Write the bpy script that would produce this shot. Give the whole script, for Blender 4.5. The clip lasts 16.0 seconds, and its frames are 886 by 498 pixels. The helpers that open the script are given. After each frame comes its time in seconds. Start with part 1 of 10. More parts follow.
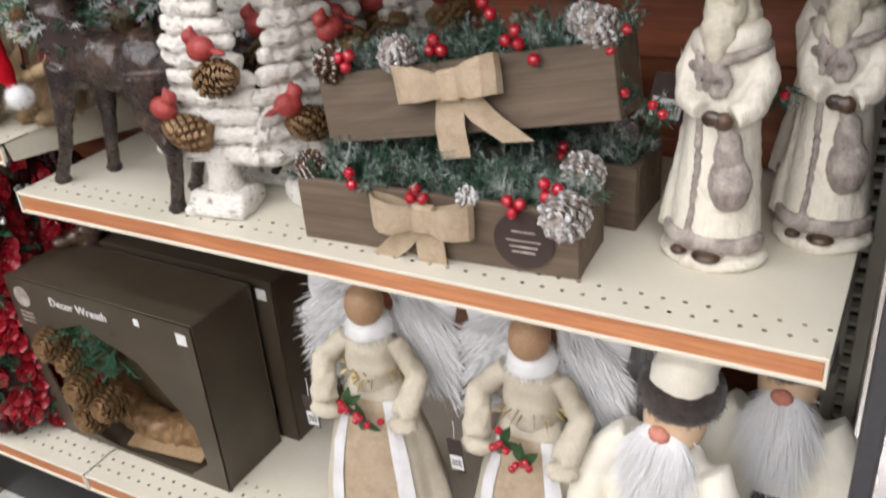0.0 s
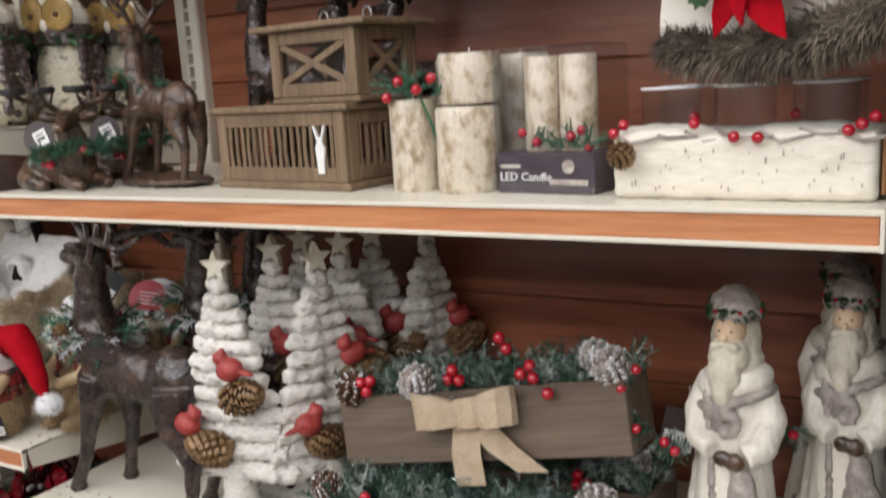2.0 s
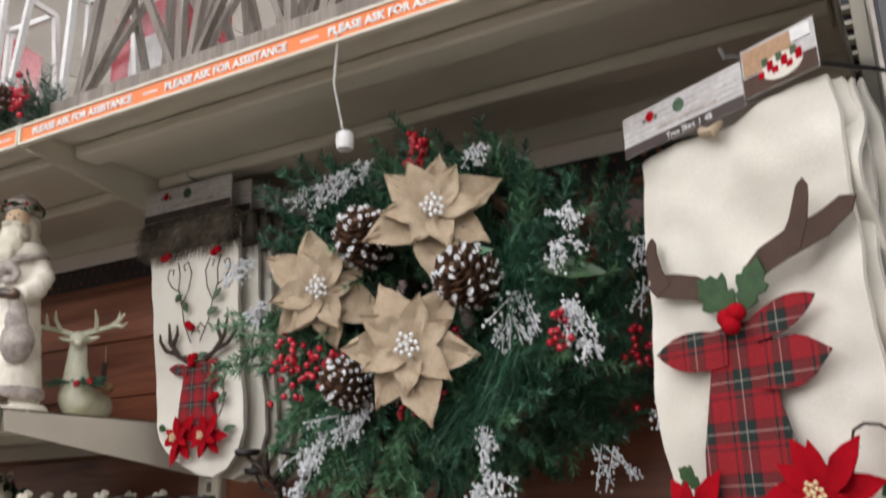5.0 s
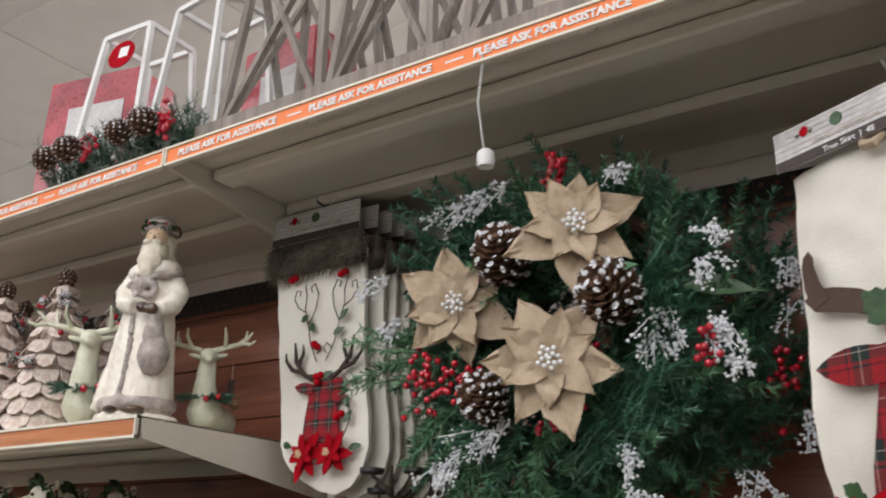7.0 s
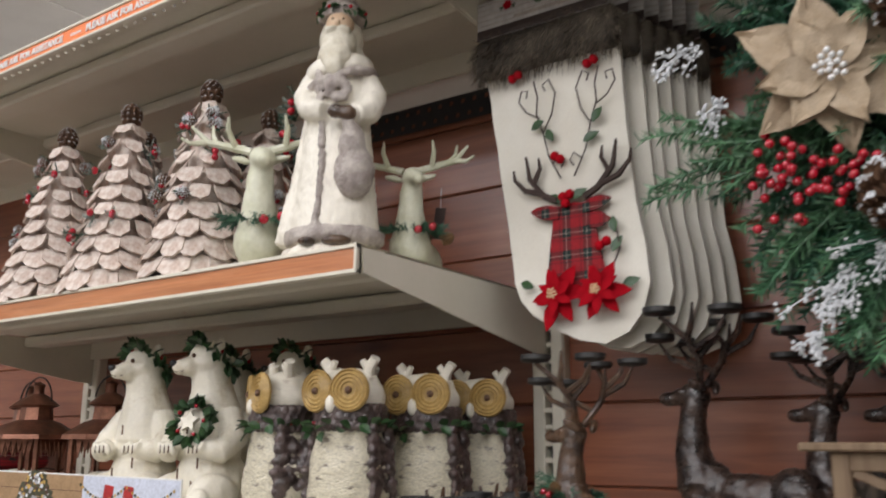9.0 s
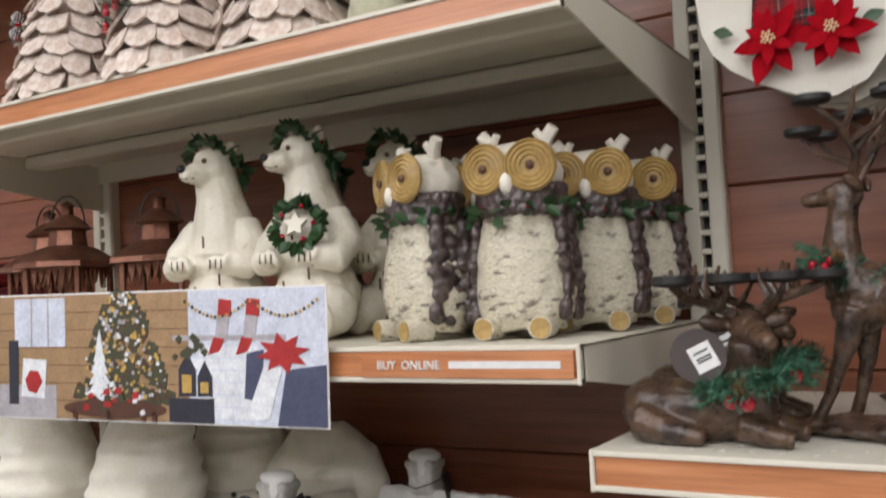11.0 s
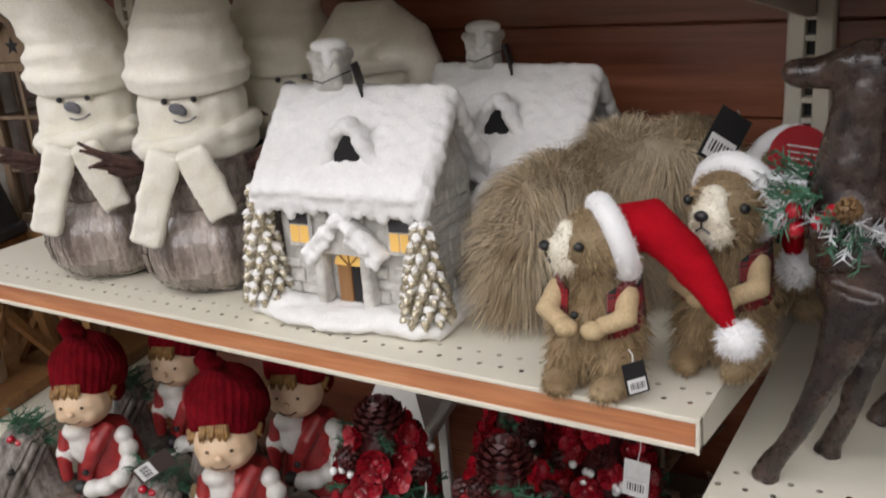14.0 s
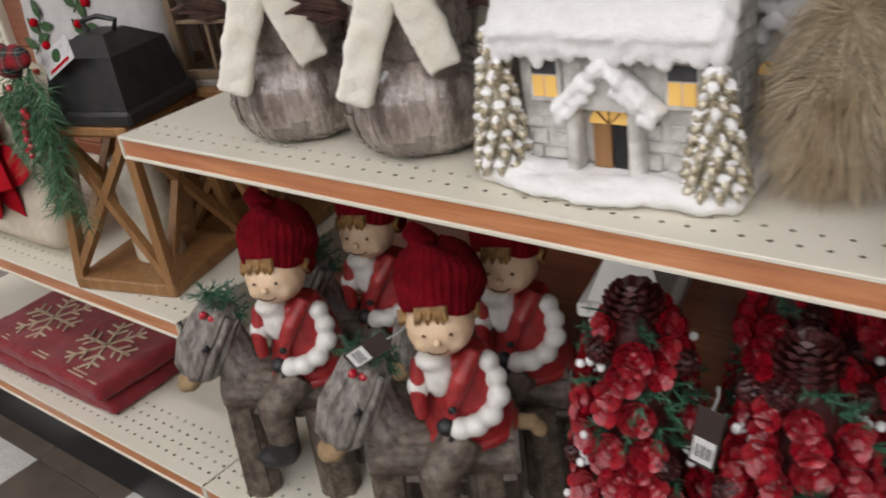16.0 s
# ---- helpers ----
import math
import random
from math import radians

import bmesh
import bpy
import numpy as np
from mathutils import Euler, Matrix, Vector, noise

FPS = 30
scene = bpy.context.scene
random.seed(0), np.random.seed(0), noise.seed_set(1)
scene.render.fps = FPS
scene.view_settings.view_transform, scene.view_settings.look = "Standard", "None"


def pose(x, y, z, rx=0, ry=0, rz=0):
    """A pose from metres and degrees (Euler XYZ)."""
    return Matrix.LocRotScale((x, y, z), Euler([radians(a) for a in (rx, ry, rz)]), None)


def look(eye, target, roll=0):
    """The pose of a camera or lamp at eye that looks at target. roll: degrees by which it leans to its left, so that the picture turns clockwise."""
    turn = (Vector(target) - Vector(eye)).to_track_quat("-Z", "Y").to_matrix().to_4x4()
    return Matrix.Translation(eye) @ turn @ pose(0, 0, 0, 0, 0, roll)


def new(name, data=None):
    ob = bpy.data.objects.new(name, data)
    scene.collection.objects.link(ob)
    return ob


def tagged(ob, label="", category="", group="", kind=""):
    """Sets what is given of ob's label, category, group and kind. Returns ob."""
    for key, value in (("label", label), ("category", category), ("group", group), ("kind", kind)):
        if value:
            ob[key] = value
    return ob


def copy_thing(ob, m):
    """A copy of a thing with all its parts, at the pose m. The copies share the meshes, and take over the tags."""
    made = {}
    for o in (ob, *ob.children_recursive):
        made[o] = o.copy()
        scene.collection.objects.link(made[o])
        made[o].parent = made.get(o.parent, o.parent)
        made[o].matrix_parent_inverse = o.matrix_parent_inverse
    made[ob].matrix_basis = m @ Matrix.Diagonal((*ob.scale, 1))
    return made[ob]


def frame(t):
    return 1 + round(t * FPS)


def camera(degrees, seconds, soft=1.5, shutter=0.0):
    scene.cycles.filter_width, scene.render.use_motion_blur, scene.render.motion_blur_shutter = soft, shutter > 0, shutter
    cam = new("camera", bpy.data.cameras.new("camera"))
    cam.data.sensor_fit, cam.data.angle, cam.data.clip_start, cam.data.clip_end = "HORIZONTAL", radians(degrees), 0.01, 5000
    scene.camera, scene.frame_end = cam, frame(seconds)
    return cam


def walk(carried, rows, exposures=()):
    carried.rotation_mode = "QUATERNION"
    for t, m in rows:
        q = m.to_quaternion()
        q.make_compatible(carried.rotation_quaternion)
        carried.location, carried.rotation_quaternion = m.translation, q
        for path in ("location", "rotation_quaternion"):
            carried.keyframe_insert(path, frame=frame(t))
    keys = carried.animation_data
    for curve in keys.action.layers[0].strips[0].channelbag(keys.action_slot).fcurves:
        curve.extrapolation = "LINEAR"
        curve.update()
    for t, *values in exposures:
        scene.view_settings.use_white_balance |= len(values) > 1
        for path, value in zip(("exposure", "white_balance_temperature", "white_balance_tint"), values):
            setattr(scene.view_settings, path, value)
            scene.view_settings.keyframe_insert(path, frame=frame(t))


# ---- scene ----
cam = camera(52.8, 16.0, soft=1.9, shutter=0.4)
PATH = [
    (0, (1.253, -1.271, 1.316), (0.367, 0.249, 0.365), -4.8),
    (0.5, (1.254, -1.273, 1.326), (0.316, 0.309, 0.538), -4.4),
    (1, (1.256, -1.276, 1.332), (0.280, 0.349, 0.694), -3.3),
    (1.5, (1.256, -1.284, 1.354), (0.279, 0.381, 0.829), -3.4),
    (2, (1.260, -1.286, 1.386), (0.284, 0.420, 1.017), -3.3),
    (2.5, (1.267, -1.285, 1.395), (0.289, 0.448, 1.204), -2.8),
    (3, (1.250, -1.298, 1.456), (0.306, 0.462, 1.347), -2.5),
    (3.5, (1.249, -1.304, 1.470), (0.319, 0.464, 1.554), -2.1),
    (4, (1.249, -1.308, 1.491), (0.331, 0.451, 1.739), -2.5),
    (4.5, (1.253, -1.324, 1.516), (0.328, 0.403, 1.923), -2.5),
    (5, (1.256, -1.327, 1.533), (0.328, 0.355, 2.090), -1.6),
    (5.2, (1.257, -1.337, 1.541), (0.329, 0.323, 2.158), -1.1),
    (7.3, (1.135, -1.367, 1.472), (0.070, 0.183, 2.151), 1.4),
    (7.5, (1.083, -1.347, 1.474), (0.007, 0.207, 2.128), 1.2),
    (8, (0.965, -1.298, 1.466), (-0.194, 0.240, 2.006), 1.8),
    (8.2, (0.923, -1.283, 1.466), (-0.281, 0.230, 1.978), 2.7),
    (10.3, (0.347, -1.221, 1.430), (-0.627, 0.511, 1.662), -4.1),
    (10.5, (0.334, -1.219, 1.424), (-0.664, 0.504, 1.617), -3.5),
    (11, (0.308, -1.215, 1.406), (-0.713, 0.502, 1.501), -2.8),
    (11.2, (0.293, -1.209, 1.388), (-0.728, 0.510, 1.439), -2.8),
    (11.5, (0.279, -1.208, 1.377), (-0.734, 0.516, 1.341), -2.5),
    (12, (0.256, -1.197, 1.352), (-0.770, 0.511, 1.181), -2.6),
    (12.5, (0.233, -1.192, 1.330), (-0.790, 0.501, 1.036), -2.8),
    (13, (0.221, -1.194, 1.307), (-0.802, 0.473, 0.887), -3.1),
    (13.5, (0.210, -1.193, 1.288), (-0.815, 0.445, 0.770), -3.7),
    (14, (0.194, -1.189, 1.267), (-0.819, 0.418, 0.642), -4.4),
    (14.5, (0.177, -1.185, 1.246), (-0.841, 0.381, 0.532), -3.9),
    (15, (0.152, -1.183, 1.226), (-0.879, 0.319, 0.401), -4.0),
    (15.2, (0.132, -1.195, 1.212), (-0.910, 0.293, 0.376), -3.6),
    (15.5, (0.087, -1.165, 1.217), (-1.034, 0.242, 0.344), -6.3),
    (16, (-0.040, -1.127, 1.233), (-1.214, 0.212, 0.323), -8.8),
]
walk(cam, [(t, look(eye, target, roll)) for t, eye, target, roll in PATH],
     [(0, -0.53), (2, -0.75), (4.5, -0.85), (7.5, -1.04), (9, -1.00), (11, -0.95), (13, -0.98), (14.5, -1.03), (15.5, -1.08), (16, -1.10)])

# ---- light: a shop hall under unseen area lamps at the ceiling ----
world = bpy.data.worlds.new("hall")
scene.world = world
world.use_nodes = True
world.node_tree.nodes["Background"].inputs[0].default_value = (0.9, 0.95, 1.0, 1)
world.node_tree.nodes["Background"].inputs[1].default_value = 0.015
scene.view_settings.exposure = -0.45
CEILING = 3.9


def strip_lamp(x, y, sx, sy, watts, turn):
    lamp = bpy.data.lights.new("tube_light", "AREA")
    lamp.shape, lamp.size, lamp.size_y, lamp.energy = "RECTANGLE", sx, sy, watts
    lamp.color = (0.995, 0.98, 1.018)
    ob = new("tube_light", lamp)
    ob.matrix_world = pose(x, y, CEILING - 0.14, turn, 0, 0)
    return ob


# added lamp rows: some tilted into the shelves, others bouncing off walls and floor
for lamp_y, watts, turn in ((-1.7, 138, 0), (-3.4, 190, 10), (-5.6, 245, 30), (-7.8, 210, 50), (-8.8, 110, -30), (-9.8, 125, -20), (2.6, 700, 0), (5.0, 900, 0)):
    strip_lamp(-0.2, lamp_y, 9.0, 0.3, watts, turn)


# ---- mesh kit ----
class Geo:
    """Vertices and faces of one mesh, gathered piece by piece."""

    def __init__(self, seed=1):
        self.v, self.f, self.rng = [], [], random.Random(seed)

    def add(self, verts, faces, m=None):
        n = len(self.v)
        self.v += [tuple(m @ Vector(p)) for p in verts] if m is not None else [tuple(p) for p in verts]
        self.f += [tuple(i + n for i in f) for f in faces]
        return self

    def box(self, c, s, bev=0.003, m=None):
        """A box with chamfered edges: its middle and full sizes."""
        h = [k / 2 for k in s]
        b = min(bev, *[k * 0.45 for k in h])
        ids, vs = {}, []
        for a in (-1, 1):
            for e in (-1, 1):
                for g in (-1, 1):
                    for ax in range(3):
                        p = [a * (h[0] - b), e * (h[1] - b), g * (h[2] - b)]
                        p[ax] = (a, e, g)[ax] * h[ax]
                        ids[(a, e, g, ax)] = len(vs)
                        vs.append((p[0] + c[0], p[1] + c[1], p[2] + c[2]))
        fs = []
        for ax in range(3):
            o = [k for k in range(3) if k != ax]
            for sg in (-1, 1):
                q = []
                for u, w in ((-1, -1), (1, -1), (1, 1), (-1, 1)):
                    k = [0, 0, 0]
                    k[ax], k[o[0]], k[o[1]] = sg, u, w
                    q.append(ids[(*k, ax)])
                fs.append(q if (sg > 0) == (ax != 1) else q[::-1])
            for u in (-1, 1):
                for w in (-1, 1):
                    k0, k1 = [0, 0, 0], [0, 0, 0]
                    k0[ax], k1[ax] = -1, 1
                    k0[o[0]] = k1[o[0]] = u
                    k0[o[1]] = k1[o[1]] = w
                    q = [ids[(*k0, o[0])], ids[(*k1, o[0])], ids[(*k1, o[1])], ids[(*k0, o[1])]]
                    fs.append(q if (u * w > 0) == (ax != 1) else q[::-1])
        for a in (-1, 1):
            for e in (-1, 1):
                for g in (-1, 1):
                    q = [ids[(a, e, g, k)] for k in range(3)]
                    fs.append(q if a * e * g > 0 else q[::-1])
        return self.add(vs, fs, m)

    def ball(self, c, r, rot=(0, 0, 0), u=14, w=9, m=None):
        r = (r, r, r) if isinstance(r, (int, float)) else r
        k = pose(*c, *rot)
        k = m @ k if m is not None else k
        vs, fs = [(0, 0, -r[2])], []
        for j in range(1, w):
            a = math.pi * j / w - math.pi / 2
            for i in range(u):
                b = 2 * math.pi * i / u
                vs.append((r[0] * math.cos(a) * math.cos(b), r[1] * math.cos(a) * math.sin(b), r[2] * math.sin(a)))
        vs.append((0, 0, r[2]))
        top = len(vs) - 1
        for i in range(u):
            n = (i + 1) % u
            fs.append((0, 1 + n, 1 + i))
            for j in range(w - 2):
                o = 1 + j * u
                fs.append((o + i, o + n, o + u + n, o + u + i))
            o = 1 + (w - 2) * u
            fs.append((o + i, o + n, top))
        return self.add(vs, fs, k)

    def tube(self, pts, rads, seg=8, cap=True, m=None):
        """A round bar along points, with a radius at each."""
        pts = [Vector(p) for p in pts]
        if isinstance(rads, (int, float)):
            rads = [rads] * len(pts)
        vs, fs, side = [], [], None
        for i, p in enumerate(pts):
            d = (pts[min(i + 1, len(pts) - 1)] - pts[max(i - 1, 0)]).normalized()
            if side is None:
                side = d.orthogonal().normalized()
            side = (side - d * side.dot(d)).normalized()
            up = d.cross(side)
            for k in range(seg):
                a = 2 * math.pi * k / seg
                vs.append(p + (side * math.cos(a) + up * math.sin(a)) * rads[i])
        for i in range(len(pts) - 1):
            for k in range(seg):
                n = (k + 1) % seg
                fs.append((i * seg + k, i * seg + n, (i + 1) * seg + n, (i + 1) * seg + k))
        if cap:
            fs.append(tuple(range(seg - 1, -1, -1)))
            e = (len(pts) - 1) * seg
            fs.append(tuple(range(e, e + seg)))
        return self.add(vs, fs, m)

    def lathe(self, prof, seg=28, m=None, sx=1.0, sy=1.0, close=True):
        """A turned body: (radius, height) from the bottom up."""
        vs, fs = [], []
        for r, z in prof:
            for k in range(seg):
                a = 2 * math.pi * k / seg
                vs.append((r * math.cos(a) * sx, r * math.sin(a) * sy, z))
        for i in range(len(prof) - 1):
            for k in range(seg):
                n = (k + 1) % seg
                fs.append((i * seg + k, i * seg + n, (i + 1) * seg + n, (i + 1) * seg + k))
        if close:
            fs.append(tuple(range(seg - 1, -1, -1)))
            e = (len(prof) - 1) * seg
            fs.append(tuple(range(e, e + seg)))
        return self.add(vs, fs, m)

    def prism(self, outline, y0, y1, m=None):
        """An outline in x and z, drawn out from y0 to y1."""
        n = len(outline)
        vs = [(x, y0, z) for x, z in outline] + [(x, y1, z) for x, z in outline]
        fs = [tuple(range(n)), tuple(range(2 * n - 1, n - 1, -1))]
        fs += [(i, n + i, n + (i + 1) % n, (i + 1) % n) for i in range(n)]
        return self.add(vs, fs, m)

    def blade(self, p, d, length, w, bend=0.0, side=None):
        """A hair, needle or blade of straw: two bent quads ending in a point."""
        p, d = Vector(p), Vector(d).normalized()
        s = (side or d.cross(Vector((self.rng.uniform(-1, 1), self.rng.uniform(-1, 1), self.rng.uniform(-1, 1))))).normalized() * w / 2
        mid = p + d * length * 0.5 + Vector((0, 0, -bend * length * 0.25))
        tip = p + d * length + Vector((0, 0, -bend * length))
        return self.add([p - s, p + s, mid + s * 0.8, mid - s * 0.8, tip], [(0, 1, 2, 3), (3, 2, 4)])

    def leaf(self, m, length, width, fold=0.25, droop=0.2, thick=0.0012):
        """A pointed leaf or petal along x, folded at its rib, with a little thickness."""
        prof = ((0, 0.12), (0.25, 0.75), (0.5, 1.0), (0.75, 0.66), (1.0, 0.0))
        vs, n = [], len(prof)
        for low in (0, -thick):
            for u, k in prof:
                z = -droop * length * u * u + low
                vs += [(u * length, -k * width / 2, z + fold * k * width / 2), (u * length, 0, z), (u * length, k * width / 2, z + fold * k * width / 2)]
        fs = []
        for i in range(n - 1):
            for j in range(2):
                a = i * 3 + j
                fs.append((a, a + 3, a + 4, a + 1))
                a += n * 3
                fs.append((a + 1, a + 4, a + 3, a))
        return self.add(vs, fs, m)

    def rough(self, amp, scale=20.0, seed=0.0):
        """Moves every point a little, by a smooth noise."""
        out = []
        for p in self.v:
            q = Vector(p) * scale + Vector((seed, seed * 1.7, -seed))
            out.append(tuple(Vector(p) + noise.noise_vector(q) * amp))
        self.v = out
        return self

    def mesh(self, name, smooth=True, angle=None):
        me = bpy.data.meshes.new(name)
        me.from_pydata(self.v, [], self.f)
        me.polygons.foreach_set("use_smooth", [smooth] * len(me.polygons))
        if angle:
            me.set_sharp_from_angle(angle=radians(angle))
        me.update()
        return me


def part(name, geo, mat, parent=None, label="", smooth=True, angle=40, m=None):
    """Links a Geo or mesh as ONE object, under a thing or a part."""
    me = geo.mesh(name, smooth, angle if smooth else None) if isinstance(geo, Geo) else geo
    if not me.materials:
        me.materials.append(mat)
    ob = new(name, me)
    ob.parent = parent
    if m is not None:
        ob.matrix_basis = m
    return tagged(ob, label) if label else ob


def thing(name, label, category, m, group="", kind=""):
    ob = new(name)
    ob.empty_display_size = 0.05
    ob.matrix_basis = m
    return tagged(ob, label, category, group, kind)


WORKSHOP = bpy.data.scenes.new("workshop")


def settled(ob):
    """The finished mesh of an object with modifiers or letters, made in a side room; the object is removed."""
    WORKSHOP.collection.objects.link(ob)
    WORKSHOP.view_layers[0].update()
    out = bpy.data.meshes.new_from_object(ob.evaluated_get(WORKSHOP.view_layers[0].depsgraph))
    bpy.data.objects.remove(ob)
    return out


def sculpt(geo, name, voxel=0.004, smooth=6, amp=0.0, scale=40.0):
    """Melts overlapping pieces into one skin, with a fine unevenness."""
    me = bpy.data.meshes.new("clay")
    me.from_pydata(geo.v, [], geo.f)
    ob = bpy.data.objects.new("clay", me)
    r = ob.modifiers.new("r", "REMESH")
    r.mode, r.voxel_size = "VOXEL", voxel
    if smooth:
        s = ob.modifiers.new("s", "SMOOTH")
        s.factor, s.iterations = 0.5, smooth
    out = settled(ob)
    out.name = name
    if amp:
        co = [v.co.copy() for v in out.vertices]
        no = [v.normal.copy() for v in out.vertices]
        flat = []
        for c, n in zip(co, no):
            flat.extend(c + n * (noise.noise(c * scale) * amp + noise.noise(c * scale * 3.1) * amp * 0.4))
        out.vertices.foreach_set("co", flat)
    out.polygons.foreach_set("use_smooth", [True] * len(out.polygons))
    out.update()
    return out


def surface_points(me, count, rng):
    """Random points on a mesh, with their normals."""
    polys = [p for p in me.polygons if p.area > 1e-9]
    out = []
    for p in rng.choices(polys, weights=[p.area for p in polys], k=count):
        vs = [me.vertices[i].co for i in p.vertices]
        w = [rng.random() + 0.01 for _ in vs]
        t = sum(w)
        out.append((sum((v * (k / t) for v, k in zip(vs, w)), Vector()), p.normal.copy()))
    return out


def fur(me, count, length, width, rng, comb=(0, 0, -0.4), spread=0.5, bend=0.2):
    g = Geo()
    g.rng = rng
    for p, n in surface_points(me, count, rng):
        d = n * 0.6 + Vector(comb) + Vector((rng.gauss(0, spread), rng.gauss(0, spread), rng.gauss(0, spread))) * 0.5
        g.blade(p - n * 0.002, d, length * rng.uniform(0.6, 1.15), width, bend)
    return g


def sprig(g, p, d, length, needle, count, width=0.0012, stem=True):
    """A conifer twig: a stem with needles all round."""
    p, d = Vector(p), Vector(d).normalized()
    a = d.orthogonal().normalized()
    b = d.cross(a)
    bow = Vector((g.rng.uniform(-1, 1), g.rng.uniform(-1, 1), g.rng.uniform(-1, 1))) * length * 0.15
    at = lambda u: p + d * length * u + bow * u * u
    if stem:
        g.tube([at(0), at(0.5), at(1)], [0.0016, 0.0013, 0.0008], 4, False)
    for i in range(count):
        u = (i + g.rng.random()) / count
        t = g.rng.uniform(0, 2 * math.pi)
        g.blade(at(u), (a * math.cos(t) + b * math.sin(t)) + d * g.rng.uniform(0.4, 1.1), needle * g.rng.uniform(0.7, 1.1) * (1 - 0.35 * u), width, 0.05)


def pinecone_geo(g, m, r, h, rows=7, seed=0):
    """An open cone: a core with rows of upturned scales. Gives the places of the tips."""
    g.lathe([(r * 0.2, 0), (r * 0.6, h * 0.25), (r * 0.5, h * 0.6), (r * 0.1, h)], 8, m)
    tips = []
    for j in range(rows):
        u = (j + 0.4) / rows
        rr = r * (0.45 + 0.75 * math.sin(math.pi * min(1, u * 0.85 + 0.12))) * (1 - 0.35 * u)
        n = max(5, int(11 * rr / r))
        for i in range(n):
            a = 2 * math.pi * (i + 0.5 * (j % 2)) / n
            k = m @ pose(0, 0, h * u, 0, 0, math.degrees(a)) @ pose(rr * 0.25, 0, 0, 0, -20 - 38 * u, 0)
            w, ln = 2.3 * rr / n * 2.2, rr * 0.85
            g.add([(0, -w * 0.25, 0), (0, w * 0.25, 0), (ln, w * 0.5, 0), (ln * 1.15, 0, 0.002), (ln, -w * 0.5, 0), (0, 0, -0.003), (ln * 0.95, 0, -0.005)],
                  [(0, 1, 2, 3, 4), (1, 0, 5), (4, 3, 6), (3, 2, 6), (2, 1, 5, 6), (0, 4, 6, 5)], k)
            tips.append(k @ Vector((ln * 1.05, 0, 0.001)))
    return tips


def berries(parent, places, r, mat, name="berry"):
    me = None
    for p in places:
        if me is None:
            me = Geo().ball((0, 0, 0), r, u=10, w=7).mesh(name)
        part(name, me, mat, parent, m=pose(*p))


def word(text, size, m, mat, name, parent=None, depth=0.0006, align="LEFT", bold=0.0):
    """Lettering in the built-in font, as a thin mesh."""
    cu = bpy.data.curves.new("letters", "FONT")
    cu.body, cu.size, cu.extrude, cu.align_x, cu.resolution_u = text, size, depth, align, 2
    cu.offset = bold
    me = settled(bpy.data.objects.new("letters", cu))
    me.materials.clear()
    return part(name, me, mat, parent, m=m)


# ---- materials ----
def shader(name):
    m = bpy.data.materials.new(name)
    m.use_nodes = True
    nt = m.node_tree
    return m, nt, nt.nodes["Principled BSDF"]


def node(nt, kind, **values):
    n = nt.nodes.new(kind)
    for k, v in values.items():
        n.inputs[k.replace("_", " ")].default_value = v
    return n


def rgba(c, k=1.0):
    return (min(1, c[0] * k), min(1, c[1] * k), min(1, c[2] * k), 1)


def ramp(nt, fac, stops, sharp=False):
    r = nt.nodes.new("ShaderNodeValToRGB")
    r.color_ramp.interpolation = "CONSTANT" if sharp else "LINEAR"
    while len(r.color_ramp.elements) < len(stops):
        r.color_ramp.elements.new(0.5)
    for e, (p, c) in zip(r.color_ramp.elements, stops):
        e.position, e.color = p, rgba(c)
    nt.links.new(fac, r.inputs[0])
    return r.outputs[0]


def mix(nt, fac, a, b, mode="MIX"):
    n = nt.nodes.new("ShaderNodeMix")
    n.data_type, n.blend_type = "RGBA", mode
    for sock, val in ((n.inputs[0], fac), (n.inputs[6], a), (n.inputs[7], b)):
        if isinstance(val, (int, float)):
            sock.default_value = val
        elif isinstance(val, tuple):
            sock.default_value = rgba(val)
        else:
            nt.links.new(val, sock)
    return n.outputs[2]


def grain(nt, scale, detail=4.0, stretch=(1, 1, 1), rough=0.6, warp=0.0, wander=False):
    """A noise in object space; stretch squeezes it along an axis; wander shifts it from object to object."""
    tc = nt.nodes.new("ShaderNodeTexCoord")
    mp = nt.nodes.new("ShaderNodeMapping")
    mp.inputs["Scale"].default_value = stretch
    nt.links.new(tc.outputs["Object"], mp.inputs[0])
    if wander:
        oi = nt.nodes.new("ShaderNodeObjectInfo")
        sc = nt.nodes.new("ShaderNodeVectorMath")
        sc.operation = "SCALE"
        sc.inputs[0].default_value = (7.0, 13.0, 5.0)
        nt.links.new(oi.outputs["Random"], sc.inputs["Scale"])
        nt.links.new(sc.outputs[0], mp.inputs["Location"])
    n = node(nt, "ShaderNodeTexNoise", Scale=scale, Detail=detail, Roughness=rough, Distortion=warp)
    nt.links.new(mp.outputs[0], n.inputs["Vector"])
    return n.outputs[0]


def bump(nt, bsdf, height, strength, dist=0.002):
    b = node(nt, "ShaderNodeBump", Strength=strength, Distance=dist)
    nt.links.new(height, b.inputs["Height"])
    nt.links.new(b.outputs[0], bsdf.inputs["Normal"])


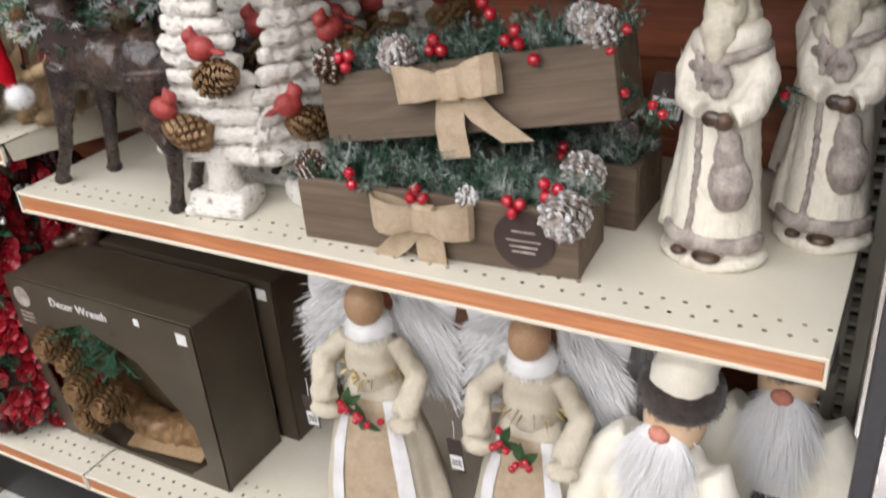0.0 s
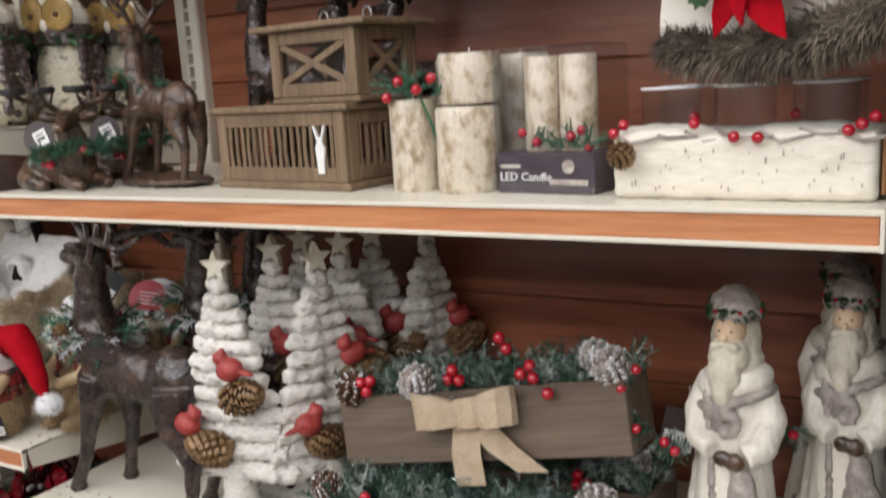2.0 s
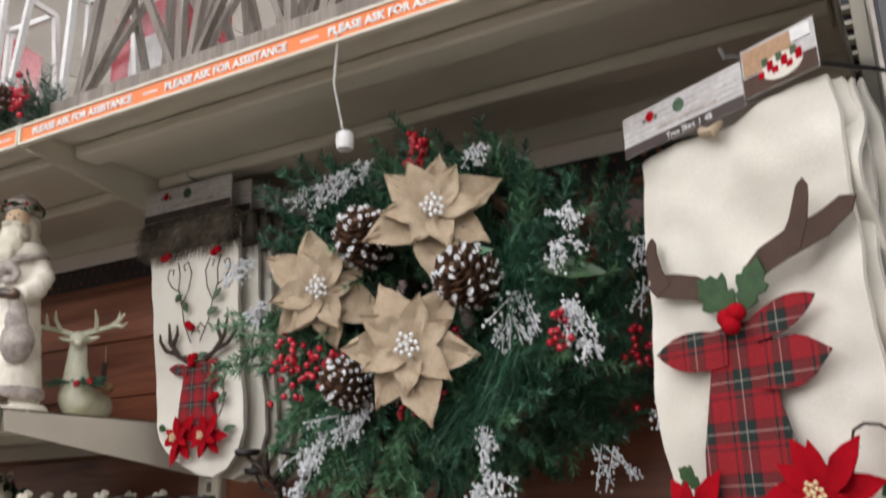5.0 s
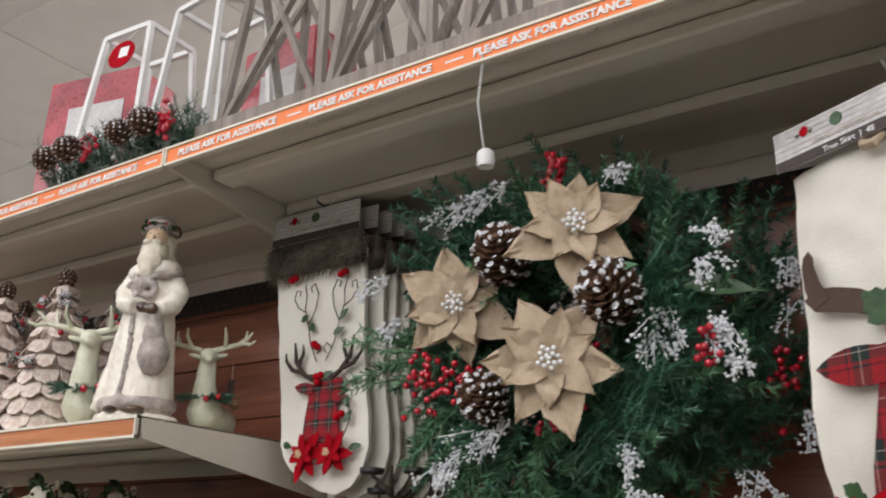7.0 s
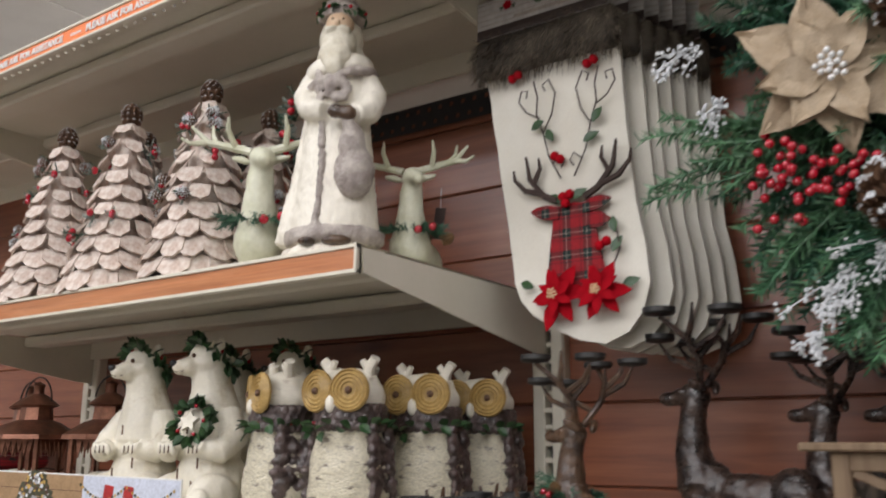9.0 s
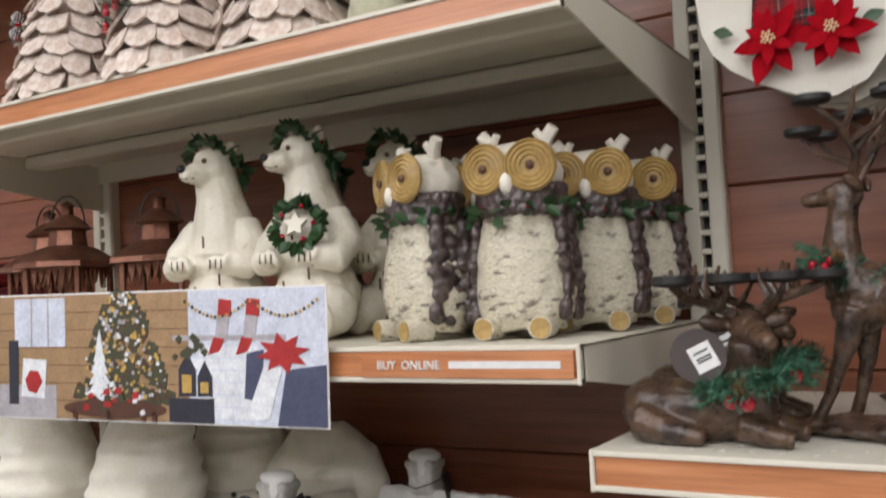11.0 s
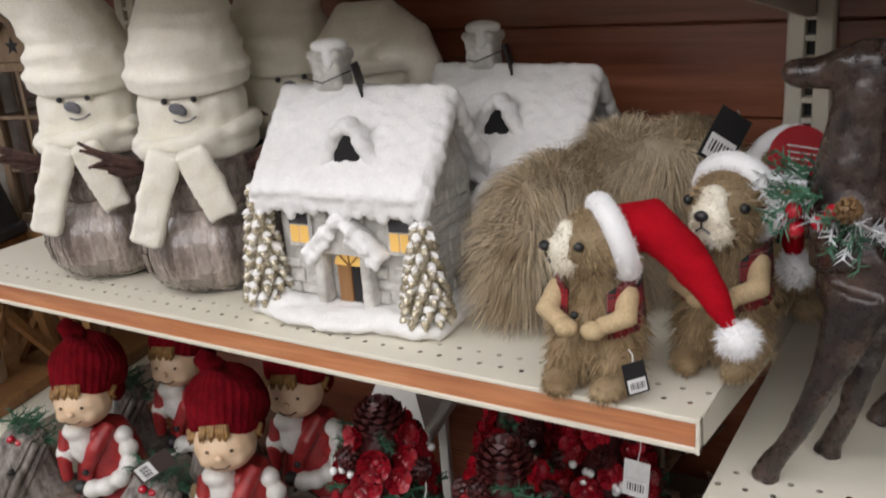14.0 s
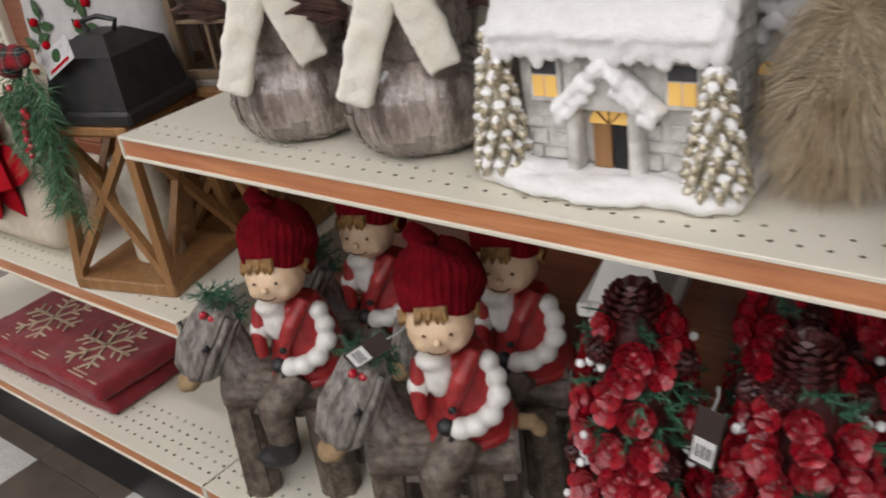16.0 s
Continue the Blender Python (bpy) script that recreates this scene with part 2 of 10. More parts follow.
def stuff(name, c1, c2, rough=0.6, scale=25.0, fine=160.0, relief=0.3, metal=0.0, spec=0.5, stretch=(1, 1, 1), lo=0.35, hi=0.65, coat=0.0,
          sheen=0.0, vary=0.0, deep=0.002, island=0.0, mottle=0.72):
    """A surface of two mixed colours in patches, a finer grain, and relief."""
    m, nt, b = shader(name)
    col = ramp(nt, grain(nt, scale, 5, stretch), [(lo, c1), (hi, c2)])
    fn = grain(nt, fine, 3, stretch)
    col = mix(nt, 1.0, col, ramp(nt, fn, [(0.25, (mottle, mottle, mottle)), (0.75, (1.0, 1.0, 1.0))]), "MULTIPLY")
    if vary or island:
        src = nt.nodes.new("ShaderNodeNewGeometry").outputs["Random Per Island"] if island else nt.nodes.new("ShaderNodeObjectInfo").outputs["Random"]
        k = 1 - max(vary, island)
        col = mix(nt, 1.0, col, ramp(nt, src, [(0.0, (k, k, k)), (1.0, (1, 1, 1))]), "MULTIPLY")
    nt.links.new(col, b.inputs["Base Color"])
    rr = node(nt, "ShaderNodeMapRange", To_Min=max(0.03, rough - 0.12), To_Max=min(1.0, rough + 0.12))
    nt.links.new(fn, rr.inputs[0])
    nt.links.new(rr.outputs[0], b.inputs["Roughness"])
    b.inputs["Metallic"].default_value = metal
    b.inputs["Specular IOR Level"].default_value = spec
    b.inputs["Coat Weight"].default_value = coat
    b.inputs["Coat Roughness"].default_value = 0.15
    b.inputs["Sheen Weight"].default_value = sheen
    if relief:
        bump(nt, b, fn, relief, deep)
    return m


def wood(name, c1, c2, dark, scale=3.0, along=0, rough=0.5, coat=0.1, knots=0.0, wander=True, fine=60.0):
    """Timber: long streaks along an axis, dark rings, some knots."""
    m, nt, b = shader(name)
    st = [6, 6, 6]
    st[along] = 0.7
    base = ramp(nt, grain(nt, scale, 6, tuple(st), 0.65, 1.2, wander), [(0.3, c1), (0.7, c2)])
    st2 = [9, 9, 9]
    st2[along] = 0.35
    f = grain(nt, scale * 2.6, 5, tuple(st2), 0.7, 0.6, wander)
    base = mix(nt, 1.0, base, ramp(nt, f, [(0.3, (0.66, 0.6, 0.58)), (0.62, (1, 1, 1))]), "MULTIPLY")
    st3 = [2.2, 2.2, 2.2]
    st3[along] = 0.6
    cloud = ramp(nt, grain(nt, scale * 0.8, 2, tuple(st3), 0.5, 0.8, wander), [(0.52, (0, 0, 0)), (0.72, (1, 1, 1))])
    base = mix(nt, cloud, base, mix(nt, 0.4, base, dark))
    if knots:
        tc = nt.nodes.new("ShaderNodeTexCoord")
        mp = nt.nodes.new("ShaderNodeMapping")
        sc = [10, 10, 10]
        sc[along] = 3.2
        mp.inputs["Scale"].default_value = sc
        nt.links.new(tc.outputs["Object"], mp.inputs[0])
        oi = nt.nodes.new("ShaderNodeObjectInfo")
        vm = nt.nodes.new("ShaderNodeVectorMath")
        vm.operation = "SCALE"
        vm.inputs[0].default_value = (23.0, 7.0, 11.0)
        nt.links.new(oi.outputs["Random"], vm.inputs["Scale"])
        nt.links.new(vm.outputs[0], mp.inputs["Location"])
        vo = node(nt, "ShaderNodeTexVoronoi", Scale=1.0)
        nt.links.new(mp.outputs[0], vo.inputs["Vector"])
        base = mix(nt, ramp(nt, vo.outputs[0], [(0.04, (knots, knots, knots)), (0.2, (0, 0, 0))]), base, dark)
    nt.links.new(base, b.inputs["Base Color"])
    b.inputs["Roughness"].default_value = rough
    b.inputs["Coat Weight"].default_value = coat
    b.inputs["Coat Roughness"].default_value = 0.25
    bump(nt, b, f, 0.12, 0.001)
    return m


def plain(name, c, rough=0.5, metal=0.0, coat=0.0, spec=0.5):
    m, nt, b = shader(name)
    col = mix(nt, 1.0, c, ramp(nt, grain(nt, 90, 3), [(0.3, (0.86, 0.86, 0.86)), (0.7, (1, 1, 1))]), "MULTIPLY")
    nt.links.new(col, b.inputs["Base Color"])
    b.inputs["Roughness"].default_value, b.inputs["Metallic"].default_value = rough, metal
    b.inputs["Coat Weight"].default_value, b.inputs["Specular IOR Level"].default_value = coat, spec
    return m


def glow(name, c, strength):
    m, nt, b = shader(name)
    b.inputs["Base Color"].default_value = rgba(c)
    b.inputs["Emission Color"].default_value = rgba(c)
    b.inputs["Emission Strength"].default_value = strength
    return m


def glass(name, c=(1, 1, 1), rough=0.02):
    """Thin clear sheet: mostly see-through with a mirror film."""
    m, nt, b = shader(name)
    tr = nt.nodes.new("ShaderNodeBsdfTransparent")
    tr.inputs[0].default_value = rgba(c, 0.96)
    gl = node(nt, "ShaderNodeBsdfGlossy", Roughness=rough)
    lw = node(nt, "ShaderNodeLayerWeight", Blend=0.5)
    fr = ramp(nt, lw.outputs["Facing"], [(0.0, (0.03, 0.03, 0.03)), (0.6, (0.06, 0.06, 0.06)), (1.0, (0.6, 0.6, 0.6))])
    mx = nt.nodes.new("ShaderNodeMixShader")
    nt.links.new(fr, mx.inputs[0])
    nt.links.new(tr.outputs[0], mx.inputs[1])
    nt.links.new(gl.outputs[0], mx.inputs[2])
    nt.links.new(mx.outputs[0], nt.nodes["Material Output"].inputs[0])
    return m


def tartan(name, period=0.07):
    """Red check cloth with dark green bands and pale lines, woven along x and z."""
    m, nt, b = shader(name)
    tc = nt.nodes.new("ShaderNodeTexCoord")
    sp = nt.nodes.new("ShaderNodeSeparateXYZ")
    nt.links.new(tc.outputs["Object"], sp.inputs[0])
    RED, DK, GR, WH = (0.33, 0.007, 0.014), (0.03, 0.006, 0.01), (0.010, 0.026, 0.022), (0.42, 0.38, 0.33)
    cols = []
    for ax in (0, 2):
        mu = nt.nodes.new("ShaderNodeMath")
        mu.operation = "MULTIPLY"
        mu.inputs[1].default_value = 1 / period
        nt.links.new(sp.outputs[ax], mu.inputs[0])
        fr = nt.nodes.new("ShaderNodeMath")
        fr.operation = "FRACT"
        nt.links.new(mu.outputs[0], fr.inputs[0])
        cols.append(ramp(nt, fr.outputs[0], [(0.0, RED), (0.28, DK), (0.33, RED), (0.42, GR), (0.60, WH), (0.63, GR), (0.80, DK), (0.84, RED)], True))
    col = mix(nt, 0.5, cols[0], cols[1])
    col = mix(nt, 1.0, col, ramp(nt, grain(nt, 500, 2), [(0.3, (0.6, 0.6, 0.6)), (0.7, (1, 1, 1))]), "MULTIPLY")
    nt.links.new(col, b.inputs["Base Color"])
    b.inputs["Roughness"].default_value = 0.9
    b.inputs["Sheen Weight"].default_value = 0.03
    bump(nt, b, grain(nt, 700, 2), 0.3, 0.001)
    return m


CREAM = stuff("cream_enamel", (0.70, 0.66, 0.54), (0.74, 0.70, 0.59), 0.42, 6, 90, 0.04, mottle=0.96)
WALL_WHITE = stuff("white_panel", (0.78, 0.76, 0.7), (0.82, 0.8, 0.75), 0.5, 5, 90, 0.03, mottle=0.96)
STRIP = wood("printed_wood_strip", (0.52, 0.19, 0.07), (0.66, 0.30, 0.14), (0.30, 0.08, 0.04), 5.0, 0, 0.32, 0.3, 0.0)
CEDAR = wood("cedar_plank", (0.22, 0.068, 0.036), (0.37, 0.135, 0.066), (0.085, 0.022, 0.022), 2.6, 0, 0.34, 0.4, 0.8)
ORANGE = plain("orange_card", (0.85, 0.20, 0.03), 0.4)
WHITE = plain("white_card", (0.8, 0.8, 0.78), 0.5)
BLACK = plain("black_paint", (0.012, 0.012, 0.013), 0.4)
DARKGREY = plain("grey_plastic", (0.06, 0.06, 0.065), 0.5)
TAGBROWN = plain("brown_card", (0.045, 0.028, 0.024), 0.5)
STEEL = plain("steel_wire", (0.55, 0.55, 0.55), 0.3, 1.0)

SNOW = stuff("flocked_snow", (0.84, 0.83, 0.81), (0.90, 0.89, 0.87), 0.95, 40, 320, 0.7, mottle=0.92, deep=0.002)
RESIN = stuff("whitewashed_resin", (0.50, 0.42, 0.35), (0.88, 0.83, 0.71), 0.40, 24, 170, 0.6, stretch=(1, 1, 0.5), lo=0.26, hi=0.44, mottle=0.86, deep=0.003, coat=0.15)
RESIN_GREY = stuff("grey_washed_resin", (0.27, 0.22, 0.20), (0.60, 0.54, 0.48), 0.45, 36, 240, 0.8, deep=0.003)
CREAM_RESIN = stuff("cream_resin", (0.62, 0.56, 0.42), (0.78, 0.74, 0.62), 0.5, 30, 200, 0.35, mottle=0.85)
LIMED = stuff("limed_wood", (0.26, 0.21, 0.16), (0.86, 0.83, 0.76), 0.7, 75, 200, 1.0, stretch=(0.6, 1, 1.4), lo=0.31, hi=0.43, mottle=0.70, deep=0.004)
CARDINAL = stuff("cardinal_red_paint", (0.30, 0.03, 0.028), (0.46, 0.07, 0.06), 0.5, 50, 200, 0.3)
CONE = stuff("pine_cone", (0.09, 0.042, 0.022), (0.20, 0.105, 0.055), 0.6, 60, 200, 0.3, island=0.3)
CONE_GILT = stuff("gilded_cone", (0.16, 0.09, 0.04), (0.34, 0.21, 0.10), 0.4, 60, 200, 0.3, metal=0.2)
FROST = stuff("frosted_tip", (0.62, 0.64, 0.65), (0.80, 0.82, 0.84), 0.8, 80, 300, 0.3)
NEEDLE = stuff("green_needle", (0.030, 0.110, 0.062), (0.085, 0.25, 0.14), 0.42, 14, 200, 0.0, island=0.5)
NEEDLE_LT = stuff("fresh_green_needle", (0.060, 0.18, 0.085), (0.19, 0.40, 0.20), 0.42, 14, 200, 0.0, island=0.5)
NEEDLE_FROST = stuff("frosted_needle", (0.035, 0.105, 0.058), (0.62, 0.68, 0.63), 0.6, 34, 200, 0.0, lo=0.46, hi=0.68, island=0.4)
CONE_PALE = stuff("frosted_cone", (0.34, 0.25, 0.20), (0.78, 0.74, 0.70), 0.7, 70, 200, 0.3, island=0.3)
LEAFGREEN = stuff("holly_leaf", (0.02, 0.06, 0.02), (0.045, 0.11, 0.035), 0.4, 60, 200, 0.2)
REDCARD = plain("red_card", (0.42, 0.012, 0.022), 0.35, coat=0.2)
BERRY = plain("red_berry", (0.42, 0.005, 0.020), 0.18, coat=0.6)
BURLAP = stuff("burlap", (0.54, 0.41, 0.27), (0.66, 0.53, 0.38), 0.95, 40, 700, 0.8, mottle=0.62)
CRATE = wood("grey_stained_crate", (0.115, 0.082, 0.055), (0.19, 0.145, 0.10), (0.07, 0.05, 0.035), 4, 0, 0.7, 0.0, 0.0)
LANTERN_WOOD = wood("tan_lantern_wood", (0.17, 0.115, 0.065), (0.25, 0.175, 0.105), (0.10, 0.065, 0.04), 5, 2, 0.65, 0.0, 0.0)
OAK = wood("oiled_oak", (0.25, 0.12, 0.04), (0.38, 0.20, 0.075), (0.15, 0.07, 0.03), 5, 2, 0.55, 0.05, 0.0)
GREYWOOD = wood("weathered_grey_wood", (0.20, 0.175, 0.15), (0.33, 0.30, 0.265), (0.11, 0.095, 0.08), 5, 2, 0.8, 0.0, 0.0)
BRONZE = stuff("bronzed_resin", (0.030, 0.018, 0.013), (0.17, 0.095, 0.052), 0.30, 28, 110, 0.8, coat=0.3, lo=0.36, hi=0.75)
DARKBRONZE = stuff("dark_bronzed_resin", (0.018, 0.012, 0.011), (0.105, 0.062, 0.044), 0.28, 26, 120, 0.6, coat=0.3, lo=0.42, hi=0.75)
IRON = stuff("black_iron", (0.012, 0.012, 0.013), (0.03, 0.028, 0.026), 0.45, 30, 200, 0.2)
COPPER = stuff("aged_copper", (0.16, 0.07, 0.045), (0.33, 0.15, 0.095), 0.38, 30, 180, 0.2, metal=0.7)
FELT = stuff("cream_felt", (0.74, 0.70, 0.60), (0.80, 0.77, 0.68), 0.98, 12, 500, 0.35, sheen=0.3, mottle=0.9)
KNIT = stuff("cream_fleece", (0.86, 0.81, 0.67), (0.94, 0.90, 0.79), 0.98, 20, 350, 0.6, sheen=0.5, mottle=0.88)
REDFELT = stuff("red_felt", (0.34, 0.003, 0.010), (0.47, 0.005, 0.015), 0.95, 20, 500, 0.3, spec=0.1)
REDKNIT = stuff("dark_red_knit", (0.15, 0.002, 0.007), (0.25, 0.004, 0.011), 0.95, 60, 300, 1.0, spec=0.12, stretch=(1.6, 1.6, 0.6), deep=0.004)
REDPAINT = stuff("red_resin_paint", (0.28, 0.018, 0.02), (0.44, 0.035, 0.035), 0.4, 40, 200, 0.3)
FURTAN = stuff("tan_fur", (0.56, 0.42, 0.25), (1.0, 0.84, 0.60), 0.7, 14, 300, 0.0, island=0.5)
FURGREY = stuff("grizzled_fur", (0.085, 0.060, 0.042), (0.46, 0.38, 0.28), 0.85, 14, 300, 0.0, island=0.75)
FURWHITE = stuff("white_fur", (0.86, 0.86, 0.86), (0.93, 0.93, 0.93), 0.8, 14, 300, 0.0, island=0.1, mottle=0.94, sheen=0.6)
TANFELT = stuff("tan_felt", (0.52, 0.38, 0.21), (0.64, 0.49, 0.29), 0.95, 30, 400, 0.3)
STRAW = stuff("bristle_straw", (0.40, 0.265, 0.13), (0.66, 0.49, 0.28), 0.8, 30, 300, 0.2, island=0.55)
STRAW_PALE = stuff("pale_bristle", (0.80, 0.73, 0.56), (0.92, 0.88, 0.75), 0.8, 30, 300, 0.2, island=0.2)
NOSEGREY = plain("grey_felt", (0.16, 0.16, 0.175), 0.9)
TWIGBROWN = stuff("dark_twig", (0.045, 0.022, 0.020), (0.13, 0.065, 0.05), 0.5, 60, 200, 0.5)
BARK = stuff("glittered_bark", (0.20, 0.15, 0.125), (0.66, 0.56, 0.49), 0.28, 30, 80, 1.0, stretch=(1.2, 1.2, 0.5), coat=0.7, deep=0.004, mottle=0.55, island=0.5)
DARKBARK = stuff("dark_glossy_bark", (0.028, 0.018, 0.016), (0.13, 0.09, 0.082), 0.3, 60, 180, 0.8, coat=0.5, deep=0.003)
SPECKLED = stuff("speckled_birch_bark", (0.28, 0.23, 0.18), (0.88, 0.81, 0.62), 0.30, 60, 300, 1.0, stretch=(0.6, 0.6, 1.5), lo=0.37, hi=0.44, mottle=0.62, deep=0.004, coat=0.3)
BIRCH = stuff("birch_bark", (0.42, 0.34, 0.24), (0.82, 0.77, 0.65), 0.5, 40, 160, 0.5, stretch=(0.5, 0.5, 1.7), lo=0.22, hi=0.38, mottle=0.86)
LOGGREY = stuff("grey_carved_log", (0.10, 0.085, 0.075), (0.36, 0.32, 0.28), 0.5, 60, 130, 0.8, stretch=(1.3, 1.3, 0.5), deep=0.003)
LOGBROWN = stuff("brown_carved_log", (0.065, 0.046, 0.034), (0.20, 0.155, 0.12), 0.5, 50, 120, 0.8, deep=0.004)
STONE = stuff("moulded_stone", (0.48, 0.46, 0.42), (0.76, 0.74, 0.69), 0.7, 30, 110, 0.8, mottle=0.82, deep=0.003)
# amber window paint with a weak emission added, though no lamp is inside
AMBER = glow("glowing_amber_paint", (0.85, 0.52, 0.14), 0.35)
GOLDGLIT = stuff("gold_glitter", (0.40, 0.33, 0.20), (0.80, 0.75, 0.62), 0.25, 90, 300, 0.8, metal=0.6)
SKIN = stuff("painted_face", (0.72, 0.50, 0.31), (0.80, 0.60, 0.41), 0.45, 20, 200, 0.1, mottle=0.92)
STRAWHAIR = stuff("fair_hair_paint", (0.20, 0.10, 0.03), (0.38, 0.21, 0.06), 0.5, 90, 260, 0.6)
PUFFER = stuff("white_resin_sleeve", (0.66, 0.64, 0.58), (0.80, 0.78, 0.74), 0.4, 30, 200, 0.15, mottle=0.9)
EYEGOLD = stuff("cut_wood_eye", (0.38, 0.24, 0.07), (0.56, 0.38, 0.14), 0.45, 20, 160, 0.3)
BEARWHITE = stuff("glazed_bear_white", (0.54, 0.45, 0.29), (0.84, 0.79, 0.66), 0.34, 22, 120, 0.35, lo=0.24, hi=0.44, mottle=0.88)
WAX = stuff("birch_wax", (0.44, 0.33, 0.20), (0.78, 0.70, 0.56), 0.32, 60, 150, 0.9, stretch=(1.1, 1.1, 0.7), lo=0.36, hi=0.54, mottle=0.75, coat=0.3)
BOXBROWN = stuff("printed_brown_carton", (0.058, 0.045, 0.030), (0.078, 0.062, 0.042), 0.38, 10, 140, 0.05, mottle=0.9, coat=0.1)
CARTON = stuff("raw_carton", (0.30, 0.20, 0.10), (0.38, 0.26, 0.14), 0.8, 20, 200, 0.1)
PURPLE = stuff("plum_card", (0.060, 0.045, 0.062), (0.085, 0.066, 0.085), 0.35, 20, 200, 0.0)
LINEN = stuff("natural_linen", (0.58, 0.50, 0.38), (0.68, 0.60, 0.47), 0.95, 30, 500, 0.5, mottle=0.8)
SILKWHITE = stuff("white_ribbon", (0.74, 0.73, 0.74), (0.84, 0.83, 0.84), 0.6, 30, 400, 0.4, mottle=0.9)
GOLDCORD = stuff("gold_cord", (0.45, 0.33, 0.12), (0.66, 0.54, 0.28), 0.35, 80, 300, 0.5, metal=0.5)
MUSLIN = stuff("painted_muslin", (0.44, 0.26, 0.14), (0.50, 0.32, 0.19), 0.6, 25, 200, 0.1)
BROWNFUR = stuff("dark_brown_plush", (0.030, 0.020, 0.016), (0.055, 0.040, 0.032), 0.95, 40, 300, 0.8, sheen=0.3)
TARTAN = tartan("red_tartan", 0.050)
TARTAN_SMALL = tartan("small_red_tartan", 0.03)
CLEAR = glass("clear_plastic")
CUPGLASS = glass("cup_glass", (0.93, 0.96, 0.97), 0.03)
ANTLER_WHITE = stuff("ivory_resin", (0.60, 0.60, 0.42), (0.74, 0.74, 0.60), 0.45, 25, 160, 0.3, mottle=0.88)


# ---- the setting ----
BAY, DEPTH = 1.219, 0.457
LEVEL = {"base": 0.208, "C1": 0.520, "B1": 0.766, "A1": 0.847, "B2": 1.258, "A2": 1.352, "A3": 1.698, "top": 2.155}


def slab(name, c, s, mat, label="", bev=0.004):
    return tagged(part(name, Geo().box(c, s, bev), mat), label, kind="structure")


FLOOR_GREY = stuff("vinyl_floor", (0.085, 0.068, 0.055), (0.115, 0.095, 0.08), 0.35, 4, 60, 0.05, coat=0.2)
TILE_BROWN = stuff("brown_vinyl_tile", (0.105, 0.08, 0.062), (0.15, 0.12, 0.095), 0.35, 9, 120, 0.05, coat=0.25, vary=0.25)
TILE_PALE = stuff("pale_vinyl_tile", (0.55, 0.53, 0.49), (0.68, 0.66, 0.62), 0.35, 9, 120, 0.05, coat=0.25, vary=0.1)
CEIL = stuff("ceiling_board", (0.72, 0.70, 0.66), (0.78, 0.76, 0.72), 0.9, 4, 200, 0.2)
PLASTER = stuff("hall_wall_paint", (0.78, 0.75, 0.71), (0.83, 0.80, 0.76), 0.8, 2, 90, 0.05)

floor = slab("floor", (-0.5, -2.0, -0.06), (15, 18, 0.1), FLOOR_GREY, "brown and pale vinyl tiled shop floor")
ceiling = Geo().box((-0.5, -2.0, CEILING + 0.05), (15, 18, 0.1), 0.0)
for k in range(-11, 7):
    ceiling.box((-0.5, 0.5 + k * 1.0, CEILING - 0.004), (15, 0.02, 0.008), 0.001)
for k in range(-6, 7):
    ceiling.box((-0.5 + k * 1.1, -2.0, CEILING - 0.005), (0.02, 18, 0.006), 0.001)
tagged(part("ceiling", ceiling, CEIL), "pale suspended ceiling of the shop", kind="structure")
# unseen walls closing the hall; their pale paint bounces light into the shelves
slab("wall_north", (-0.5, 7.05, 1.95), (15, 0.1, 3.9), PLASTER)
slab("wall_south", (-0.5, -11.05, 1.95), (15, 0.1, 3.9), PLASTER)
slab("wall_east", (7.05, -2.0, 1.95), (0.1, 18, 3.9), PLASTER)
slab("wall_west", (-8.05, -2.0, 1.95), (0.1, 18, 3.9), PLASTER)

# tube fittings under the ceiling
TUBE = glow("lamp_tube", (1.0, 0.97, 0.9), 9.0)
fitting = thing("ceiling_light", "long white fluorescent ceiling light fitting", "lamp", pose(-2.3, 2.3, CEILING - 0.03), "ceiling lights")
part("housing", Geo().prism([(-0.09, 0.0), (0.09, 0.0), (0.05, 0.03), (-0.05, 0.03)], -0.6, 0.6), WALL_WHITE, fitting, m=pose(0, 0, 0, 0, 0, 90))
for dy in (-0.035, 0.035):
    part("tube", Geo().tube([(-0.58, dy, -0.02), (0.58, dy, -0.02)], 0.014, 10), TUBE, fitting)
for fx, fy in ((-0.9, 2.3), (0.5, 2.3), (-3.7, 2.3)):
    copy_thing(fitting, pose(fx, fy, CEILING - 0.03))


def upright(x):
    """A slotted post of the shelving, one slot an inch."""
    g = Geo()
    for s in (-1, 1):
        g.box((s * 0.0165, 0, 1.13), (0.021, 0.022, 2.26), 0.002)
        g.box((s * 0.0265, 0.003, 1.13), (0.003, 0.020, 2.26), 0.0008)
    z = 0.02
    while z < 2.25:
        g.box((0, 0.001, z), (0.0125, 0.020, 0.0072), 0.0008)
        z += 0.0254
    post = tagged(part("shelf_upright", g, CREAM, m=pose(x, 0.004, 0)), "cream steel slotted shelving upright", "shelf upright", "shelving uprights")
    # black strip behind the slots, painting in the shade inside the post
    part("channel", Geo().box((0, 0.014, 1.13), (0.03, 0.006, 2.26), 0.001), BLACK, post)
    return post


for k in (-2, -1, 0, 1):
    upright(k * BAY)

# back boards behind the shelves
for k, name in ((-2, "wall_1"), (-1, "wall_2"), (0, "wall_3")):
    slab(name, ((k + 0.5) * BAY, 0.045, 1.13), (BAY - 0.002, 0.03, 2.26), CEDAR, "backing of red-brown cedar boards")
slab("wall_4", (-0.6, 0.066, 1.16), (3.7, 0.008, 2.34), WALL_WHITE)

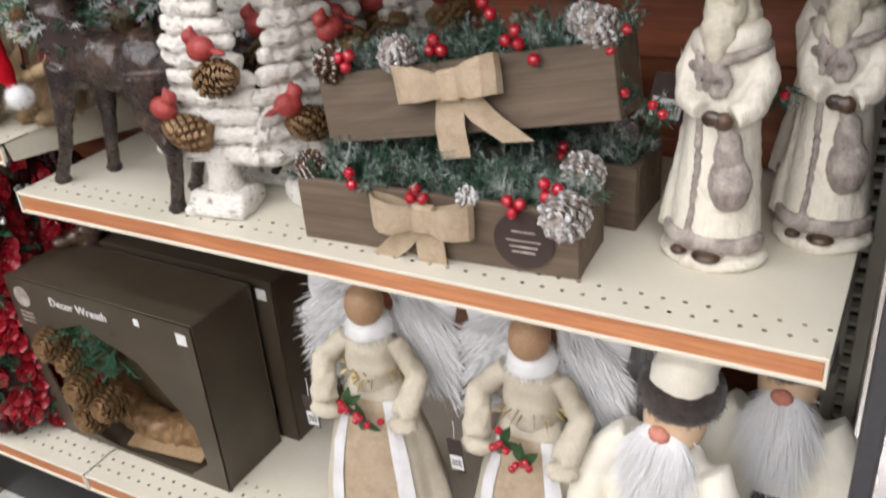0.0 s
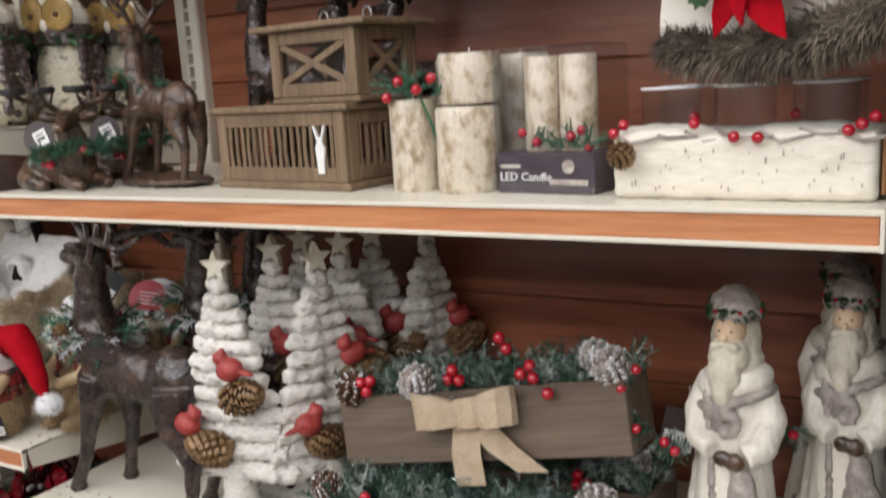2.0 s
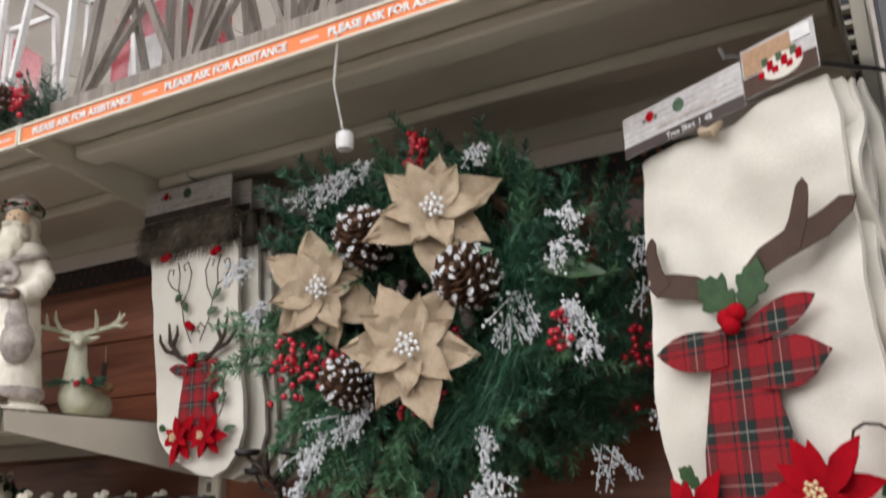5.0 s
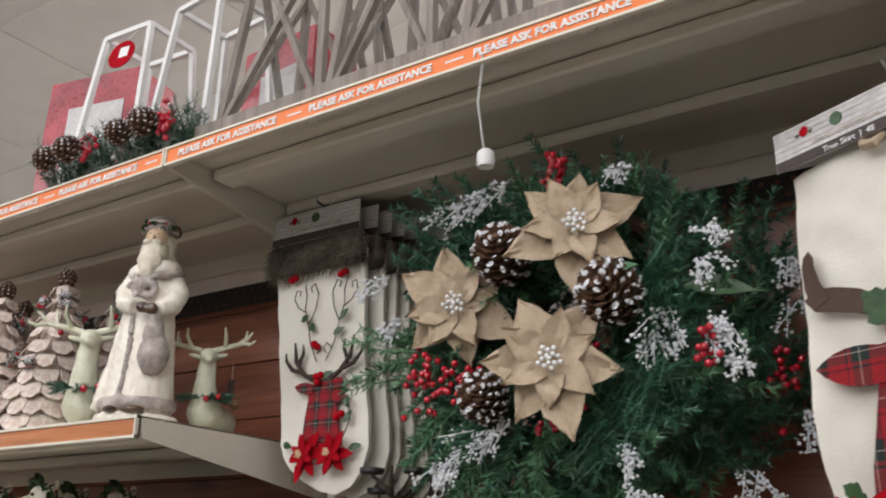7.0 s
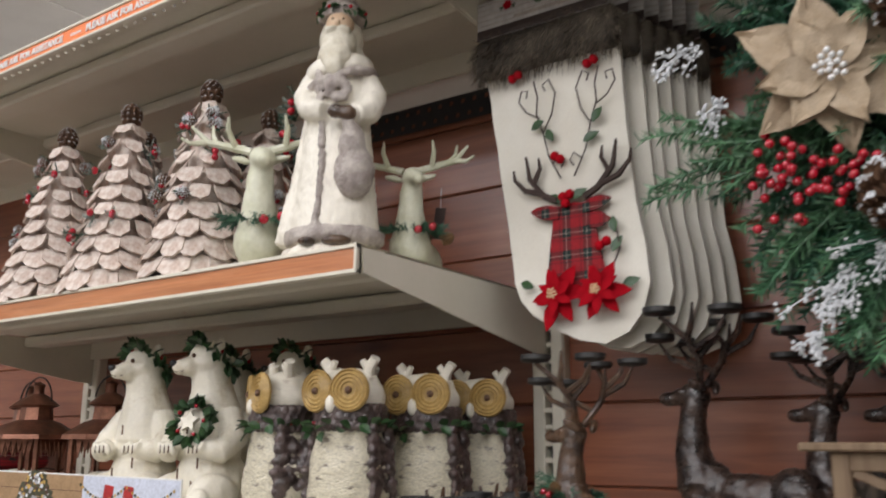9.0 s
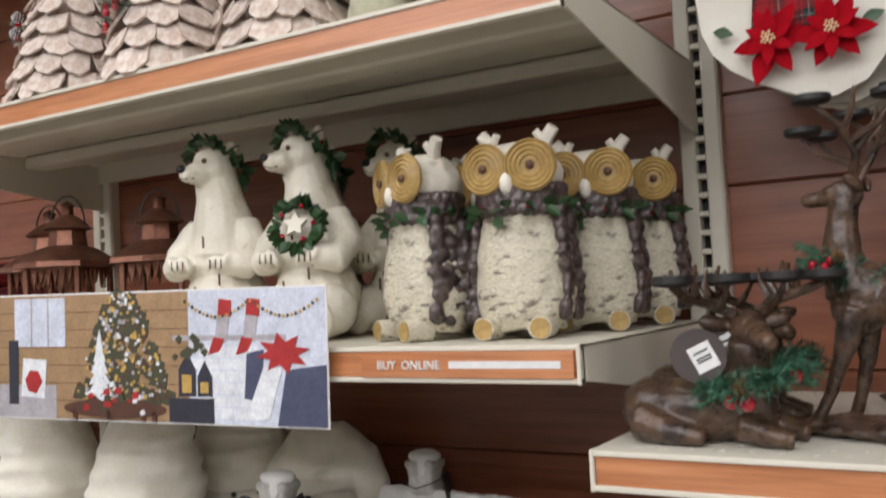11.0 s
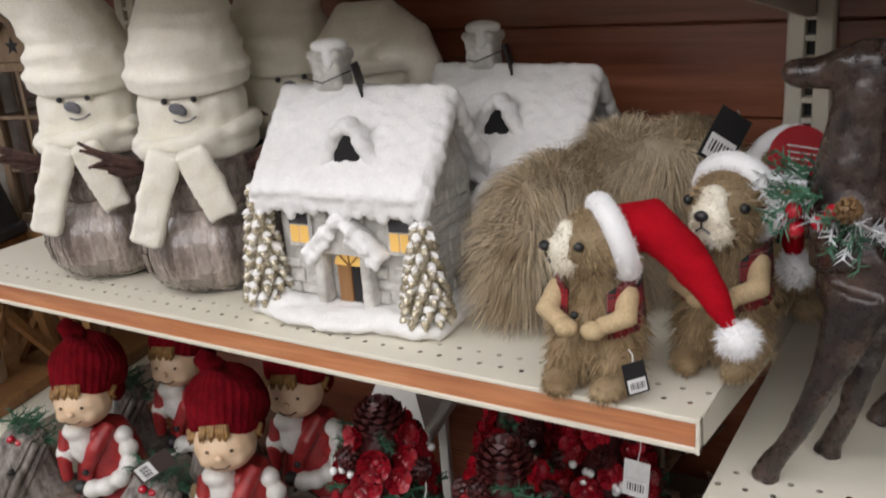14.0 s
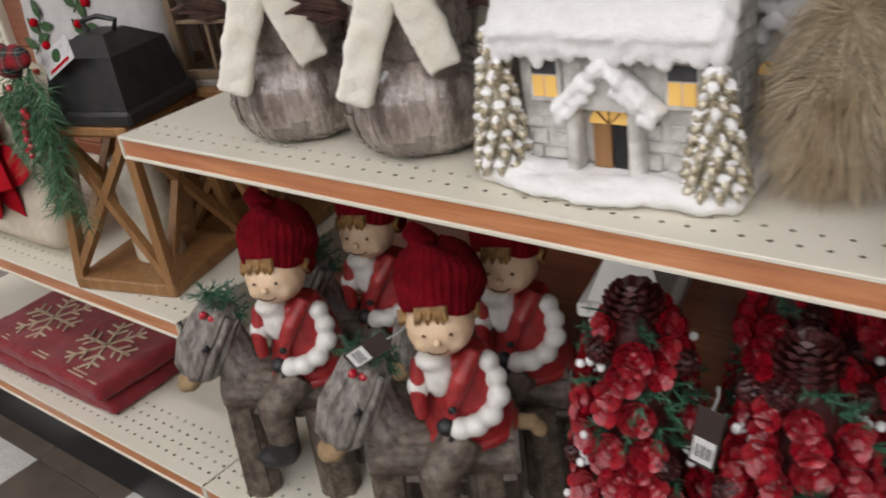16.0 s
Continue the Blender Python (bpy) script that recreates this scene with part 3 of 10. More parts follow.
# end panel beside the last bay
slab("wall_5", (BAY + 0.048, -0.215, 1.16), (0.022, 0.53, 2.32), DARKGREY, "dark steel end panel of the shelving run")


def perforated(g, x0, x1, y0, pitch, rows, hole, z):
    """A strip of sheet with rows of round holes, from y0 inwards."""
    n = max(1, round((x1 - x0) / pitch))
    p = (x1 - x0) / n
    for j in range(rows):
        for i in range(n):
            cx, cy = x0 + (i + 0.5) * p, y0 + (j + 0.5) * pitch
            sh = p * 0.22 * (1 if j % 2 else -1)
            vs = [(cx - p / 2, cy - pitch / 2, z), (cx + p / 2, cy - pitch / 2, z), (cx + p / 2, cy + pitch / 2, z), (cx - p / 2, cy + pitch / 2, z)]
            for k in range(8):
                a = radians(45 * k - 135 + 22.5)
                vs.append((cx + sh + hole * math.cos(a), cy + hole * math.sin(a), z))
            fs = []
            for k in range(4):
                a, b, c = 4 + (2 * k) % 8, 4 + (2 * k + 1) % 8, 4 + (2 * k + 2) % 8
                n4 = (k + 1) % 4
                fs += [(k, n4, b, a), (n4, c, b)]
            g.add(vs, fs)
            q = [(v[0], v[1], z - 0.0012) for v in vs[4:]]
            g.add(vs[4:] + q, [(k, (k + 1) % 8, 8 + (k + 1) % 8, 8 + k) for k in range(8)])


def shelf(x0, x1, z, depth=DEPTH, strip=STRIP, label="", rows=2, brackets=True, lip=0.033):
    """A steel shelf: perforated deck, lip with a printed strip, side flanges and brackets."""
    top = thing("shelf", label or "cream perforated steel shelf with wood-print price strip", "shelf", pose((x0 + x1) / 2, 0, z), "shelves of the run")
    a, b = x0 - (x0 + x1) / 2 + 0.0015, x1 - (x0 + x1) / 2 - 0.0015
    g = Geo()
    perforated(g, a, b, -depth + 0.012, 0.0254, rows, 0.0034, 0.0)
    y1 = -depth + 0.012 + rows * 0.0254
    g.add([(a, -depth, 0), (b, -depth, 0), (b, -depth + 0.012, 0), (a, -depth + 0.012, 0)], [(0, 1, 2, 3)])
    g.add([(a, y1, 0), (b, y1, 0), (b, -0.012, 0), (a, -0.012, 0)], [(0, 1, 2, 3)])
    g.add([(a, -depth, -0.0014), (b, -depth, -0.0014), (b, -depth + 0.01, -0.0014), (a, -depth + 0.01, -0.0014)], [(3, 2, 1, 0)])
    g.add([(a, y1, -0.0014), (b, y1, -0.0014), (b, -0.012, -0.0014), (a, -0.012, -0.0014)], [(3, 2, 1, 0)])
    part("deck", g, CREAM, top, smooth=False)
    q = -depth
    chan = [(q + 0.003, 0.0004), (q - 0.005, 0.0004), (q - 0.006, -0.0006), (q - 0.006, -0.004), (q - 0.005, -0.0046), (q, -0.0046), (q, -lip + 0.0026), (q - 0.005, -lip + 0.0026), (q - 0.006, -lip + 0.0018), (q - 0.006, -lip - 0.0018), (q - 0.005, -lip - 0.0026), (q + 0.003, -lip - 0.0026)]
    part("front_lip", Geo().prism(chan, a, b, pose(0, 0, 0, 0, 0, 90) @ Matrix.Diagonal((1, -1, 1, 1))), CREAM, top)
    for s in (a + 0.002, b - 0.002):
        part("lip_end", Geo().box((s, -depth - 0.0015, -lip / 2 - 0.001), (0.004, 0.011, lip + 0.0045), 0.001), CREAM, top)
    part("price_strip", Geo().box((0, -depth - 0.0015, -lip / 2 - 0.001), (b - a - 0.009, 0.004, lip - 0.0075), 0.0006), strip, top)
    g = Geo()
    for yy in (-depth * 0.35, -depth * 0.75):
        g.box((0, yy, -0.014), (b - a - 0.02, 0.05, 0.022), 0.004)
    part("stiffener", g, CREAM, top)
    part("back_rail", Geo().box((0, -0.012, -0.02), (b - a, 0.006, 0.04), 0.001), CREAM, top)
    if brackets:
        for s in (a + 0.0015, b - 0.0015):
            part("bracket", Geo().prism([(-depth + 0.004, -0.003), (-0.004, -0.003), (-0.004, -0.095), (-0.05, -0.092), (-depth + 0.01, -0.034)], -0.0015, 0.0015), CREAM, top, m=pose(s, 0, 0, 0, 0, 90))
    return top


shelf(0, BAY, LEVEL["B1"])
shelf(0, BAY, LEVEL["B2"])
shelf(-BAY, 0, LEVEL["A1"])
shelf(-BAY, 0, LEVEL["A2"])
shelf(-BAY, 0, LEVEL["A3"])
shelf(-2 * BAY, -BAY, LEVEL["C1"], label="cream perforated shelf of the next bay, wood-print strip")
shelf(-2 * BAY, -BAY, 1.36, depth=0.36, label="cream shelf of the next bay with folded textiles")
for k in (-2, -1, 0):
    b = shelf(k * BAY, (k + 1) * BAY, LEVEL["base"], depth=0.507, brackets=False, rows=4, label="cream perforated base deck with wood-print strip")
    slab("baseboard", ((k + 0.5) * BAY, -0.47, 0.085), (BAY - 0.002, 0.012, 0.17), BLACK, "black kick plate under the base deck")

# top shelves with orange notice strips
for k in (-2, -1, 0):
    t = shelf(k * BAY, (k + 1) * BAY, LEVEL["top"], depth=0.475, strip=ORANGE, label="cream top shelf edged with orange notice strip")
    for i in range(4):
        word("PLEASE ASK FOR ASSISTANCE", 0.0172, pose(-0.575 + i * 0.295, -0.475 - 0.0045, -0.0235, 90, 0, 0), WHITE, "notice_lettering", t, bold=0.0006)
        part("notice_rule", Geo().box((-0.598 + (i + 1) * 0.295 - 0.008, -0.475 - 0.0037, -0.0175), (0.03, 0.0006, 0.003), 0.0001), WHITE, t)
# dotted peg rail under the top shelf
for k in (-1, 0):
    g = Geo()
    perforated(g, k * BAY + 0.04, (k + 1) * BAY - 0.04, -0.0508, 0.0254, 2, 0.0048, 0.0)
    tagged(part("trim", g, BLACK, m=pose(0, 0.012, 2.088, 90, 0, 0), smooth=False), "dark perforated peg rail above the boards", kind="structure")
    slab("trim", ((k + 0.5) * BAY, 0.0165, 2.113), (BAY - 0.07, 0.004, 0.056), WALL_WHITE, "pale backing seen through the peg rail", 0.001)


# ---- kit for figures ----
def fused(name, pieces, label, category, m, group=""):
    """A figure as ONE mesh in several paints: pieces are (Geo or mesh, material)."""
    vs, fs, idx, sm, mats = [], [], [], [], []
    for geo, mat in pieces:
        if mat not in mats:
            mats.append(mat)
        k, n = mats.index(mat), len(vs)
        if isinstance(geo, Geo):
            v, f = geo.v, geo.f
        else:
            v, f = [tuple(p.co) for p in geo.vertices], [tuple(p.vertices) for p in geo.polygons]
        vs += v
        fs += [tuple(i + n for i in p) for p in f]
        idx += [k] * len(f)
        sm += [True] * len(f)
    me = bpy.data.meshes.new(name)
    me.from_pydata(vs, [], fs)
    for mat in mats:
        me.materials.append(mat)
    me.polygons.foreach_set("material_index", idx)
    me.polygons.foreach_set("use_smooth", sm)
    me.set_sharp_from_angle(angle=radians(50))
    me.update()
    ob = new(name, me)
    ob.matrix_basis = m
    return tagged(ob, label, category, group)


def price_tag(parent, m, w=0.032, h=0.055, card=TAGBROWN, string=0.03):
    """A hang tag: dark card with a white bar-code sticker and a loop of string."""
    t = part("price_tag", Geo().box((0, 0, -h / 2), (w, 0.0012, h), 0.0003), card, parent, "brown hang tag with white sticker", m=m)
    part("sticker", Geo().box((0, -0.001, -h * 0.72), (w * 0.82, 0.0008, h * 0.42), 0.0002), WHITE, t)
    g = Geo()
    for i in range(7):
        g.box((-w * 0.3 + i * w * 0.1, -0.0016, -h * 0.72), (w * 0.03 * (1 + i % 2), 0.0004, h * 0.22), 0.0001)
    tagged(part("bar_code", g, BLACK, t), kind="stuff")
    part("string", Geo().tube([(0, 0, -0.004), (0.002, 0.002, string * 0.6), (0, 0.004, string)], 0.0006, 5), WHITE, t)
    return t


def bow(parent, m, s=1.0):
    """A burlap bow with two loops and two tails."""
    def ribbon(pts, ws):
        g = Geo()
        pts = [Vector(p) * s for p in pts]
        for off in (0, 0.0016):
            n = len(g.v)
            for p, w in zip(pts, ws):
                g.v += [(p.x, p.y - off, p.z - w * s / 2), (p.x, p.y - off, p.z), (p.x, p.y - off, p.z + w * s / 2)]
            for i in range(len(pts) - 1):
                for a in (n + 3 * i, n + 3 * i + 1):
                    g.f.append((a, a + 1, a + 4, a + 3) if off else (a, a + 3, a + 4, a + 1))
        return g.rough(0.0035 * s, 30)

    def tail(pts, w):
        g = Geo()
        for i, (x, y, z) in enumerate(pts):
            g.v += [((x - w / 2) * s, y * s, z * s), ((x + w / 2) * s, y * s, z * s), ((x + w / 2) * s, (y + 0.002) * s, z * s), ((x - w / 2) * s, (y + 0.002) * s, z * s)]
        for i in range(len(pts) - 1):
            a = 4 * i
            g.f += [(a, a + 4, a + 5, a + 1), (a + 1, a + 5, a + 6, a + 2), (a + 2, a + 6, a + 7, a + 3), (a + 3, a + 7, a + 4, a)]
        return g.rough(0.004 * s, 25)
    top = part("bow", Geo().box((0, -0.012 * s, 0), (0.034 * s, 0.018 * s, 0.042 * s), 0.007 * s).rough(0.002, 40), BURLAP, parent, "tan burlap bow", m=m)
    for sg in (-1, 1):
        part("loop", ribbon([(0, -0.006, 0), (sg * 0.016, -0.024, 0.003), (sg * 0.036, -0.038, 0.008), (sg * 0.056, -0.038, 0.011), (sg * 0.071, -0.026, 0.011), (sg * 0.072, -0.012, 0.008), (sg * 0.054, -0.003, 0.005), (sg * 0.03, -0.002, 0.002), (0, -0.002, 0)], (0.026, 0.034, 0.044, 0.050, 0.052, 0.050, 0.045, 0.036, 0.026)), BURLAP, top)
    part("ribbon_tail", tail([(-0.004, -0.010, -0.015), (-0.008, -0.014, -0.05), (-0.010, -0.008, -0.095)], 0.042), BURLAP, top)
    part("ribbon_tail", tail([(0.012, -0.010, -0.010), (0.045, -0.016, -0.045), (0.080, -0.010, -0.078)], 0.042), BURLAP, top)
    return top


def cone(parent, m, r=0.018, h=0.04, frosted=True, mat=CONE, rows=7):
    g = Geo()
    tips = pinecone_geo(g, Matrix(), r, h, rows)
    c = part("pine_cone", g, mat, parent, "frosted pine cone" if frosted else "brown pine cone", smooth=False, m=m)
    if frosted:
        k = Geo()
        s = max(0.0018, r * 0.085)
        for t in tips:
            if k.rng.random() < 0.85:
                k.ball(t, (s * k.rng.uniform(0.7, 2.0), s * k.rng.uniform(0.7, 2.0), s * k.rng.uniform(0.3, 0.6)), (k.rng.uniform(-40, 40), k.rng.uniform(-40, 40), k.rng.uniform(0, 180)), 6, 4)
        part("frost", k, FROST, c)
    return c


# ---- shelf of planters, cardinal trees and robed figures ----
Z = LEVEL["B1"]


def planter(m, seed, label, with_bow, cones, clusters):
    w, d, h = 0.385, 0.105, 0.088
    p = thing("planter", label, "planter", m, "wooden centrepiece planters")
    for y in (-d / 2 + 0.005, d / 2 - 0.005):
        part("side_board", Geo().box((0, y, h / 2), (w, 0.010, h), 0.0015), CRATE, p)
    for x in (-w / 2 + 0.005, w / 2 - 0.005):
        part("end_board", Geo().box((x, 0, h / 2), (0.010, d - 0.021, h - 0.001), 0.0015), CRATE, p)
    part("bottom_board", Geo().box((0, 0, 0.006), (w - 0.021, d - 0.021, 0.010), 0.001), CRATE, p)
    g = Geo(seed)
    r = g.rng
    for i in range(280):
        x, y = r.uniform(-w / 2 + 0.01, w / 2 - 0.01), r.uniform(-d / 2 + 0.012, d / 2 - 0.006)
        dx, dy = x * 2.0 + r.gauss(0, 0.6), y * 7 + r.gauss(0, 0.45)
        sprig(g, (x, y, h - 0.016 + r.uniform(0, 0.016)), (dx, dy, 0.9), r.uniform(0.028, 0.054), 0.017, 30, 0.0017)
    part("garland", g, NEEDLE_FROST, p, "frosted green conifer garland", smooth=False)
    for x in (-0.11, 0.0, 0.11):
        c = part("candle_cup", Geo().lathe([(0.0, 0.05), (0.026, 0.05), (0.028, 0.052), (0.028, 0.102)], 22, close=False), CUPGLASS, p, "clear glass candle cup", m=pose(x, 0.008, 0.030))
        part("rim", Geo().tube([(0.028 * math.cos(a * 0.314), 0.028 * math.sin(a * 0.314), 0.102) for a in range(21)], 0.0013, 5, False), CUPGLASS, c)
    for x, y, z, k, fr in cones:
        cone(p, pose(x, y, z, 66 + r.uniform(-20, 20), 0, r.uniform(-35, 35)) @ pose(0, 0, -0.012), k, k * 1.5, True, CONE_PALE if fr else CONE)
    spots = []
    for x, z, n in clusters:
        for k in range(n):
            a = 2.1 * k + x * 40
            spots.append((x + 0.0095 * math.cos(a), -d / 2 - 0.008 + r.uniform(-0.003, 0.003), z + 0.0085 * math.sin(a)))
    berries(p, spots, 0.0076, BERRY)
    if with_bow:
        bow(p, pose(-0.002, -d / 2 - 0.001, 0.060, 0, 0, 0) @ Matrix.Diagonal((with_bow, 1, 1, 1)), 0.92)
    return p


low = planter(pose(0.737, -0.364, Z + 0.0005, 0, 0, 3), 3, "grey-stained wooden planter with frosted garland and burlap bow", -1,
              ((0.182, -0.052, 0.088, 0.029, True), (0.176, 0.030, 0.105, 0.026, True), (-0.180, -0.030, 0.098, 0.020, False), (0.052, -0.050, 0.090, 0.013, True)), ((-0.10, 0.100, 2), (-0.012, 0.090, 4), (0.115, 0.092, 4), (0.160, 0.118, 3)))
disc = part("round_label", Geo().lathe([(0.0, 0), (0.038, 0.0), (0.038, 0.0016), (0.0, 0.0016)], 28), TAGBROWN, low, "dark round maker's label", m=pose(0.125, -0.0555, 0.045, 90, 0, 0))
for i, (wd, zz) in enumerate(((0.03, 0.012), (0.044, 0.0), (0.036, -0.008), (0.03, -0.015))):
    part("label_line", Geo().box((0, zz, 0.0018), (wd, 0.0022, 0.0004), 0.0001), RESIN_GREY, disc)
planter(pose(0.762, -0.305, Z + 0.141, -9, -9.5, 4) @ Matrix.Scale(1.03, 4), 4, "grey-stained wooden planter tilted on the one below", 1,
        ((-0.172, -0.045, 0.094, 0.023, False), (-0.068, -0.052, 0.098, 0.023, True), (0.180, -0.030, 0.098, 0.024, True), (0.150, 0.0, 0.108, 0.020, True)), ((-0.142, 0.104, 4), (-0.016, 0.106, 4), (0.082, 0.104, 3), (0.108, 0.086, 1), (0.060, 0.142, 2)))
planter(pose(0.765, -0.205, Z + 0.0005, 0, 0, -2), 5, "grey-stained wooden planter standing behind the others", 0, ((0.150, 0.02, 0.1, 0.02, True),), ((0.1, 0.1, 3),))
back_tag = thing("hang_tag", "dark hang tag with sticker on the planter behind", "tag", pose(0.99, -0.235, Z + 0.205, 0, 12, 15))
price_tag(back_tag, pose(0, 0, 0), 0.045, 0.06)


def cardinal_tree(m, seed, label, birds=True):
    t = thing("tree_ornament", label, "ornament", m, "white wooden cardinal trees")
    r = random.Random(seed)
    base = sculpt(Geo().box((0, 0, 0.016), (0.095, 0.062, 0.032), 0.006).box((0.0, -0.02, 0.008), (0.10, 0.05, 0.016), 0.005), "base", 0.0045, 2, 0.003, 60)
    part("base", base, LIMED, t)
    part("trunk", sculpt(Geo().tube([(0, 0, 0.02), (0.002, 0, 0.06), (0, 0, 0.10)], [0.028, 0.023, 0.026], 12), "trunk", 0.005, 1, 0.003, 60), LIMED, t)
    n, z = 12, 0.088
    for i in range(n):
        u = i / (n - 1)
        half = 0.088 * (1 - u) ** 0.9 + 0.012
        h = 0.0160 - 0.0045 * u
        tilt = r.uniform(-0.004, 0.004)
        g = Geo().tube([(-half, 0, -tilt), (-half * 0.4, r.uniform(-0.003, 0.003), r.uniform(-0.003, 0.003)), (half * 0.4, r.uniform(-0.003, 0.003), r.uniform(-0.003, 0.003)), (half, 0, tilt)], [h * 0.85, h, h, h * 0.85], 12)
        for k in range(4):
            ln = half * r.uniform(0.3, 0.6) + 0.010
            g.ball((r.uniform(-1, 1) * (half - ln * 0.6), r.uniform(-0.006, 0.006), r.uniform(-0.004, 0.004)), (ln, h * 1.1, h * r.uniform(0.8, 1.05)), (r.uniform(-15, 15), r.uniform(-9, 9), r.uniform(-6, 6)), 12, 6)
        part("branch", sculpt(g, "branch", 0.0042, 1, 0.0035, 75), LIMED, t, m=pose(0, 0, z))
        z += 0.0285 - 0.009 * u
    star = []
    for k in range(10):
        rr = 0.024 if k % 2 == 0 else 0.011
        star.append((rr * math.sin(k * math.pi / 5), rr * math.cos(k * math.pi / 5)))
    part("star", Geo().prism(star, -0.006, 0.006).rough(0.001, 80), CREAM_RESIN, t, "cream star", m=pose(0, 0, 0.385))
    if birds:
        for x, z, f, nx, nz in ((-0.050, 0.156, -1, 0.038, -0.032), (0.030, 0.242, 1, 0.006, -0.037)):
            nest = Geo(seed)
            pinecone_geo(nest, Matrix(), 0.025, 0.066, 11)
            part("cone_perch", nest, CONE_GILT, t, "brown pine cone perch", smooth=False, m=pose(x + nx, -0.030, z + nz, 10, 72 * f, 0) @ pose(0, 0, -0.025))
            g = Geo().ball((0, 0, 0), (0.021, 0.015, 0.017), (0, -20 * f, 0)).ball((-f * 0.013, 0, 0.016), 0.011).ball((-f * 0.009, 0, 0.023), (0.005, 0.004, 0.009)).ball((f * 0.024, 0, -0.003), (0.015, 0.006, 0.004), (0, 12 * f, 0)).ball((-f * 0.021, 0, 0.012), (0.005, 0.003, 0.003))
            part("bird", sculpt(g, "bird", 0.002, 3), CARDINAL, t, "red cardinal bird", m=pose(x, -0.036, z + 0.006))
    return t


tree = cardinal_tree(pose(0.380, -0.385, Z + 0.0005, 0, 0, 8), 1, "whitewashed wooden tree ornament with red cardinals on nests")
for x, y, rz in ((0.490, -0.305, 66), (0.378, -0.265, 10), (0.372, -0.185, 4), (0.455, -0.195, 12), (0.462, -0.120, 30), (0.540, -0.080, 70)):
    copy_thing(tree, pose(x, y, Z + 0.0005, 0, 0, rz))
def robed_figure(m):
    """A long-coated bearded garden figure in rough whitewashed resin, holding a sack."""
    snow = sculpt(Geo().lathe([(0.064, 0.0), (0.070, 0.007), (0.066, 0.016), (0.042, 0.022)], 28, sy=0.82), "base", 0.004, 2, 0.003, 90)
    coat = Geo().lathe([(0.052, 0.014), (0.058, 0.026), (0.055, 0.07), (0.049, 0.13), (0.043, 0.19), (0.041, 0.235), (0.038, 0.265), (0.028, 0.288), (0.018, 0.300)], 30, sy=0.82)
    coat.tube([(-0.034, 0.006, 0.20), (-0.044, 0.004, 0.12), (-0.058, 0.004, 0.05), (-0.068, 0.002, 0.024)], [0.014, 0.016, 0.018, 0.012], 12)
    coat.tube([(-0.032, 0.002, 0.262), (-0.043, -0.008, 0.226), (-0.034, -0.030, 0.204), (-0.012, -0.044, 0.196)], [0.016, 0.018, 0.016, 0.013], 12)
    coat.tube([(0.033, 0.0, 0.262), (0.046, -0.006, 0.228), (0.043, -0.026, 0.202), (0.026, -0.042, 0.192)], [0.017, 0.020, 0.018, 0.015], 12)
    coat = sculpt(coat, "coat", 0.0036, 3, 0.0016, 90)
    trim = Geo()
    for k in range(26):
        a = math.radians(-175 + 170 * k / 25)
        trim.ball((0.058 * math.cos(a), 0.047 * math.sin(a), 0.033), (0.009, 0.008, 0.012), u=8, w=6)
    for k in range(20):
        z = 0.035 + 0.0115 * k
        trim.ball((-0.020 + 0.006 * math.sin(k * 0.2), -0.046 + 0.016 * (z / 0.25), z), (0.006, 0.006, 0.009), u=8, w=6)
    for k in range(18):
        a = math.radians(-170 + 175 * k / 17)
        trim.ball((0.042 * math.cos(a) + 0.003, 0.036 * math.sin(a) - 0.002, 0.250 + 0.014 * math.cos(a)), (0.008, 0.007, 0.007), u=8, w=6)
    for k in range(7):
        a = k * 0.9
        trim.ball((0.004 + 0.012 * math.cos(a), -0.040, 0.228 + 0.011 * math.sin(a)), (0.008, 0.006, 0.008), u=8, w=6)
    trim = sculpt(trim, "fur_edge", 0.0032, 2, 0.0018, 120)
    cape = Geo()
    for k in range(24):
        a = 6.283 * k / 24
        cape.ball((0.034 * math.cos(a), 0.028 * math.sin(a), 0.268 + 0.006 * math.cos(a)), (0.013, 0.012, 0.016), u=8, w=6)
    cape = sculpt(cape, "cape", 0.0036, 4, 0.0012, 90)
    beard = Geo().ball((0, 0.004, 0.318), (0.0305, 0.027, 0.034)).ball((0, 0.006, 0.292), (0.034, 0.027, 0.022)).ball((0, -0.022, 0.303), (0.025, 0.017, 0.024)).ball((-0.002, -0.031, 0.282), (0.022, 0.014, 0.024)).ball((-0.003, -0.037, 0.264), (0.014, 0.011, 0.018))
    for s in (-1, 1):
        beard.ball((s * 0.009, -0.036, 0.3165), (0.010, 0.006, 0.0048), (0, 18 * s, 0), 10, 6)
    beard = sculpt(beard, "beard", 0.0026, 2, 0.0018, 110)
    head = Geo().ball((0, -0.016, 0.330), (0.0195, 0.0190, 0.019)).ball((0, -0.0375, 0.325), (0.0040, 0.0045, 0.0048), u=10, w=6)
    eyes = Geo()
    for s in (-1, 1):
        eyes.ball((s * 0.0072, -0.0338, 0.3325), (0.0018, 0.001, 0.0013), u=8, w=5)
    hood = sculpt(Geo().lathe([(0.022, 0.340), (0.031, 0.342), (0.0325, 0.348), (0.030, 0.355), (0.026, 0.366), (0.014, 0.375), (0.0, 0.377)], 22, sy=0.95), "hood", 0.003, 1, 0.002, 120)
    mitt = sculpt(Geo().ball((0.004, -0.054, 0.192), (0.011, 0.009, 0.010)).ball((0.019, -0.054, 0.190), (0.012, 0.009, 0.011)), "mitt", 0.0028, 1, 0.001, 120)
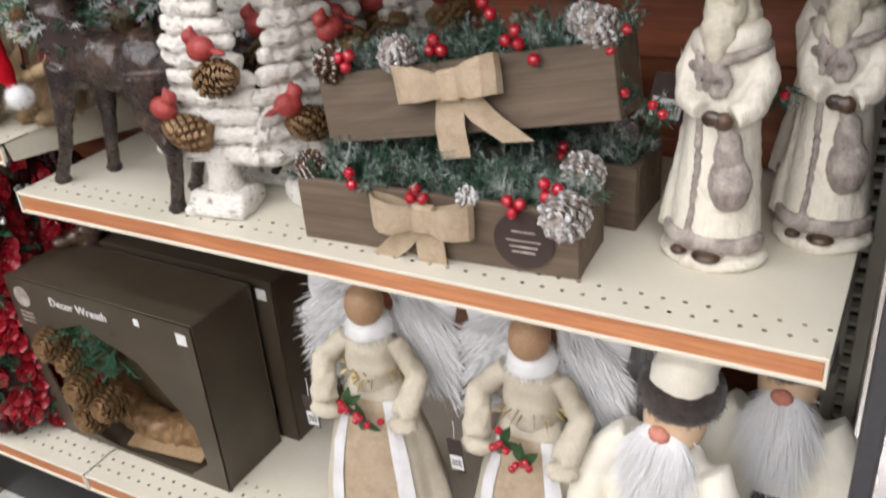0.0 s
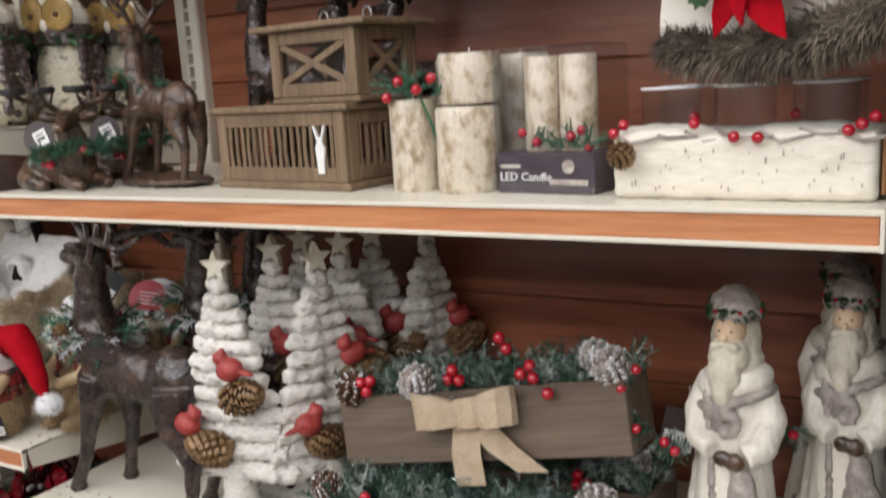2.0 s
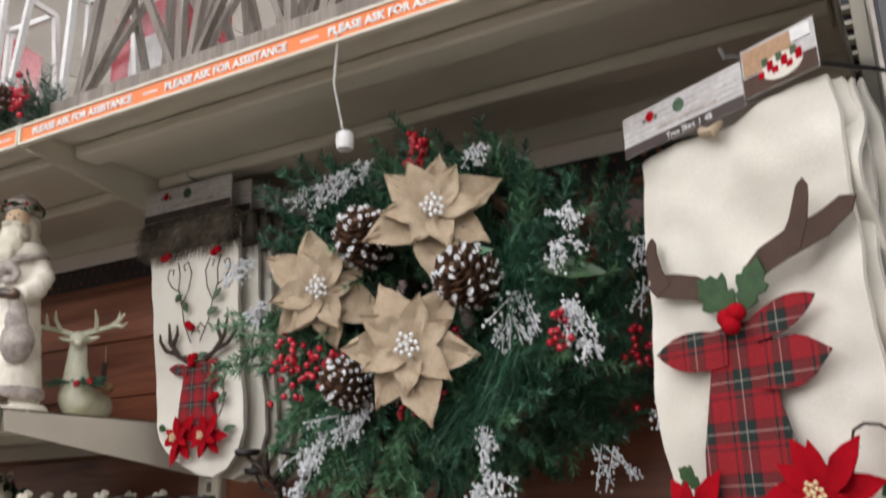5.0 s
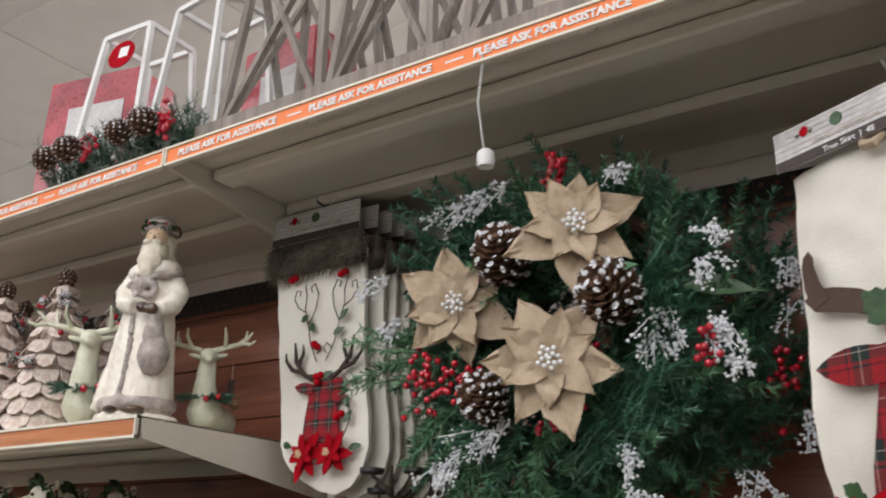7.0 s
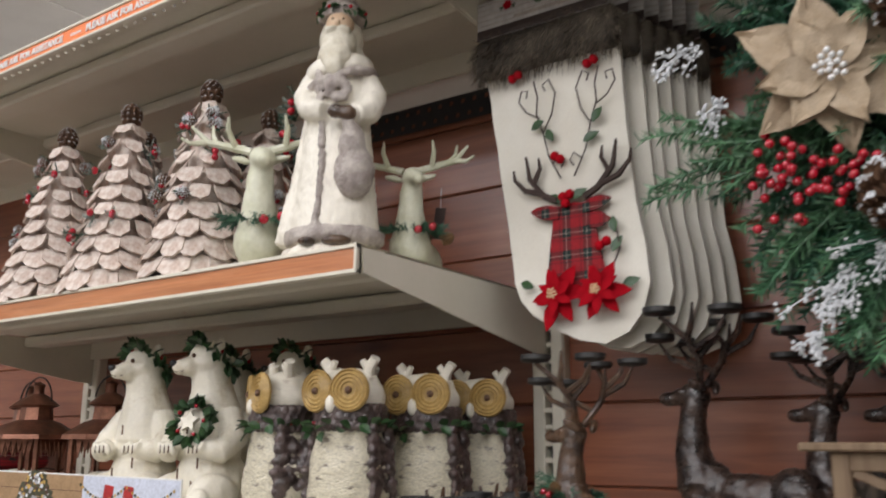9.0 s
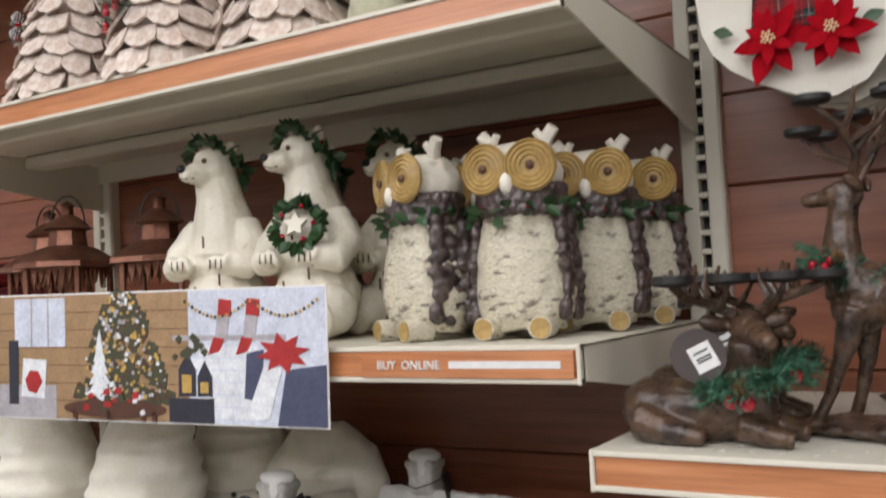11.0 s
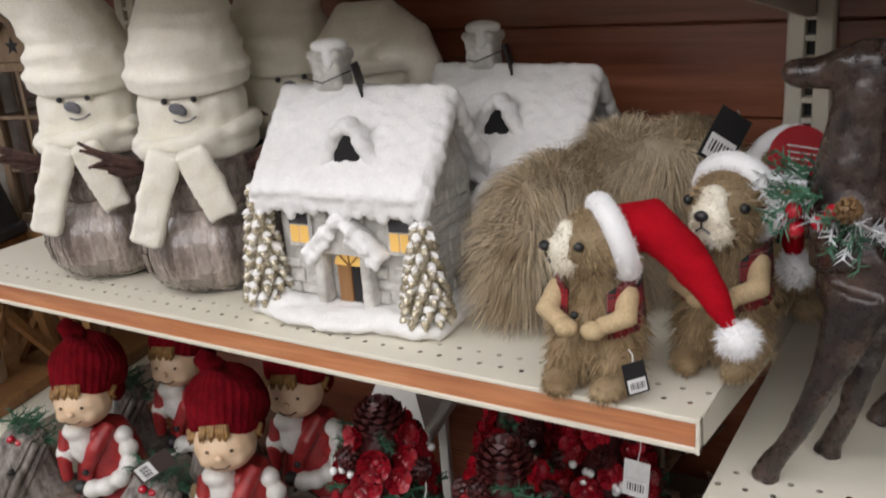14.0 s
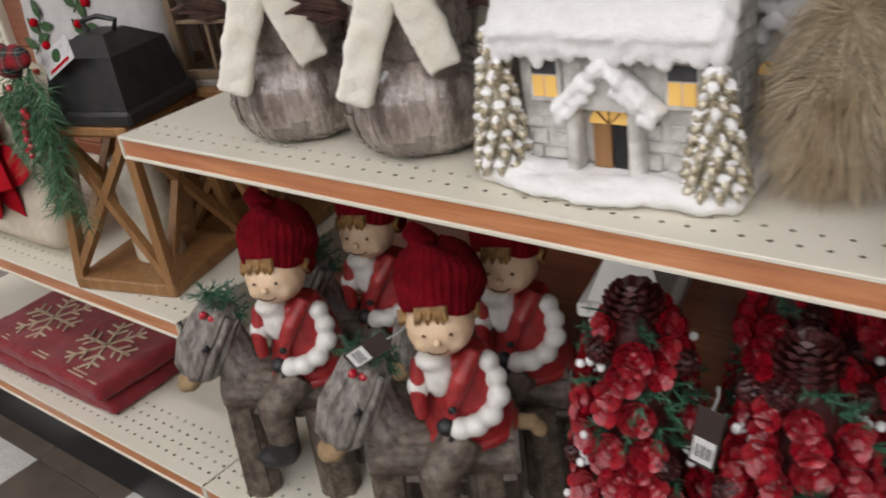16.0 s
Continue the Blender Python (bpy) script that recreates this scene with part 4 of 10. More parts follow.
    sack = sculpt(Geo().ball((0.028, -0.040, 0.114), (0.027, 0.020, 0.036)).ball((0.025, -0.044, 0.150), (0.018, 0.014, 0.030)).ball((0.020, -0.048, 0.178), (0.009, 0.009, 0.014)), "sack", 0.0036, 2, 0.0018, 90)
    boot = Geo().ball((0.010, -0.053, 0.021), (0.019, 0.013, 0.007)).ball((-0.028, -0.049, 0.021), (0.011, 0.010, 0.006))
    leafs = Geo(9)
    for k in range(64):
        a = leafs.rng.uniform(0, 6.28)
        leafs.leaf(pose(0.0305 * math.cos(a), 0.0290 * math.sin(a), 0.352 + leafs.rng.uniform(-0.004, 0.005), leafs.rng.uniform(-50, 50), leafs.rng.uniform(-50, 50), math.degrees(a) + 80), 0.011, 0.0065)
    dots = Geo(3)
    for k in range(7):
        a = 0.9 * k + 3.4
        dots.ball((0.0335 * math.cos(a), 0.0320 * math.sin(a), 0.353), 0.0028, u=7, w=5)
    return fused("statue", [(snow, RESIN), (coat, RESIN), (trim, RESIN_GREY), (cape, RESIN), (beard, CREAM_RESIN), (head, SKIN), (eyes, CONE), (hood, RESIN_GREY), (mitt, BRONZE), (sack, RESIN_GREY), (boot, BRONZE), (leafs, LEAFGREEN), (dots, BERRY)],
                 "whitewashed resin garden figure in a long coat", "statue", m, "whitewashed coat figures")


figure = robed_figure(pose(1.060, -0.285, Z + 0.0005, 0, 0, -8) @ Matrix.Diagonal((0.93, 0.95, 1, 1)))
copy_thing(figure, pose(1.172, -0.20, Z + 0.0005, 0, 0, -6) @ Matrix.Diagonal((0.93, 0.95, 1, 1)))
copy_thing(figure, pose(1.155, -0.075, Z + 0.0005, 0, 0, -5))


def garland_loop(name, label, m, seed, r=0.045, frost=True, count=46):
    """A short hanging swag of frosted twigs with berries and tiny cones."""
    t = thing(name, label, "garland", m)
    g = Geo(seed)
    for k in range(count):
        a = g.rng.uniform(-1.4, 1.4)
        p = (r * math.sin(a), g.rng.uniform(-0.008, 0.004), -r * math.cos(a))
        sprig(g, p, (math.sin(a) + g.rng.gauss(0, 0.7), -0.5 + g.rng.gauss(0, 0.4), -math.cos(a) + g.rng.gauss(0, 0.7)), 0.026, 0.014, 16, 0.0012)
    part("greenery", g, NEEDLE_FROST if frost else NEEDLE, t, smooth=False)
    berries(t, [(r * math.sin(a) + g.rng.uniform(-0.01, 0.01), -0.02, -r * math.cos(a) + g.rng.uniform(-0.01, 0.01)) for a in (-1.2, -0.9, -0.2, 0.1, 0.8, 1.1)], 0.0062, BERRY)
    return t


garland_loop("swag", "frosted twig swag held by the coat figure", pose(0.995, -0.31, Z + 0.245, 0, 60, 0), 12, 0.05)
garland_loop("swag", "frosted twig swag held by the second figure", pose(1.112, -0.235, Z + 0.25, 0, 60, 0), 13, 0.05)


def antler_beam(s, hx, hz, cups):
    """One antler as tubes: swept back with upright tines, or raised to carry cups. Gives the tips."""
    a, tips = Geo(), []
    if cups:
        beam = [(hx + 0.012, s * 0.012, hz), (hx + 0.030, s * 0.045, hz + 0.045), (hx + 0.020, s * 0.085, hz + 0.085), (hx - 0.015, s * 0.105, hz + 0.120)]
        tines = [((hx + 0.022, s * 0.030, hz + 0.028), (hx - 0.030, s * 0.040, hz + 0.050), (hx - 0.052, s * 0.040, hz + 0.080)),
                 ((hx + 0.028, s * 0.062, hz + 0.062), (hx + 0.075, s * 0.070, hz + 0.085), (hx + 0.095, s * 0.072, hz + 0.118)),
                 ((hx + 0.024, s * 0.078, hz + 0.078), (hx + 0.045, s * 0.10, hz + 0.11), (hx + 0.050, s * 0.105, hz + 0.14)),
                 ((hx + 0.030, s * 0.050, hz + 0.048), (hx + 0.055, s * 0.030, hz + 0.085), (hx + 0.060, s * 0.024, hz + 0.115))]
        tips = [beam[-1], tines[0][-1], tines[1][-1]]
    else:
        beam = [(hx + 0.010, s * 0.012, hz), (hx + 0.045, s * 0.035, hz + 0.012), (hx + 0.105, s * 0.058, hz + 0.020), (hx + 0.165, s * 0.066, hz + 0.012), (hx + 0.200, s * 0.062, hz + 0.030)]
        tines = [((hx + 0.025, s * 0.024, hz + 0.006), (hx + 0.020, s * 0.030, hz + 0.032), (hx + 0.000, s * 0.030, hz + 0.048)),
                 ((hx + 0.060, s * 0.042, hz + 0.014), (hx + 0.068, s * 0.050, hz + 0.042), (hx + 0.052, s * 0.052, hz + 0.064)),
                 ((hx + 0.095, s * 0.055, hz + 0.018), (hx + 0.112, s * 0.062, hz + 0.044), (hx + 0.102, s * 0.064, hz + 0.068)),
                 ((hx + 0.130, s * 0.062, hz + 0.017), (hx + 0.150, s * 0.070, hz + 0.040), (hx + 0.146, s * 0.072, hz + 0.060)),
                 ((hx + 0.080, s * 0.050, hz + 0.016), (hx + 0.092, s * 0.070, hz - 0.008), (hx + 0.112, s * 0.078, hz - 0.018)),
                 ((hx + 0.150, s * 0.066, hz + 0.013), (hx + 0.170, s * 0.082, hz - 0.004), (hx + 0.190, s * 0.086, hz - 0.002))]
    a.tube(beam, [0.0095, 0.0085, 0.0074, 0.0060, 0.0030] if not cups else [0.0075, 0.0068, 0.006, 0.0045], 8)
    for t in tines:
        a.tube(t, [0.0068, 0.0054, 0.0020], 6)
    return a, tips


def standing_deer(m, label, seed=1, mat=BRONZE, scale=1.0, cups=False, plinth=False, swag=True):
    """A slim bronzed deer facing -x with its neck upright and branching antlers; maybe candle cups on them."""
    t = thing("deer_figurine", label, "figurine", m @ Matrix.Scale(scale, 4), "bronzed deer")
    g = Geo()
    g.ball((0.025, 0, 0.205), (0.112, 0.040, 0.044), (0, 3, 0)).ball((-0.058, 0, 0.212), (0.050, 0.041, 0.060), (0, 25, 0)).ball((0.100, 0, 0.208), (0.054, 0.041, 0.052))
    g.tube([(-0.070, 0, 0.225), (-0.086, 0, 0.285), (-0.082, 0, 0.345), (-0.072, 0, 0.385)], [0.046, 0.032, 0.025, 0.022], 14)
    g.ball((-0.074, 0, 0.388), (0.030, 0.022, 0.024), (0, 10, 0)).tube([(-0.085, 0, 0.388), (-0.112, 0, 0.383), (-0.136, 0, 0.381)], [0.020, 0.0145, 0.0125], 12).ball((-0.137, 0, 0.382), (0.010, 0.012, 0.012))
    for s in (-1, 1):
        g.ball((-0.050, s * 0.034, 0.402), (0.009, 0.026, 0.011), (s * 28, 0, s * 28), 10, 8)
        g.ball((-0.098, s * 0.0165, 0.394), (0.008, 0.004, 0.005), u=8, w=6)
    for x, s, knee, foot in ((-0.066, -1, (-0.092, -0.032, 0.105), (-0.132, -0.034, 0.0)), (-0.060, 1, (-0.066, 0.032, 0.105), (-0.092, 0.036, 0.0))):
        mid = ((knee[0] + foot[0]) / 2, knee[1], 0.05)
        g.tube([(x, s * 0.022, 0.20), (x * 0.6 + knee[0] * 0.4, s * 0.030, 0.150), knee, mid, (foot[0], foot[1], 0.014), (foot[0] - 0.004, foot[1], 0.0)], [0.030, 0.020, 0.0135, 0.0105, 0.011, 0.0155], 10)
    for x, s, hock, foot in ((0.112, -1, (0.150, -0.034, 0.098), (0.134, -0.034, 0.0)), (0.116, 1, (0.132, 0.034, 0.100), (0.100, 0.036, 0.0))):
        g.tube([(x, s * 0.020, 0.20), (x + 0.006, s * 0.031, 0.150), hock, ((hock[0] + foot[0]) / 2 + 0.002, hock[1], 0.05), (foot[0], foot[1], 0.014), (foot[0] - 0.004, foot[1], 0.0)], [0.040, 0.027, 0.014, 0.0105, 0.011, 0.0155], 10)
    g.ball((0.150, 0, 0.215), (0.014, 0.010, 0.024), (0, -25, 0))
    part("body", sculpt(g, "body", 0.0036, 3, 0.0016, 60), mat, t)
    for s in (-1, 1):
        a, tips = antler_beam(s, -0.070, 0.404, cups)
        an = part("antler", a, mat, t)
        for p in tips:
            part("candle_cup", Geo().lathe([(0.006, 0.0), (0.026, 0.003), (0.030, 0.007), (0.030, 0.016), (0.026, 0.016), (0.025, 0.008)], 20), IRON, an, "black candle cup", m=pose(*p))
    if plinth:
        part("plinth", sculpt(Geo().ball((0.0, 0, 0.004), (0.185, 0.085, 0.018)).ball((-0.09, 0.01, 0.004), (0.09, 0.07, 0.016)), "plinth", 0.006, 2, 0.006, 30), mat, t, "rocky plinth")
    if swag:
        k, w = Geo(seed), Geo(seed + 1)
        for i in range(80):
            a = k.rng.uniform(0, 6.28)
            e = w if i % 3 == 0 else k
            p = (-0.084 + 0.036 * math.cos(a), 0.042 * math.sin(a), 0.272 - 0.016 * math.cos(a) + e.rng.uniform(-0.012, 0.010))
            sprig(e, p, (math.cos(a) - 0.2, math.sin(a) * 1.2, e.rng.uniform(-0.9, 0.5)), 0.040, 0.020, 22, 0.0016)
        gl = part("neck_garland", k, NEEDLE, t, "green neck garland", smooth=False)
        if not cups:
            part("frosted_twig", w, FROST, gl, "snowy white twig tips", smooth=False)
        berries(t, [(-0.128, -0.030, 0.262), (-0.120, -0.044, 0.272), (-0.118, -0.042, 0.255), (-0.130, 0.004, 0.250), (-0.095, -0.058, 0.268), (-0.085, -0.060, 0.278)], 0.0076, BERRY)
        for x, y, z in ((-0.130, -0.016, 0.276), (-0.075, -0.060, 0.282)):
            cone(t, pose(x, y, z, 80, 0, 20), 0.010, 0.020, False, CONE_GILT, 5)
    return t
deer = standing_deer(pose(0.184, -0.380, Z + 0.0005, 0, 0, -4), "dark bronzed standing deer with frosted berry garland", 2, DARKBRONZE)
price_tag(deer, pose(-0.045, -0.052, 0.262, 62, 40, -60), 0.044, 0.075)
copy_thing(deer, pose(0.268, -0.235, Z + 0.0005, 0, 0, -8))
standing_deer(pose(0.300, -0.115, Z + 0.0005, 0, 0, -6), "dark bronzed standing deer at the back of the shelf", 3, DARKBRONZE, 1.04, swag=False)
# ---- shelf of snowmen, cottages with glowing panes and squirrels ----
Z = LEVEL["A1"]


def grooved(pts, rads, seed, n=44, rows=9, depth=0.10, along=0.03):
    """A log with bark ridges that run from end to end, between two or more points."""
    rng, g = random.Random(seed), Geo()
    ridge = [0.0] * n
    i = 0
    while i < n:
        w, h = rng.choice((1, 2, 2, 3)), rng.uniform(-1, 0.6)
        for k in range(i, min(n, i + w)):
            ridge[k] = h
        i += w
    total = len(pts) - 1
    for j in range(rows + 1):
        u = j / rows * total
        k = min(int(u), total - 1)
        a, b = Vector(pts[k]), Vector(pts[k + 1])
        c, r = a.lerp(b, u - k), rads[k] + (rads[k + 1] - rads[k]) * (u - k)
        d = (b - a).normalized()
        e = d.cross(Vector((0.31, 0.9, 0.2))).normalized()
        f = d.cross(e)
        for q in range(n):
            t = 6.283 * q / n
            rr = r * (1 + depth * ridge[q] + along * rng.uniform(-1, 1))
            g.v.append(tuple(c + e * (rr * math.cos(t)) + f * (rr * math.sin(t))))
    g.f += [(j * n + q, j * n + (q + 1) % n, (j + 1) * n + (q + 1) % n, (j + 1) * n + q) for j in range(rows) for q in range(n)]
    g.f += [tuple(range(n - 1, -1, -1)), tuple(range(rows * n, (rows + 1) * n))]
    return g


def bark_ball(rows, seed, n=84):
    """A ball wrapped in upright plates of bark over a core, each plate a little proud, torn off at its own height."""
    rng, g = random.Random(seed), Geo()
    g.lathe([(r * 0.965, z) for r, z in rows], 40)
    fine = []
    for j in range((len(rows) - 1) * 3 + 1):
        k = min(j // 3, len(rows) - 2)
        u = j / 3 - k
        fine.append((rows[k][0] + (rows[k + 1][0] - rows[k][0]) * u, rows[k][1] + (rows[k + 1][1] - rows[k][1]) * u))
    q = 0
    while q < n:
        w = min(rng.choice((2, 2, 3, 3, 4)), n - q)
        j = 0
        while j < len(fine) - 1:
            e = min(len(fine) - 1, j + rng.randrange(4, 12))
            lift, base = rng.uniform(0.0, 0.030), len(g.v)
            for i in range(j, e + 1):
                r, z = fine[i]
                for c in range(w + 1):
                    t = 6.283 * (q + c + 0.25 * rng.uniform(-1, 1)) / n
                    rr = r * (1 - 0.035 * abs(math.cos(4 * t)) + (lift if 0 < c < w else lift - 0.012) + rng.uniform(-0.006, 0.006))
                    g.v.append((rr * math.cos(t), rr * math.sin(t), z + rng.uniform(-0.001, 0.001) + (0.001 if i == 0 else 0)))
            for i in range(e - j):
                for c in range(w):
                    a = base + i * (w + 1) + c
                    g.f.append((a, a + 1, a + w + 2, a + w + 1))
            j = e
        q += w
    return g


def snowman(m, label, tip=(-0.11, 0.0, 0.435), fold=False):
    """A squat bark gourd and a bark chest under a fleece head, its tall soft hat wrinkled and bent."""
    t = thing("snowman", label, "snowman", m, "bark snowmen")
    part("lower_body", bark_ball(((0.052, 0.0), (0.070, 0.003), (0.084, 0.012), (0.095, 0.030), (0.100, 0.052), (0.099, 0.074), (0.091, 0.095), (0.075, 0.113), (0.050, 0.126)), 3), BARK, t, "glittered bark ball")
    part("upper_body", bark_ball(((0.055, 0.105), (0.073, 0.125), (0.078, 0.15), (0.072, 0.19), (0.05, 0.21)), 5), BARK, t)
    hd = Geo().ball((0, 0, 0.250), (0.076, 0.073, 0.060)).ball((0, -0.026, 0.236), (0.058, 0.045, 0.034)).ball((0, 0, 0.222), (0.080, 0.072, 0.026))
    part("head", sculpt(hd, "head", 0.005, 4, 0.0015, 50), KNIT, t, "cream fleece head")
    for s in (-1, 1):
        part("eye", Geo().ball((s * 0.019, -0.0735, 0.267), 0.0042, u=8, w=6), BLACK, t)

    part("nose", Geo().ball((-0.003, -0.0775, 0.257), (0.0108, 0.006, 0.0075), (0, 14, 0)).ball((0.003, -0.0775, 0.253), (0.0062, 0.005, 0.0062)), NOSEGREY, t, "grey felt nose")
    part("mouth", Geo().tube([(-0.010, -0.0745, 0.242), (-0.001, -0.0755, 0.2385), (0.010, -0.0750, 0.240), (0.019, -0.0728, 0.245)], 0.0012, 5), NOSEGREY, t)
    hat = Geo()
    tx, ty, tz = tip
    if fold:
        hat.tube([(0, 0, 0.268), (0.0, 0, 0.290), (0.010, 0, 0.312), (0.040, 0, 0.318), (0.072, 0, 0.302), (0.092, 0, 0.265), (0.100, 0, 0.222)], [0.082, 0.076, 0.064, 0.050, 0.038, 0.028, 0.017], 22)
        hat.tube([(0.02 + 0.05 * math.cos(a * 0.35), 0.055 * math.sin(a * 0.35), 0.302 + 0.02 * math.cos(a * 0.35)) for a in range(19)], 0.008, 8, False)
    else:
        hat.tube([(0, 0, 0.276), (0, 0, 0.315), (tx * 0.04, ty * 0.05, 0.355), (tx * 0.16, ty * 0.2, 0.398), (tx * 0.42, ty * 0.5, 0.432), (tx * 0.74, ty * 0.8, tz + 0.008), (tx, ty, tz)], [0.080, 0.077, 0.068, 0.056, 0.043, 0.033, 0.022], 24)
        for i, (z, rr) in enumerate(((0.300, 0.079), (0.326, 0.072), (0.350, 0.065), (0.374, 0.057))):
            hat.tube([(rr * math.cos(a * 0.35) + tx * 0.05 * i * i / 4, rr * math.sin(a * 0.35), z + 0.006 * math.sin(a * 0.35 + 2.1 * i)) for a in range(19)], 0.0075, 8, False)
    hat.tube([(0.075 * math.cos(a * 0.35), 0.072 * math.sin(a * 0.35), 0.281 + 0.003 * math.sin(a * 0.7 + 1)) for a in range(19)], 0.0095, 8, False)
    part("hat", sculpt(hat, "hat", 0.005, 3, 0.003, 22), KNIT, t, "drooping cream fleece hat")
    scarf = Geo().lathe([(0.060, 0.180), (0.079, 0.186), (0.083, 0.200), (0.078, 0.214), (0.06, 0.218)], 26)
    scarf.tube([(0.078 * math.cos(a * 0.35), 0.076 * math.sin(a * 0.35), 0.214 + 0.011 * math.cos(a * 0.35 - 0.3)) for a in range(19)], 0.0125, 9, False)
    part("scarf", sculpt(scarf, "scarf", 0.005, 3, 0.004, 28), KNIT, t, "cream fleece scarf")
    for x0, x1, z1, w, y in ((-0.024, -0.068, 0.086, 0.044, -0.094), (0.012, 0.038, 0.118, 0.043, -0.097)):
        g = Geo().box((0, 0, 0), (w, 0.019, 0.2 - z1 + 0.020), 0.009, pose((x0 + x1) / 2, y, (0.205 + z1) / 2, 5, math.degrees(math.atan2(x0 - x1, 0.2 - z1)), 0))
        part("scarf_end", sculpt(g, "scarf_end", 0.004, 4, 0.003, 45), KNIT, t)
    rng = random.Random(6)
    for s in (-1, 1):
        for k in range(7):
            a = (s * 0.064, -0.018 + rng.uniform(-0.01, 0.01), 0.166 + rng.uniform(-0.008, 0.008))
            b = (s * (0.094 + 0.004 * k), -0.040 - 0.006 * k + rng.uniform(-0.01, 0.01), 0.166 + 0.007 * k)
            part("twig_arm", Geo().tube([a, b, (b[0] + s * rng.uniform(0.012, 0.03), b[1] + rng.uniform(-0.018, 0.01), b[2] + rng.uniform(-0.012, 0.026))], [0.0052, 0.0036, 0.0022], 6).rough(0.001, 90, k), TWIGBROWN, t, "dark brown twig arm")
    return t
snowman(pose(-0.935, -0.335, Z + 0.0005, 0, 0, 36), "bark snowman in cream fleece hat and scarf, tip drooping", (-0.19, -0.02, 0.455))
man2 = snowman(pose(-0.735, -0.325, Z + 0.0005, 0, 0, 34), "bark snowman in cream fleece hat standing tall", (0.06, 0.06, 0.480))
copy_thing(man2, pose(-0.722, -0.150, Z + 0.0005, 0, 0, 50))
snowman(pose(-0.592, -0.12, Z + 0.0005, 0, 0, 15), "bark snowman behind the cottage, hat tip folded over", fold=True)
def mini_tree(parent, m, h=0.095, seed=1):
    g, s, rng = Geo(seed), Geo(seed), random.Random(seed)
    for j in range(10):
        u = j / 10
        r = 0.025 * (1 - u) ** 0.8 + 0.003
        n = max(4, int(9 * (1 - u)) + 2)
        for i in range(n):
            a = 6.283 * (i + 0.5 * (j % 2)) / n
            p = (r * math.cos(a), r * math.sin(a), 0.012 + h * u * 0.95)
            g.ball(p, (0.0085, 0.006, 0.006), (0, 35 + rng.uniform(-15, 15), math.degrees(a)), 7, 5)
            s.ball((p[0] * rng.uniform(0.85, 1.05), p[1] * rng.uniform(0.85, 1.05), p[2] + 0.005), (0.0085 * rng.uniform(0.5, 1.1), 0.006 * rng.uniform(0.5, 1.2), 0.004), (0, 30, math.degrees(a)), 6, 5)
            g.ball((p[0] * 1.12, p[1] * 1.12, p[2] - 0.006), 0.0035 * rng.uniform(0.7, 1.3), u=6, w=4)
    g.lathe([(0.02, 0.0), (0.018, h * 0.4), (0.003, h)], 10)
    t = part("little_tree", g, GOLDGLIT, parent, "gold glittered tree with snow", m=m)
    part("tree_snow", s.rough(0.003, 110), SNOW, t)
    return t


